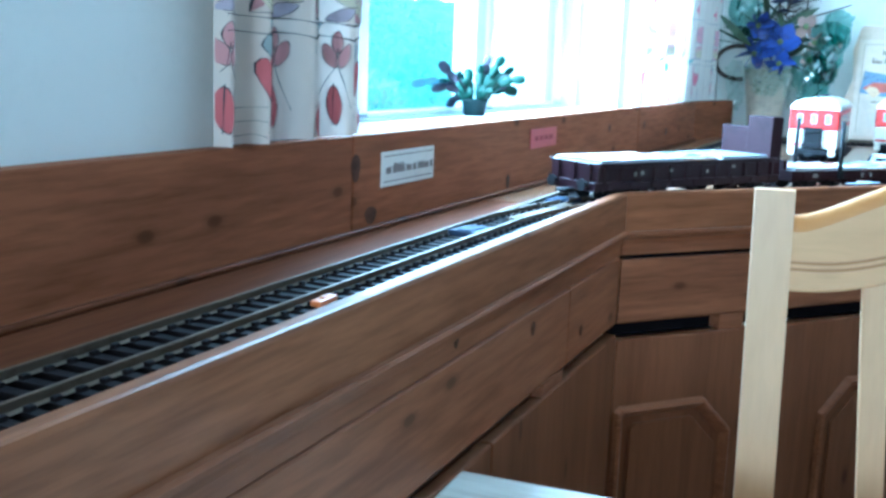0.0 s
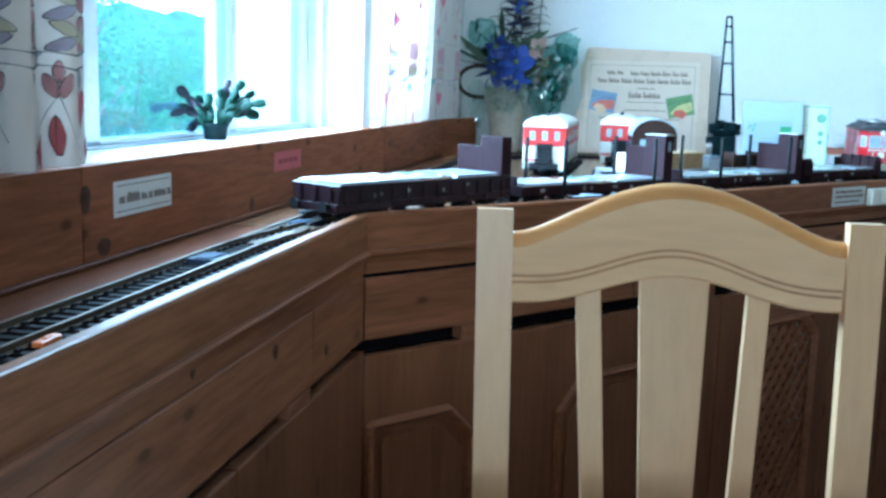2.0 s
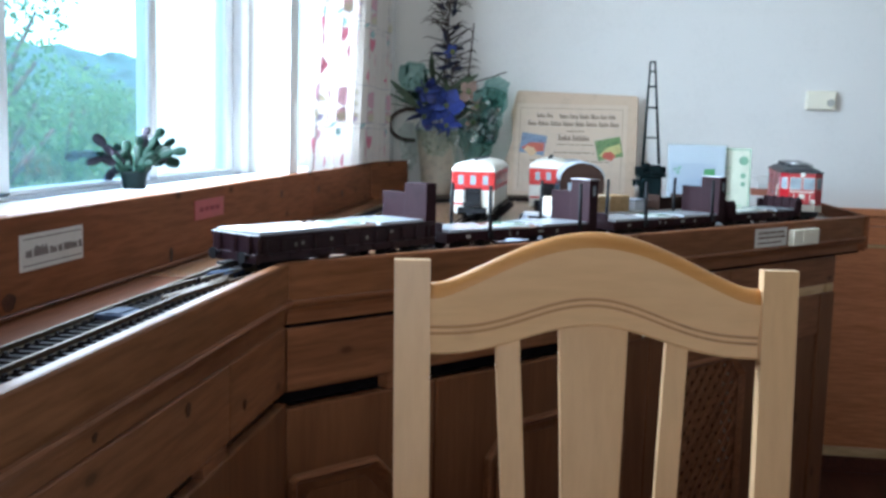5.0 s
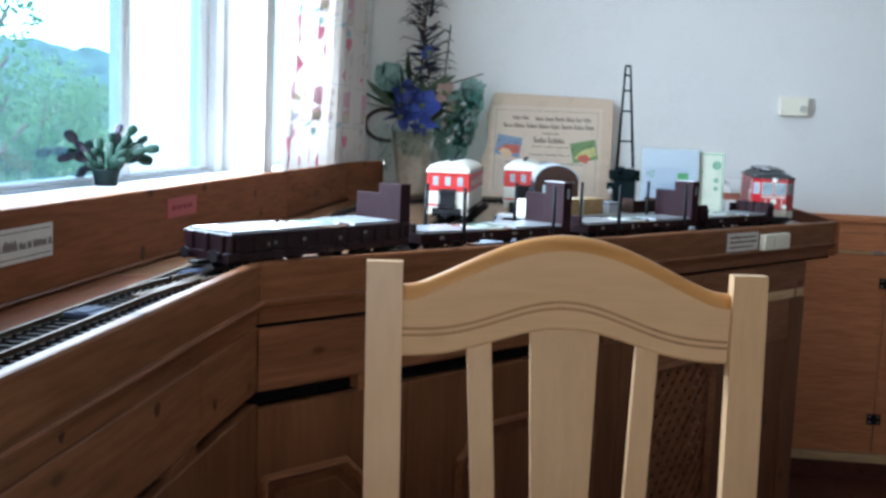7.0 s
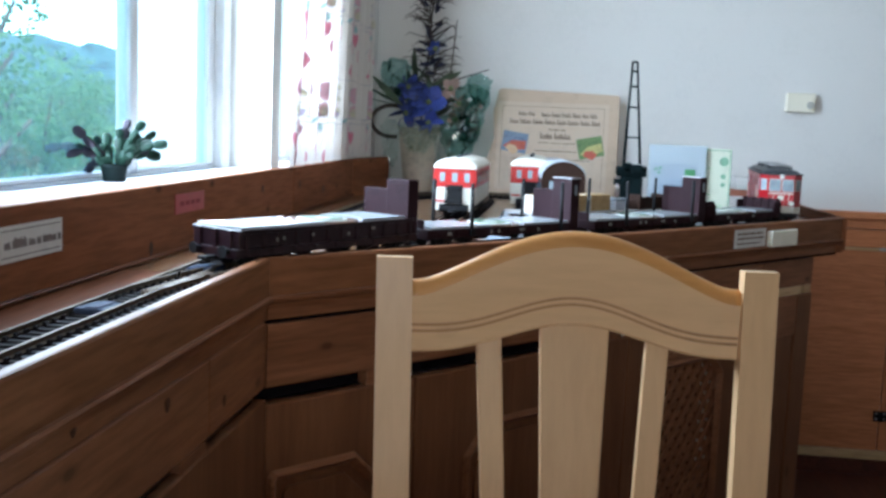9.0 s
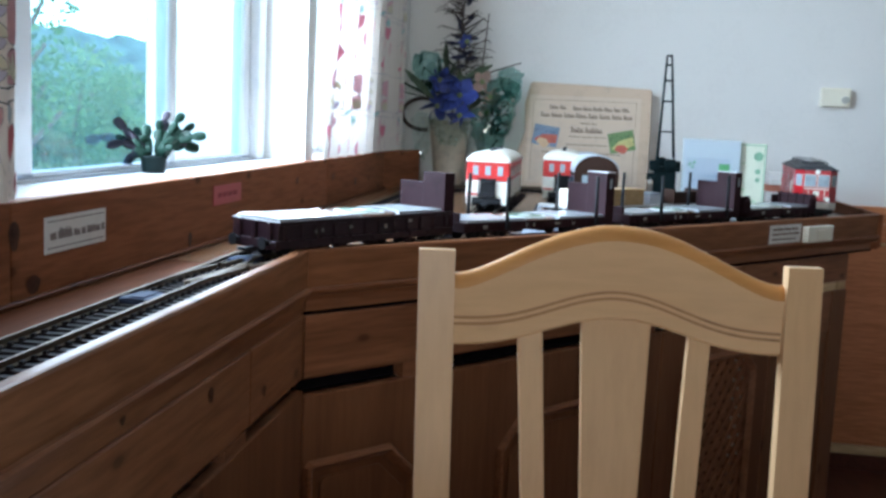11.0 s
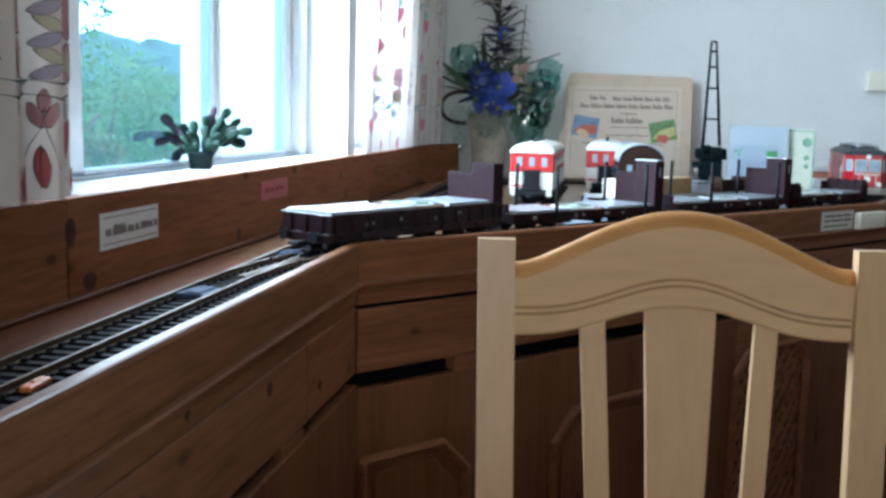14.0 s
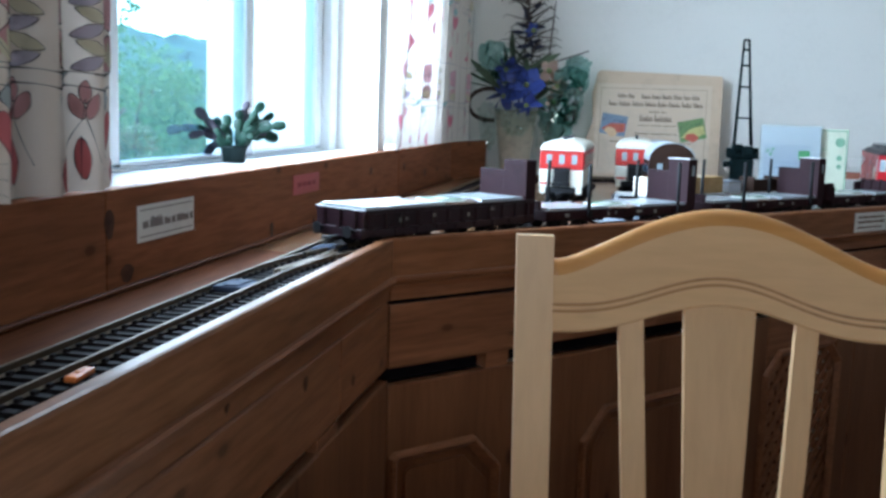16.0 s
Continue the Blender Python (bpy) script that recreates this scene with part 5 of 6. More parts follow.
def cactus_arm(u, v, depth, tip, sag=0.0):
    """A chain of flat segments from the pot to a tip: u sideways, v up, depth away."""
    bm = bmesh.new()
    root = Vector((0.010 * (1 if u > 0 else -1), 0.2 * depth, 0.024))
    goal = Vector((u, depth, v))
    bend = root.lerp(goal, 0.5) + Vector((-0.12 * u, 0, 0.014 + sag))
    way = [root * (1 - f) ** 2 + bend * 2 * f * (1 - f) + goal * f * f for f in (k / 24 for k in range(25))]
    length = sum((q - p).length for p, q in zip(way, way[1:]))
    n = max(2, round(length / 0.023))
    for k in range(n):
        p, q = way[int(24 * k / n)], way[int(24 * (k + 1) / n)]
        d = (q - p).normalized()
        q = q + d * 0.003
        side = d.cross(Vector((rnd.uniform(-0.6, 0.6), 1, rnd.uniform(-0.6, 0.6)))).normalized()
        w, th = rnd.uniform(0.0068, 0.0100), 0.0038
        up = side.cross(d).normalized()
        mi = 1 if tip and k >= n - 2 else 0
        rings = []
        for f, ww in ((0.0, 0.40), (0.2, 0.80), (0.45, 1.0), (0.7, 0.95), (0.9, 0.78), (1.0, 0.35)):
            c = p.lerp(q, f)
            rings.append([bm.verts.new(c + side * w * ww * g + up * th * ww * h) for g, h in ((1, 0), (0.55, 0.8), (-0.55, 0.8), (-1, 0), (-0.55, -0.8), (0.55, -0.8))])
        for g, h in zip(rings, rings[1:]):
            for i in range(6):
                fc = bm.faces.new((g[i], g[(i + 1) % 6], h[(i + 1) % 6], h[i]))
                fc.smooth, fc.material_index = True, mi
        for r in (rings[0][::-1], rings[-1]):
            bm.faces.new(r).material_index = mi
    part("stem", bm, [CACT, CACT2], plant)


for u, v, tip, sag in ((-0.108, 0.050, 1, 0.022), (-0.072, 0.044, 1, 0.016), (-0.060, 0.088, 1, -0.014), (-0.030, 0.072, 0, 0.0), (-0.012, 0.078, 0, 0.0), (0.004, 0.070, 0, 0.0),
                      (0.022, 0.102, 1, 0.0), (0.047, 0.100, 0, 0.0), (0.066, 0.082, 0, -0.004), (0.084, 0.066, 0, 0.006), (0.074, 0.042, 0, 0.014), (0.054, 0.052, 1, 0.008),
                      (-0.046, 0.012, 1, 0.022), (-0.032, 0.028, 1, 0.016), (0.034, 0.060, 0, 0.0), (0.016, 0.050, 0, 0.0), (-0.020, 0.048, 0, 0.004), (0.040, 0.078, 0, 0.0),
                      (-0.018, 0.060, 0, 0.0), (0.010, 0.086, 0, 0.0), (0.030, 0.045, 0, 0.004), (-0.006, 0.040, 0, 0.008), (0.060, 0.066, 0, 0.0), (-0.040, 0.062, 1, 0.0), (0.018, 0.030, 0, 0.012), (-0.016, 0.024, 0, 0.014)):
    cactus_arm(u, v, rnd.uniform(-0.035, 0.035), tip, sag)

# ---- vase and bouquet in the corner ----
VASE = mottled("beige_crackled_ceramic", (0.56, 0.49, 0.39), 0.5, scale=50, amount=0.18)
VX, VY = -0.075, 2.13
vase = base("vase", pose(VX, VY, DECK), label="beige ceramic vase in the corner of the shelf", category="vase")
bm = bmesh.new()
add_lathe(bm, [(0.044, 0.0), (0.049, 0.005), (0.054, 0.05), (0.062, 0.12), (0.070, 0.18), (0.074, 0.215), (0.078, 0.225), (0.073, 0.228), (0.067, 0.215)], None, 32)
part("body", bm, VASE, vase)

BLUE = mottled("royal_blue_fabric_petal", (0.042, 0.066, 0.27), 0.5, scale=60, amount=0.7)
NAVY = mottled("navy_feather", (0.012, 0.016, 0.045), 0.7, scale=80, amount=0.4)
TWIG = mottled("brown_black_twig", (0.050, 0.034, 0.027), 0.7, scale=80, amount=0.4)
LEAFD = mottled("dark_olive_leaf", (0.055, 0.085, 0.045), 0.5, scale=50, amount=0.4)
HEARTG = mottled("yellow_green_flower_heart", (0.15, 0.19, 0.08), 0.7, scale=60, amount=0.3)
PEACH = mottled("dried_peach_petal", (0.34, 0.24, 0.20), 0.7, scale=60, amount=0.3)
bouquet = base("bouquet", pose(VX, VY - 0.02, DECK + 0.2), label="dried bouquet of blue flowers, feathers and shiny foil", category="flowers")
rnd = random.Random(8)


def petal(bm, p, d, l, w, curl=0.2, mi=0):
    d = Vector(d).normalized()
    side = d.cross(Vector((rnd.uniform(-1, 1), rnd.uniform(-1, 1), rnd.uniform(-1, 1)))).normalized()
    up = side.cross(d).normalized()
    prev = None
    for f, ww in ((0, 0.15), (0.25, 0.8), (0.5, 1.0), (0.75, 0.75), (1.0, 0.08)):
        c = Vector(p) + d * l * f + up * curl * l * f * f
        row = [bm.verts.new(c + side * w * ww + up * 0.12 * w * ww), bm.verts.new(c), bm.verts.new(c - side * w * ww + up * 0.12 * w * ww)]
        if prev:
            for i in range(2):
                fc = bm.faces.new((prev[i], prev[i + 1], row[i + 1], row[i]))
                fc.smooth, fc.material_index = True, mi
        prev = row


def flower(c, r, n, mat, name, label=""):
    bm = bmesh.new()
    for k in range(n):
        a = 2 * math.pi * k / n + rnd.uniform(-0.2, 0.2)
        d = (math.cos(a), -0.45 + rnd.uniform(-0.3, 0.2), math.sin(a))
        petal(bm, c, d, r * rnd.uniform(0.85, 1.15), r * 0.42, -0.22)
    add_lathe(bm, [(0.004, -0.004), (0.010, 0.0), (0.007, 0.006)], pose(c[0], c[1] - 0.012, c[2], 90), 10, 1)
    return part(name, bm, [mat, HEARTG], bouquet, label)


for cx, cz, r in ((-0.030, 0.165, 0.052), (0.040, 0.115, 0.074), (-0.040, 0.075, 0.066), (0.045, 0.045, 0.050), (0.055, 0.30, 0.030)):
    flower((cx, -0.05 + rnd.uniform(-0.03, 0.03), cz), r, 6, BLUE, "blue_flower", "royal blue cloth flower")
for cx, cz, r in ((0.115, 0.165, 0.045), (0.145, 0.115, 0.040), (0.135, 0.06, 0.035)):
    flower((cx, -0.04, cz), r, 6, PEACH, "dried_flower", "dried peach-coloured flower")
# leaves
bm = bmesh.new()
for k in range(26):
    a = rnd.uniform(-0.6, 3.7)
    petal(bm, (rnd.uniform(-0.03, 0.05), rnd.uniform(-0.05, 0.03), rnd.uniform(0.04, 0.18)), (math.cos(a), rnd.uniform(-0.5, 0.3), math.sin(a)), rnd.uniform(0.09, 0.16), rnd.uniform(0.010, 0.018), 0.15)
for az, el in ((-0.9, 0.10), (-0.85, 0.36), (-0.55, 0.55)):
    petal(bm, (-0.05, -0.07, 0.10), (az, -0.2, el), 0.15, 0.016, 0.05)
part("foliage", bm, LEAFD, bouquet, "dark olive leaves")
# tall feathery plume
bm = bmesh.new()
for k in range(130):
    z = 0.16 + 0.52 * (k / 130)
    a = rnd.uniform(0, 2 * math.pi)
    l = rnd.uniform(0.05, 0.10) * (1.15 - 0.5 * k / 130)
    d = Vector((math.cos(a), math.sin(a) * 0.6, rnd.uniform(-0.15, 0.9)))
    p = Vector((0.035 + 0.012 * math.sin(z * 9), 0.0, z))
    q = p + d.normalized() * l
    r2 = q + Vector((d.x * 0.02, d.y * 0.02, -0.012))
    add_rod(bm, p, q, 0.0022, 0.0013, sides=4)
    add_rod(bm, q, r2, 0.0013, 0.0004, sides=4)
part("plume", bm, TWIG, bouquet, "tall dark feathery plume")
for k in range(40):
    z = 0.20 + 0.40 * rnd.random()
    bm = bmesh.new()
    petal(bm, (0.035 + rnd.uniform(-0.02, 0.02), rnd.uniform(-0.03, 0.02), z), (rnd.uniform(-1, 1), rnd.uniform(-0.6, 0.3), rnd.uniform(-0.2, 0.8)), rnd.uniform(0.04, 0.07), rnd.uniform(0.006, 0.012), 0.3)
    part("feather", bm, NAVY, bouquet)
for p, q in (((0.10, -0.03, 0.10), (0.125, -0.03, 0.40)), ((0.02, 0.0, 0.2), (0.05, 0.0, 0.70)), ((0.11, -0.03, 0.19), (0.245, -0.04, 0.235)), ((0.0, 0.0, 0.0), (0.03, 0.0, 0.2)), ((0.0, 0.0, 0.0), (0.10, -0.03, 0.10))):
    bm = bmesh.new()
    add_rod(bm, p, q, 0.0032, 0.002, sides=6)
    part("twig", bm, TWIG, bouquet)
# loop of dark ribbon to one side
bm = bmesh.new()
path = [(-0.06 - 0.075 * math.sin(a) - 0.03, -0.03, 0.045 + 0.055 * math.cos(a)) for a in np.linspace(-0.4, 3.4, 26)]
add_sweep(bm, path, [(-0.007, -0.0012), (0.007, -0.0012), (0.007, 0.0012), (-0.007, 0.0012)], up=Vector((0, 1, 0)))
part("ribbon", bm, TWIG, bouquet, "looped dark ribbon")


TEALC = thin_pane("teal_cellophane", 0.16, (0.34, 0.56, 0.52), rough=0.12)
CLEARC = thin_pane("clear_cellophane_sheet", 0.20, (0.86, 0.95, 0.93), rough=0.1)


def crumpled_sheet(c, w, h, seed, mat, label, yaw=0.0):
    """A crumpled sheet of film, gathered at its foot."""
    rr = random.Random(seed)
    n = 11
    bm = bmesh.new()
    g = []
    for i in range(n + 1):
        row = []
        for j in range(n + 1):
            u, v = i / n - 0.5, j / n
            wid = w * (0.35 + 0.65 * v ** 0.7)
            row.append(bm.verts.new((c[0] + u * wid + rr.gauss(0, 0.035) * w, c[1] + rr.gauss(0, 0.07) * w - 0.1 * w * math.cos(6 * u), c[2] + v * h * (1 - 0.35 * abs(u)) + rr.gauss(0, 0.025) * h)))
        g.append(row)
    for i in range(n):
        for j in range(n):
            bm.faces.new((g[i][j], g[i + 1][j], g[i + 1][j + 1]))
            bm.faces.new((g[i][j], g[i + 1][j + 1], g[i][j + 1]))
    return part("film_wrap", bm, mat, bouquet, label)


for c, w, h, sd, mt in (((0.190, -0.06, 0.00), 0.13, 0.19, 1, TEALC), ((0.150, -0.05, -0.09), 0.15, 0.19, 2, TEALC), ((0.215, -0.07, 0.11), 0.09, 0.11, 3, TEALC), ((0.175, -0.03, -0.02), 0.12, 0.17, 4, TEALC), ((-0.085, -0.04, 0.12), 0.12, 0.15, 5, TEALC), ((0.01, -0.08, -0.06), 0.15, 0.11, 6, CLEARC), ((0.10, -0.08, -0.10), 0.09, 0.15, 7, CLEARC), ((-0.09, -0.06, -0.11), 0.08, 0.17, 8, CLEARC)):
    crumpled_sheet(c, w, h, sd, mt, "shiny crumpled teal film" if mt is TEALC else "shiny crumpled clear film")
MIRRORF = mottled("silver_foil", (0.62, 0.68, 0.66), 0.22, 1.0, scale=30, amount=0.2, bumpy=0.6, dist=0.004)
for x, z, w, h, a in ((-0.175, -0.045, 0.017, 0.030, -28), (0.020, 0.020, 0.022, 0.012, 20), (0.190, 0.128, 0.012, 0.006, -15), (0.225, 0.105, 0.009, 0.007, 30), (0.120, -0.02, 0.008, 0.020, 10), (-0.01, -0.015, 0.016, 0.005, 4), (0.06, 0.005, 0.008, 0.014, -20)):
    bm = bmesh.new()
    petal(bm, (x, -0.105, z - h), (math.sin(radians(a)), 0.05, math.cos(radians(a))), h * 2, w, 0.15)
    part("foil_strip", bm, MIRRORF, bouquet, "glinting silver foil strip")

# ---- certificate leaning on the wall ----
PARCH = mottled("parchment_paper", (0.57, 0.435, 0.315), 0.6, scale=25, amount=0.12, bumpy=0.05)
PARCH2 = mottled("pale_paper", (0.62, 0.50, 0.385), 0.6, scale=25, amount=0.08, bumpy=0.03)
INK = mottled("brown_ink", (0.17, 0.115, 0.08), 0.7)
cert = base("certificate", pose(0.415, 2.165, DECK, -6.5), label="parchment certificate on a wooden board leaning on the wall", category="certificate")
bm = bmesh.new()
add_prism(bm, [(-0.255, 0.0), (0.218, 0.0), (0.216, 0.362), (0.208, 0.370), (-0.205, 0.382), (-0.215, 0.374), (-0.232, 0.30), (-0.225, 0.20), (-0.258, 0.10)], 0.012, None, 0.003)
part("board", bm, PARCH, cert)
BORDER = mottled("faded_brown_ink", (0.36, 0.26, 0.18), 0.7)
sheet = box_part("sheet", PARCH2, cert, (-0.215, 0.180, -0.0015, 0.002, 0.02, 0.335), 0.0, "printed sheet with a thin border")
for x0, x1, z0, z1 in ((-0.200, 0.165, 0.318, 0.320), (-0.200, -0.198, 0.03, 0.318), (0.163, 0.165, 0.03, 0.318)):
    box_part("border", BORDER, sheet, (x0, x1, -0.0025, -0.0016, z0, z1))


def bars(parent, rows, y, mat, seed, tall):
    """Unreadable lines of writing: words of fine upright bars, one mesh a word."""
    rr = random.Random(seed)
    for x0, x1, z, h in rows:
        x = x0
        while x < x1 - 0.004:
            w = min(rr.uniform(0.022, 0.06) * tall, x1 - x)
            bm = bmesh.new()
            n = max(2, round(w / max(0.0022, h * 0.42)))
            ring = [(x + w, z), (x, z)]
            for k in range(n):
                q, top = x + w * k / n, h * (1.25 if k == 0 else rr.choice((0.72, 0.78, 0.84, 1.05)))
                ring += [(q, z + top), (q + w / n * 0.62, z + top), (q + w / n * 0.66, z + h * 0.22), (q + w / n * 0.98, z + h * 0.22)]
            add_prism(bm, ring, 0.0008, pose(0, y - 0.0008, 0))
            part("writing", bm, mat, parent)
            x += w + 0.0055 * tall


bars(sheet, [(-0.140, -0.082, 0.287, 0.012), (-0.058, 0.140, 0.285, 0.013), (-0.170, 0.152, 0.258, 0.014), (-0.03, 0.03, 0.236, 0.006), (-0.060, 0.058, 0.206, 0.017), (-0.065, 0.065, 0.189, 0.004), (-0.075, 0.070, 0.160, 0.005), (-0.16, 0.12, 0.13, 0.005), (-0.10, 0.09, 0.10, 0.005)], -0.0016, INK, 4, 1.0)
PIC = [mottled(n, c, 0.5, scale=90, amount=0.4) for n, c in (("blue_print", (0.16, 0.22, 0.32)), ("red_print_ink", (0.42, 0.09, 0.055)), ("green_print", (0.13, 0.22, 0.08)), ("yellow_print", (0.45, 0.42, 0.16)), ("tan_print", (0.55, 0.38, 0.22)))]
for cx, cz, cols, tilt in ((-0.150, 0.190, (0, 1, 4), 8), (0.120, 0.180, (2, 3, 1), -12)):
    pc = box_part("picture", PIC[cols[0]], sheet, (-0.045, 0.045, -0.0030, -0.0016, -0.036, 0.036), m=pose(cx, 0, cz, 0, tilt, 0), label="small colour print")
    bm = bmesh.new()
    add_prism(bm, [(-0.040, -0.020), (-0.005, -0.030), (0.042, -0.020), (0.040, 0.010), (-0.010, 0.004)], -0.0006, pose(0, -0.0030, 0))
    part("motif", bm, PIC[cols[1]], pc)
    bm = bmesh.new()
    add_prism(bm, [(-0.030, -0.026), (0.0, -0.045), (0.020, -0.030), (0.005, -0.012), (-0.02, -0.010)], -0.0008, pose(0, -0.0032, 0))
    part("motif", bm, PIC[cols[2]], pc)

# ---- wall box ----
BOXM = mottled("cream_plastic_housing", (0.86, 0.82, 0.68), 0.35, scale=40, amount=0.05)
wb = base("thermostat", pose(1.264, YN, 1.338), label="small cream thermostat box with a round dial on the wall", category="thermostat")
box_part("housing", BOXM, wb, (-0.050, 0.050, -0.030, 0, -0.033, 0.033), 0.004)
bm = bmesh.new()
add_rod(bm, (0.032, -0.028, -0.008), (0.032, -0.040, -0.008), 0.013, 0.012, sides=24)
part("dial", bm, mottled("grey_dial", (0.42, 0.42, 0.38), 0.4), wb, "round grey dial")

# ---- lattice mast with its base ----
MASTM = mottled("dark_green_metal", (0.005, 0.010, 0.011), 0.7, spec=0.04, scale=80, amount=0.3)
mast = base("lattice_mast", pose(0.618, 1.31, DECK), label="tall dark lattice mast of a model overhead line", category="model mast")
zt, zl = 0.425, 0.155


def mast_half(z):
    return 0.0215 - (0.0215 - 0.0062) * (z - zl) / (zt - zl)


for sx in (-1, 1):
    for sy in (-1, 1):
        bm = bmesh.new()
        add_rod(bm, (sx * mast_half(zl), sy * mast_half(zl), zl), (sx * mast_half(zt) - 0.008, sy * mast_half(zt), zt), 0.0028, 0.0024, sides=4)
        part("leg", bm, MASTM, mast)
for z in (0.225, 0.305, 0.36, 0.40, 0.425):
    bm = bmesh.new()
    w = mast_half(z)
    o = -0.008 * (z - zl) / (zt - zl)
    for a, b in (((-w, -w), (w, -w)), ((w, -w), (w, w)), ((w, w), (-w, w)), ((-w, w), (-w, -w))):
        add_rod(bm, (a[0] + o, a[1], z), (b[0] + o, b[1], z), 0.0022, sides=4)
    part("crossbar", bm, MASTM, mast)
bm = bmesh.new()
add_box(bm, -0.034, 0.034, -0.030, 0.030, 0.0, 0.012, 0.002)
add_box(bm, -0.027, 0.030, -0.024, 0.024, 0.012, 0.120, 0.004)
add_box(bm, -0.038, 0.040, -0.030, 0.030, 0.120, 0.132, 0.004)
for a, b, c, r in ((-0.03, -0.02, 0.138, 0.012), (0.012, -0.02, 0.142, 0.014), (0.03, 0.0, 0.140, 0.011), (-0.012, 0.01, 0.146, 0.013), (-0.036, -0.01, 0.105, 0.010)):
    add_box(bm, a - r, a + r, b - r, b + r, c - r, c + r * 0.8, 0.003, pose(0, 0, 0, 0, 0, 0))
for k in range(5):
    add_box(bm, -0.029, -0.020, -0.028, -0.022, 0.018 + k * 0.02, 0.030 + k * 0.02, 0.001)
part("base_tower", bm, MASTM, mast, "dark knobbly base block")
box_part("fitting", STEEL, mast, (-0.040, -0.034, -0.02, -0.01, 0.085, 0.105), 0.001)

# ---- leaflets in a clear stand ----
PAPER = mottled("white_leaflet_paper", (0.52, 0.55, 0.60), 0.45, scale=40, amount=0.05, bumpy=0.0)
GREENP = mottled("pale_green_leaflet", (0.50, 0.53, 0.42), 0.4, scale=30, amount=0.12, bumpy=0.0)
PRTEAL = mottled("dull_teal_ink", (0.16, 0.30, 0.20), 0.5)
PRGREEN = mottled("leaf_green_ink", (0.10, 0.30, 0.12), 0.5)
PANELP = mottled("pale_lilac_print", (0.44, 0.47, 0.55), 0.45, scale=40, amount=0.05, bumpy=0.0)
PRBLUE = mottled("blue_grey_ink", (0.25, 0.32, 0.42), 0.5)
ACRYL = thin_pane("clear_acrylic", 0.05, (0.93, 0.96, 0.96))


def leaflet(name, x, y, w, h, lean, yaw, mat, label):
    lf = base(name, pose(x, y, DECK + 0.001, lean, 0, yaw), label=label, category="leaflet", group="leaflets on the shelf")
    box_part("paper", mat, lf, (-w / 2, w / 2, -0.001, 0.001, 0.0, h))
    return lf


l1 = leaflet("leaflet", 0.738, 1.285, 0.150, 0.208, -5, 3, PAPER, "white printed leaflet in a clear stand")
p1 = l1.children[0]
bars(p1, [(-0.030, 0.022, 0.112, 0.004), (-0.045, 0.045, 0.100, 0.004), (-0.048, 0.046, 0.068, 0.004), (-0.040, 0.030, 0.056, 0.0035), (-0.030, 0.032, 0.040, 0.0035)], -0.0014, PRBLUE, 6, 0.5)
box_part("print_panel", PANELP, p1, (-0.066, 0.052, -0.0013, -0.001, 0.030, 0.160), label="pale lilac printed field")
box_part("picture", PRGREEN, p1, (0.020, 0.048, -0.0018, -0.001, 0.122, 0.146), label="small green picture")
for z0, z1 in ((0.050, 0.068), (0.085, 0.094), (0.126, 0.134)):
    box_part("writing", PRBLUE, p1, (0.060, 0.0625, -0.0016, -0.001, z0, z1))
for x in (-0.055, -0.035, -0.012, 0.010):
    box_part("picture", PIC[int((x + 0.06) * 60) % 5], p1, (x, x + 0.016, -0.0018, -0.001, 0.006, 0.026))
bm = bmesh.new()
for q in ((-0.062, 0.138), (-0.054, 0.130), (-0.050, 0.142)):
    add_prism(bm, [(q[0], q[1]), (q[0] + 0.010, q[1] + 0.004), (q[0] + 0.006, q[1] + 0.012)], -0.0006, pose(0, -0.001, 0))
part("emblem", bm, PRGREEN, p1)
l2 = leaflet("leaflet", 0.842, 1.300, 0.074, 0.204, -5, -4, GREENP, "pale green leaflet with small round pictures")
p2 = l2.children[0]
for x0, x1, z0, z1 in ((-0.036, 0.036, 0.198, 0.201), (0.033, 0.036, 0.003, 0.198)):
    box_part("border", PRTEAL, p2, (x0, x1, -0.0016, -0.001, z0, z1))
for z, r in ((0.170, 0.012), (0.130, 0.007), (0.108, 0.006)):
    bm = bmesh.new()
    add_rod(bm, (0.018, -0.0008, z), (0.018, -0.0020, z), r, sides=20)
    part("picture", bm, PRTEAL, p2)
bars(p2, [(-0.03, -0.01, 0.15, 0.003), (-0.03, -0.008, 0.08, 0.003), (-0.03, 0.02, 0.05, 0.003)], -0.0011, PRGREEN, 9, 0.4)
st = base("leaflet_stand", pose(0.738, 1.279, DECK + 0.0008, -5, 0, 3), label="clear acrylic leaflet stand", category="stand")
pn = box_part("front_plate", ACRYL, st, (-0.079, 0.079, -0.0025, -0.0012, 0.001, 0.212))
pn.visible_shadow = False
box_part("foot", ACRYL, st, (-0.079, 0.079, -0.0025, 0.06, 0.0, 0.001))

# ---- loading platform ----
PLANKG = mottled("weathered_grey_planks", (0.30, 0.29, 0.28), 0.6, scale=60, amount=0.25)
CRATE = wood("pale_crate_wood", (0.52, 0.36, 0.18), (0.40, 0.26, 0.11), (0.3, 0.18, 0.08), grain=(40, 40, 12), knots=0.0, rough=0.6, coat=0.0)
CRATEW = mottled("whitewashed_crate_board", (0.66, 0.62, 0.54), 0.6)
STRUTG = mottled("pale_grey_plastic_strut", (0.36, 0.38, 0.42), 0.5)
dock = base("loading_platform", FRONT @ pose(0.0, 0.218, DECK), label="model loading platform on braced trestles", category="model platform")
dz = 0.050
for k in range(12):
    x0 = 0.835 + k * 0.0415
    box_part("plank", PLANKG, dock, (x0, x0 + 0.0403, 0.0, 0.085, dz - 0.004, dz), 0.0006)
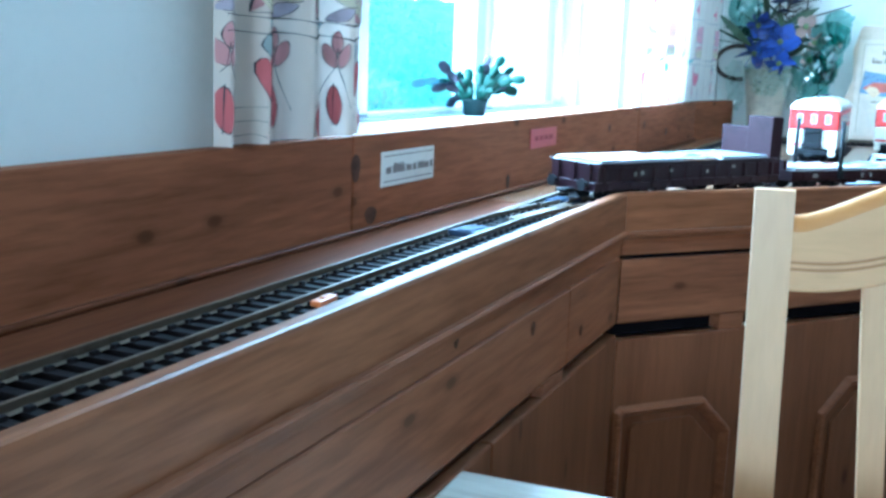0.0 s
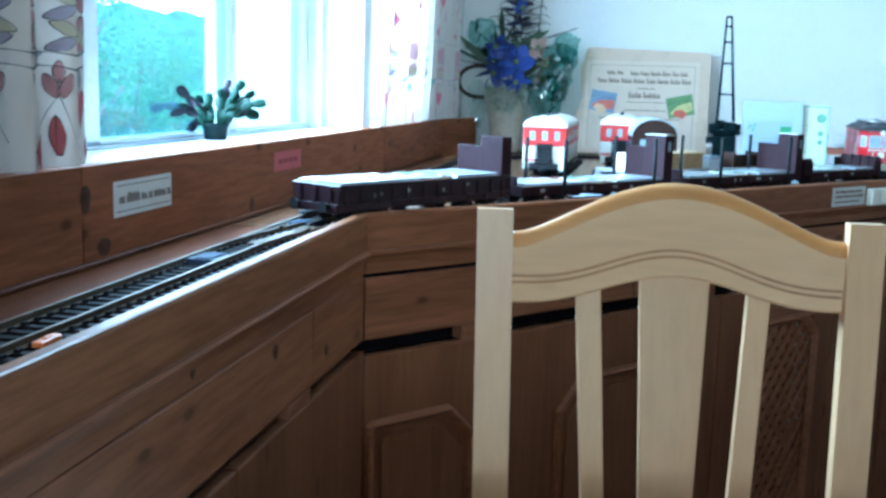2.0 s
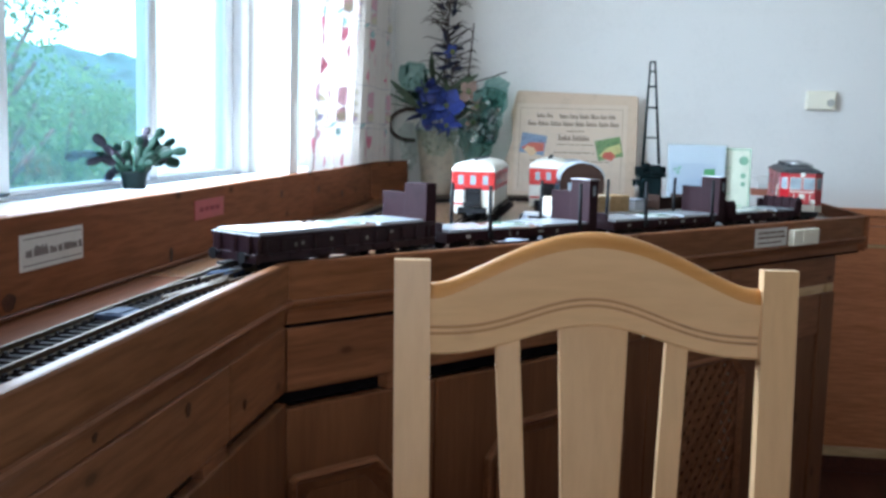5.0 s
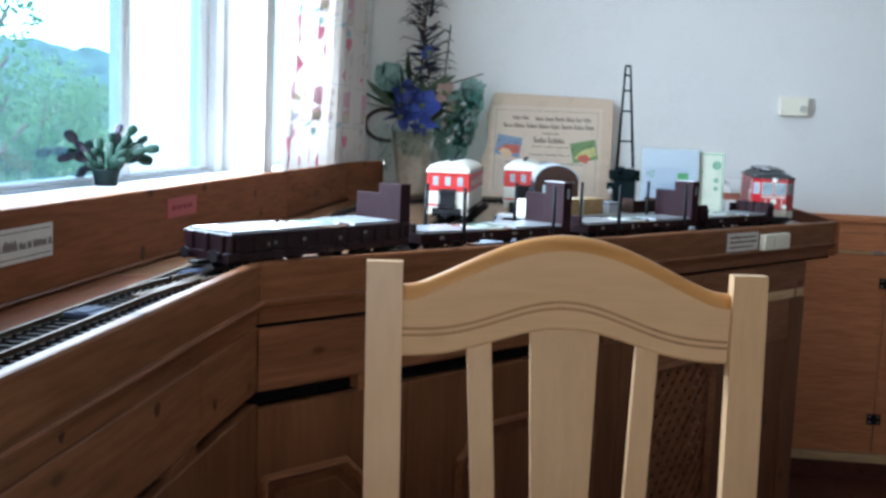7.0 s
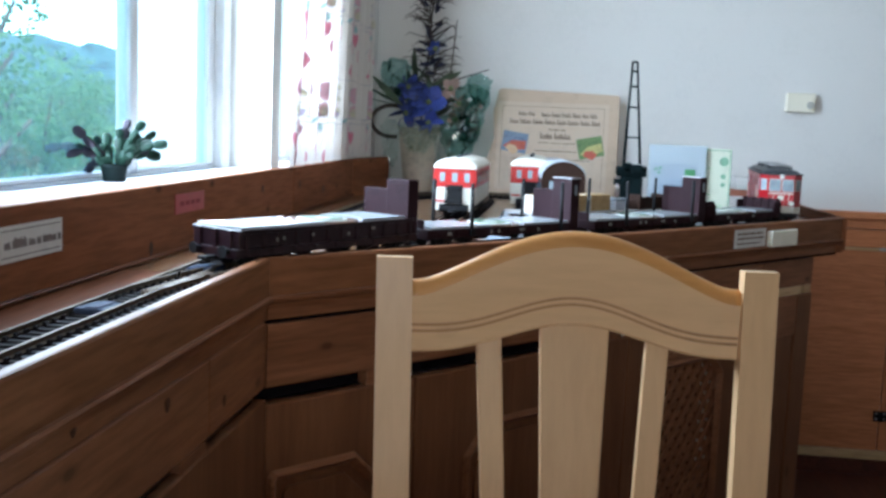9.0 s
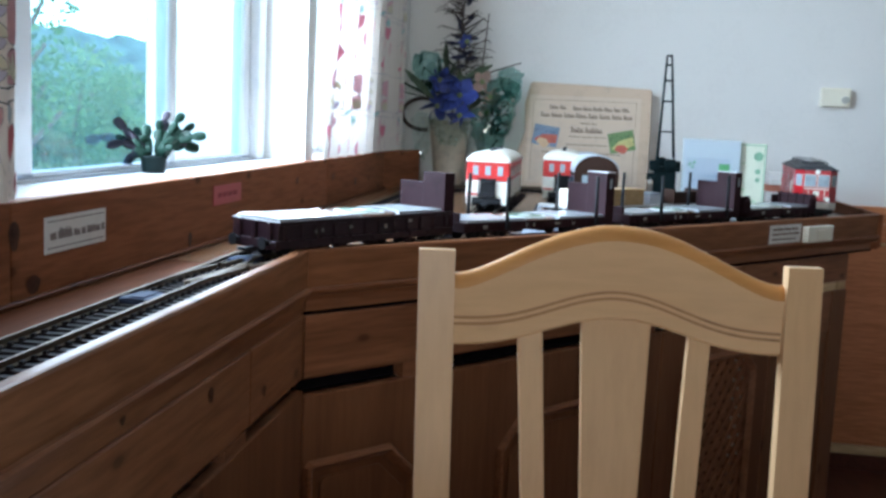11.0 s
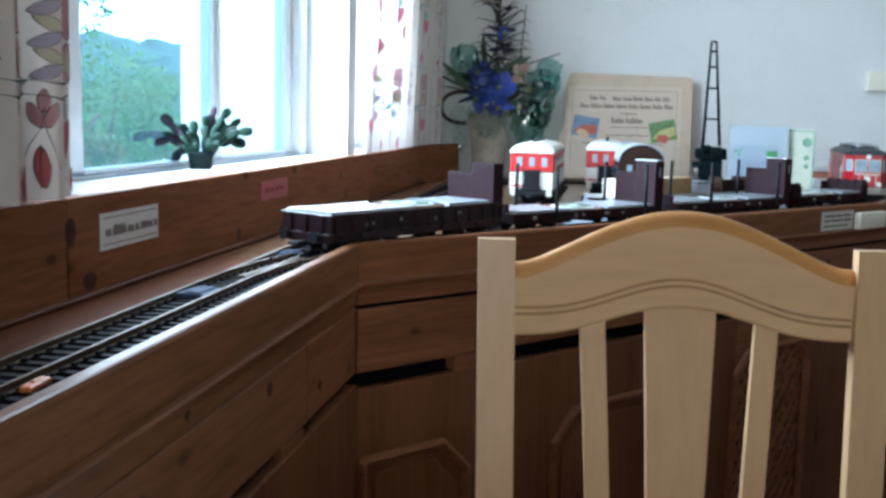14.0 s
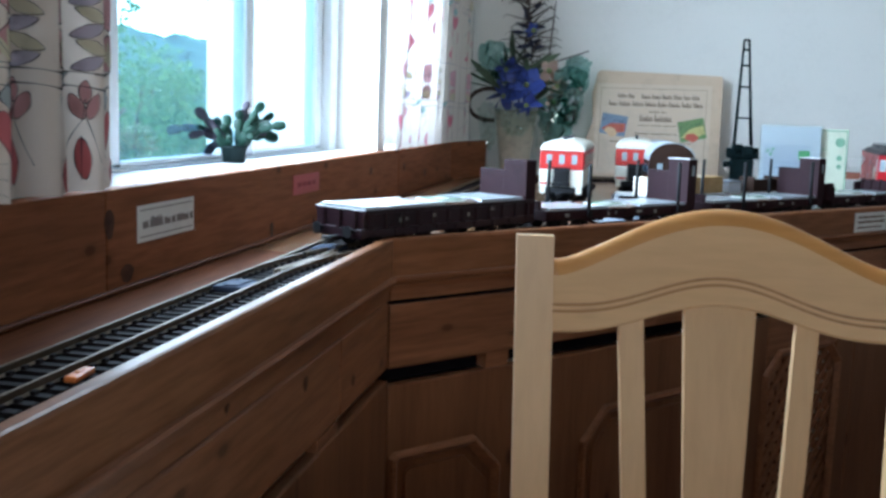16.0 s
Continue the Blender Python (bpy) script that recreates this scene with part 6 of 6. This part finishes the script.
for y in (0.002, 0.078):
    box_part("beam", BROWNC, dock, (0.835, 1.333, y, y + 0.005, dz - 0.012, dz - 0.004), 0.0008)
bm = bmesh.new()
for k in range(42):
    add_box(bm, 0.838 + k * 0.0118, 0.842 + k * 0.0118, -0.002, 0.002, dz - 0.010, dz - 0.005, 0.0005)
part("bolt_row", bm, PARCH, dock)
for x in (0.845, 0.935, 1.03, 1.12, 1.22, 1.32):
    mt = STRUTG if x < 1.0 else BROWNC
    bm = bmesh.new()
    for y in (0.004, 0.080):
        add_box(bm, x - 0.0035, x + 0.0035, y - 0.003, y + 0.003, 0.0, dz - 0.012, 0.0006)
    add_rod(bm, (x, 0.004, 0.002), (x, 0.080, dz - 0.014), 0.0018, sides=5)
    add_rod(bm, (x, 0.080, 0.002), (x, 0.004, dz - 0.014), 0.0018, sides=5)
    part("trestle", bm, mt, dock)
for a, b in ((0.845, 0.935), (0.935, 1.03)):
    bm = bmesh.new()
    add_rod(bm, (a, 0.004, 0.002), (b, 0.004, dz - 0.014), 0.0018, sides=5)
    add_rod(bm, (b, 0.004, 0.002), (a, 0.004, dz - 0.014), 0.0018, sides=5)
    part("brace", bm, STRUTG, dock)
box_part("boarding", BROWNC, dock, (1.04, 1.333, 0.012, 0.016, 0.0, dz - 0.004), 0.0006)


def crate(s, y, w, d, h, label):
    c = base("model_crate", FRONT @ pose(s, 0.218 + y, DECK + dz), label=label, category="model crate", group="crates on the platform")
    bm = bmesh.new()
    add_box(bm, 0, w, 0, d, 0, h, 0.001)
    body = part("body", bm, CRATE, c)
    for k in range(4):
        box_part("slat", CRATE, body, (0.001, w - 0.001, -0.0016, 0.0, h * (k + 0.08) / 4, h * (k + 0.9) / 4), 0.0005)
    for x in (-0.0016, w):
        box_part("end_board", CRATEW, body, (x, x + 0.0016, 0, d, 0, h), 0.0004)
    return c


for s, w in ((0.858, 0.062), (0.962, 0.066), (1.040, 0.072)):
    crate(s, 0.018, w, 0.05, 0.038, "small wooden slatted crate with whitewashed ends")
pb = base("model_parcel", FRONT @ pose(1.135, 0.235, DECK + dz), label="pale blue-grey parcel on the loading platform", category="model parcel")
box_part("box", PAPER, pb, (0, 0.05, 0, 0.045, 0, 0.022), 0.002)
box_part("lid", GREY, pb, (-0.001, 0.051, -0.001, 0.046, 0.022, 0.027), 0.001)
pk = base("model_lumber_rack", FRONT @ pose(1.215, 0.228, DECK + dz), label="dark brown lumber rack at the end of the platform", category="model rack")
for k in range(4):
    box_part("board", BROWNC, pk, (0, 0.11, 0.008 * k, 0.008 * k + 0.0068, 0, 0.030 - 0.004 * k), 0.0008)
for x in (0.004, 0.104):
    box_part("upright", BROWNC, pk, (x - 0.003, x + 0.003, -0.005, 0.036, 0, 0.036), 0.0008)

# ramp ladder leading up to the platform
lad = base("model_ladder", pose(0.312, 0.740, DECK), label="dark model ladder leaning on a pale landing", category="model ladder")
for x in (-0.027, 0.027):
    bm = bmesh.new()
    t = bmesh.new()
    bmesh.ops.create_cube(t, size=1)
    for v in t.verts:
        v.co = Vector((x + v.co.x * 0.006 + (v.co.z + 0.5) * 0.018, (v.co.z + 0.5) * 0.085 + v.co.y * 0.008, 0.004 + (v.co.z + 0.5) * 0.046 + 0.0))
    join(bm, t)
    part("stringer", bm, BLACK, lad)
for k in range(6):
    f = (k + 0.5) / 6
    box_part("tread", GREY, lad, (-0.026 + f * 0.018, 0.026 + f * 0.018, f * 0.085 - 0.005, f * 0.085 + 0.005, 0.003 + f * 0.046, 0.0055 + f * 0.046), 0.0006)
land = base("model_landing", pose(0.345, 0.838, DECK), label="pale grey landing at the head of the ladder", category="model landing")
box_part("top", PLANKG, land, (-0.042, 0.020, 0.0, 0.045, 0.046, 0.050), 0.001)
for x in (-0.038, 0.016):
    for y in (0.004, 0.041):
        box_part("post", STRUTG, land, (x - 0.003, x + 0.003, y - 0.003, y + 0.003, 0, 0.046))
bm = bmesh.new()
add_box(bm, -0.17, 0.14, -0.06, 0.07, 0.0, 0.0012)
thing("ground_sheet", bm, mottled("blue_grey_ballast_sheet", (0.22, 0.25, 0.30), 0.5, scale=90, amount=0.3), FRONT @ pose(0.86, 0.20, DECK + 0.0002), label="blue-grey base sheet under the model platform", category="base sheet")

# ---- stack of boxes by the end of the shelf ----
CARD = mottled("white_card_box", (0.70, 0.69, 0.66), 0.5, scale=40, amount=0.06)
CARDR = mottled("red_brown_card_box", (0.36, 0.13, 0.08), 0.5, scale=40, amount=0.15)
for z, h, w, a, mt, lb in ((0.0, 0.050, 0.062, 4, CARD, "white flat cardboard box at the bottom of a stack"), (0.050, 0.022, 0.058, -6, CARDR, "red-brown flat cardboard box in a stack"), (0.072, 0.018, 0.060, 9, CARD, "white cardboard box in a stack"), (0.090, 0.020, 0.056, -3, CARD, "white cardboard box on top of a stack")):
    b = base("card_box", pose(1.045 + 0.004 * math.sin(z * 90), 1.90, DECK + z, 0, 0, a), label=lb, category="box", group="stacked boxes")
    box_part("tray", mt, b, (-w, w, -0.05, 0.05, 0, h * 0.6), 0.0012)
    box_part("lid", mt, b, (-w - 0.0015, w + 0.0015, -0.0515, 0.0515, h * 0.6, h), 0.0012)

# ---- signs ----
SIGNP = mottled("white_sign_card", (0.68, 0.66, 0.62), 0.4, scale=40, amount=0.05, bumpy=0.0)
SIGNINK = mottled("grey_brown_ink", (0.20, 0.17, 0.16), 0.7)
REDINK = mottled("dark_red_ink", (0.22, 0.025, 0.035), 0.6)
PINKP = mottled("red_sign_card", (0.42, 0.06, 0.07), 0.4, scale=40, amount=0.08, bumpy=0.0)
sg = base("sign", pose(-0.2302, -0.257, 1.043), label="white paper sign with one line of writing on the riser", category="sign")
cd = box_part("card", SIGNP, sg, (0, 0.0012, -0.076, 0.076, -0.022, 0.022))
for z in (-0.0165, 0.0155):
    box_part("border", SIGNINK, cd, (0.0012, 0.0016, -0.070, 0.070, z, z + 0.0014))
rr = random.Random(2)
y = -0.064
for w, hh in ((0.014, 0.011), (0.034, 0.013), (0.016, 0.009), (0.010, 0.009), (0.034, 0.010), (0.009, 0.011)):
    bm = bmesh.new()
    n = max(2, round(w / 0.0036))
    ring = [(y + w, -0.006), (y, -0.006)]
    for k in range(n):
        q, top = y + w * k / n, hh * rr.choice((0.75, 0.85, 1.0))
        ring += [(q, -0.006 + top), (q + w / n * 0.68, -0.006 + top), (q + w / n * 0.7, -0.003), (q + w / n * 0.98, -0.003)]
    add_prism(bm, ring, -0.0006, pose(0.0012, 0, 0, 0, 0, 90))
    part("writing", bm, SIGNINK, cd)
    y += w + 0.004
sg = base("sign", pose(-0.2302, 0.286, 1.052), label="red paper sign with faint writing on the riser", category="sign")
cd = box_part("card", PINKP, sg, (0, 0.0012, -0.070, 0.070, -0.017, 0.017))
for k in range(4):
    box_part("writing", REDINK, cd, (0.0012, 0.0018, -0.05 + k * 0.026, -0.031 + k * 0.026, -0.004, 0.004))
sg = base("sign", FRONT @ pose(1.355, -0.0006, 0.967), label="white label with three lines of writing on the slanted rim", category="sign")
cd = box_part("card", SIGNP, sg, (-0.068, 0.075, -0.0012, 0, -0.022, 0.022))
bars(cd, [(-0.055, 0.06, 0.009, 0.005), (-0.055, 0.065, -0.002, 0.005), (-0.055, 0.05, -0.014, 0.004)], -0.0012, INK, 3, 0.6)
sk = base("socket_box", FRONT @ pose(1.498, -0.0004, 0.962), label="white plastic switch box on the slanted rim", category="switch")
box_part("housing", BOXM, sk, (-0.062, 0.062, -0.018, 0, -0.020, 0.020), 0.003)
box_part("rocker", BOXM, sk, (-0.020, 0.030, -0.0205, -0.018, -0.012, 0.012), 0.001)

# ---- hinges and latch on the wall panelling ----
for z in (0.722, 0.222):
    hg = base("hinge", pose(1.637, YN - 0.0125, z), label="black metal hinge with four screws", category="hinge", group="hinges on the panelling")
    for s in (-1, 1):
        lf = box_part("leaf", BLACK, hg, (min(0.001, s * 0.024), max(0.0, s * 0.024), -0.0025, 0, -0.019, 0.019), 0.001)
        for dz2 in (-0.010, 0.010):
            bm = bmesh.new()
            add_rod(bm, (s * 0.014, -0.0023, dz2), (s * 0.014, -0.0040, dz2), 0.0045, 0.003, sides=10)
            part("screw", bm, STEEL, lf)
    bm = bmesh.new()
    add_rod(bm, (0, -0.003, -0.019), (0, -0.003, 0.019), 0.0035, sides=10)
    part("pin", bm, BLACK, hg)
lt = base("latch", pose(1.60, YN - 0.016, 0.832), label="small steel latch below the panelled frieze", category="latch")
box_part("plate", STEEL, lt, (-0.02, 0.02, -0.003, 0, -0.006, 0.006), 0.001)
box_part("bolt", STEEL, lt, (-0.006, 0.006, -0.007, -0.003, -0.004, 0.004), 0.001)

# ---- outdoors ----
def leafy(name, colour, *rest, **more):
    """Leaves that let light through."""
    m = mottled(name, colour, *rest, **more)
    nt = m.node_tree
    b, out = nt.nodes["Principled BSDF"], nt.nodes["Material Output"]
    tr = nt.nodes.new("ShaderNodeBsdfTranslucent")
    nt.links.new(b.inputs["Base Color"].links[0].from_socket, tr.inputs[0])
    mx = nt.nodes.new("ShaderNodeMixShader")
    mx.inputs[0].default_value = 0.5
    nt.links.new(b.outputs[0], mx.inputs[1])
    nt.links.new(tr.outputs[0], mx.inputs[2])
    nt.links.new(mx.outputs[0], out.inputs[0])
    return m


GRASS = mottled("meadow_green", (0.10, 0.17, 0.05), 0.9, scale=2.0, amount=0.4)
LEAFO = leafy("sunlit_leaf", (0.12, 0.23, 0.085), 0.6, scale=5.0, amount=0.6, bumpy=0.0)
LEAFO2 = leafy("light_green_leaf", (0.19, 0.31, 0.14), 0.6, scale=5.0, amount=0.6, bumpy=0.0)
BARK = mottled("grey_bark", (0.12, 0.09, 0.07), 0.9, scale=20, amount=0.4)
# blue of the distance haze is mixed into the hill's own colour
HILL = mottled("haze_tinted_hill", (0.105, 0.185, 0.185), 0.95, scale=1.2, amount=0.8, bumpy=1.0, dist=1.5)
bm = bmesh.new()
add_box(bm, -900, -0.7, -700, 900, -2.7, -2.5)
struct("ground", bm, GRASS, "green meadow outside the window", "ground")
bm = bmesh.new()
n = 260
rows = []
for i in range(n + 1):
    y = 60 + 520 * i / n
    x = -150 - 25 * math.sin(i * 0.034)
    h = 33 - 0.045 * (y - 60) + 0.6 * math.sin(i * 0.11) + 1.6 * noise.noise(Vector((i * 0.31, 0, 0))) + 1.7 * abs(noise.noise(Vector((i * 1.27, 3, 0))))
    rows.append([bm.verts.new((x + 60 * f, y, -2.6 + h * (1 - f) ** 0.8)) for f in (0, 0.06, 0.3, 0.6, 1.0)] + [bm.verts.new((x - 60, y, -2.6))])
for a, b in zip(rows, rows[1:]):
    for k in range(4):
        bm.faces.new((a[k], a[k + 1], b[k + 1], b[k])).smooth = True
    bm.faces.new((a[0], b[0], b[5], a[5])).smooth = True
thing("wooded_hill", bm, HILL, label="distant wooded hill tinted blue-green for haze", category="hill", kind="structure")


def tree(x, y, height, spread, seed, mat, label, leaves=2600):
    rr = random.Random(seed)
    t = base("tree", pose(x, y, -2.5), label=label, category="tree", group="trees outside")
    bm = bmesh.new()
    add_rod(bm, (0, 0, 0), (0.1, 0.05, height * 0.55), height * 0.028, height * 0.014, sides=9)
    limbs = []
    for k in range(16):
        a = rr.uniform(0, 6.28)
        z = height * rr.uniform(0.22, 0.6)
        q = Vector((spread * rr.uniform(0.35, 0.8) * math.cos(a), spread * rr.uniform(0.35, 0.8) * math.sin(a), z + height * rr.uniform(0.08, 0.34)))
        add_rod(bm, (0.05, 0.02, z), q, height * 0.010, height * 0.003, sides=6)
        limbs.append(q)
    part("trunk", bm, BARK, t)
    bm = bmesh.new()
    blobs = [(q, rr.uniform(0.22, 0.42) * spread) for q in limbs] + [(Vector((rr.uniform(-0.4, 0.4) * spread, rr.uniform(-0.4, 0.4) * spread, height * rr.uniform(0.3, 0.92))), rr.uniform(0.2, 0.38) * spread) for _ in range(14)]
    for k in range(int(leaves * 1.7)):
        c, r = blobs[rr.randrange(len(blobs))]
        d = Vector((rr.gauss(0, 1), rr.gauss(0, 1), rr.gauss(0, 0.8))).normalized()
        p = c + d * r * rr.uniform(0.55, 1.05)
        s = rr.uniform(0.020, 0.046) * (height / 4) ** 0.5
        u = Vector((rr.gauss(0, 1), rr.gauss(0, 1), rr.gauss(0, 1))).normalized()
        v = u.cross(d).normalized()
        bm.faces.new([bm.verts.new(p + u * s), bm.verts.new(p + v * s * 0.5), bm.verts.new(p - u * s), bm.verts.new(p - v * s * 0.5)])
    part("crown", bm, mat, t)
    return t


tree(-5.7, 8.1, 6.4, 1.1, 1, LEAFO, "tall leafy tree with a loose crown", 2600)
tree(-6.2, 10.6, 4.45, 1.5, 2, LEAFO2, "light green bushy tree in the garden", 13000)
tree(-6.6, 12.9, 4.1, 1.45, 3, LEAFO2, "light green rounded tree in the garden", 13000)
tree(-9.5, 13.6, 4.3, 2.0, 4, LEAFO, "leafy green tree at the edge of the meadow", 12000)
tree(-5.0, 8.0, 3.6, 1.2, 5, LEAFO, "leafy green bush close to the house", 10000)
# bright plastered wing of the house
bm = bmesh.new()
add_box(bm, -3.32, 3.0, 6.75, 7.15, -2.5, 6.0, 0.02)
wing = thing("house_wing", bm, WHITE, label="white plastered wall of the house outside", category="building", kind="structure")
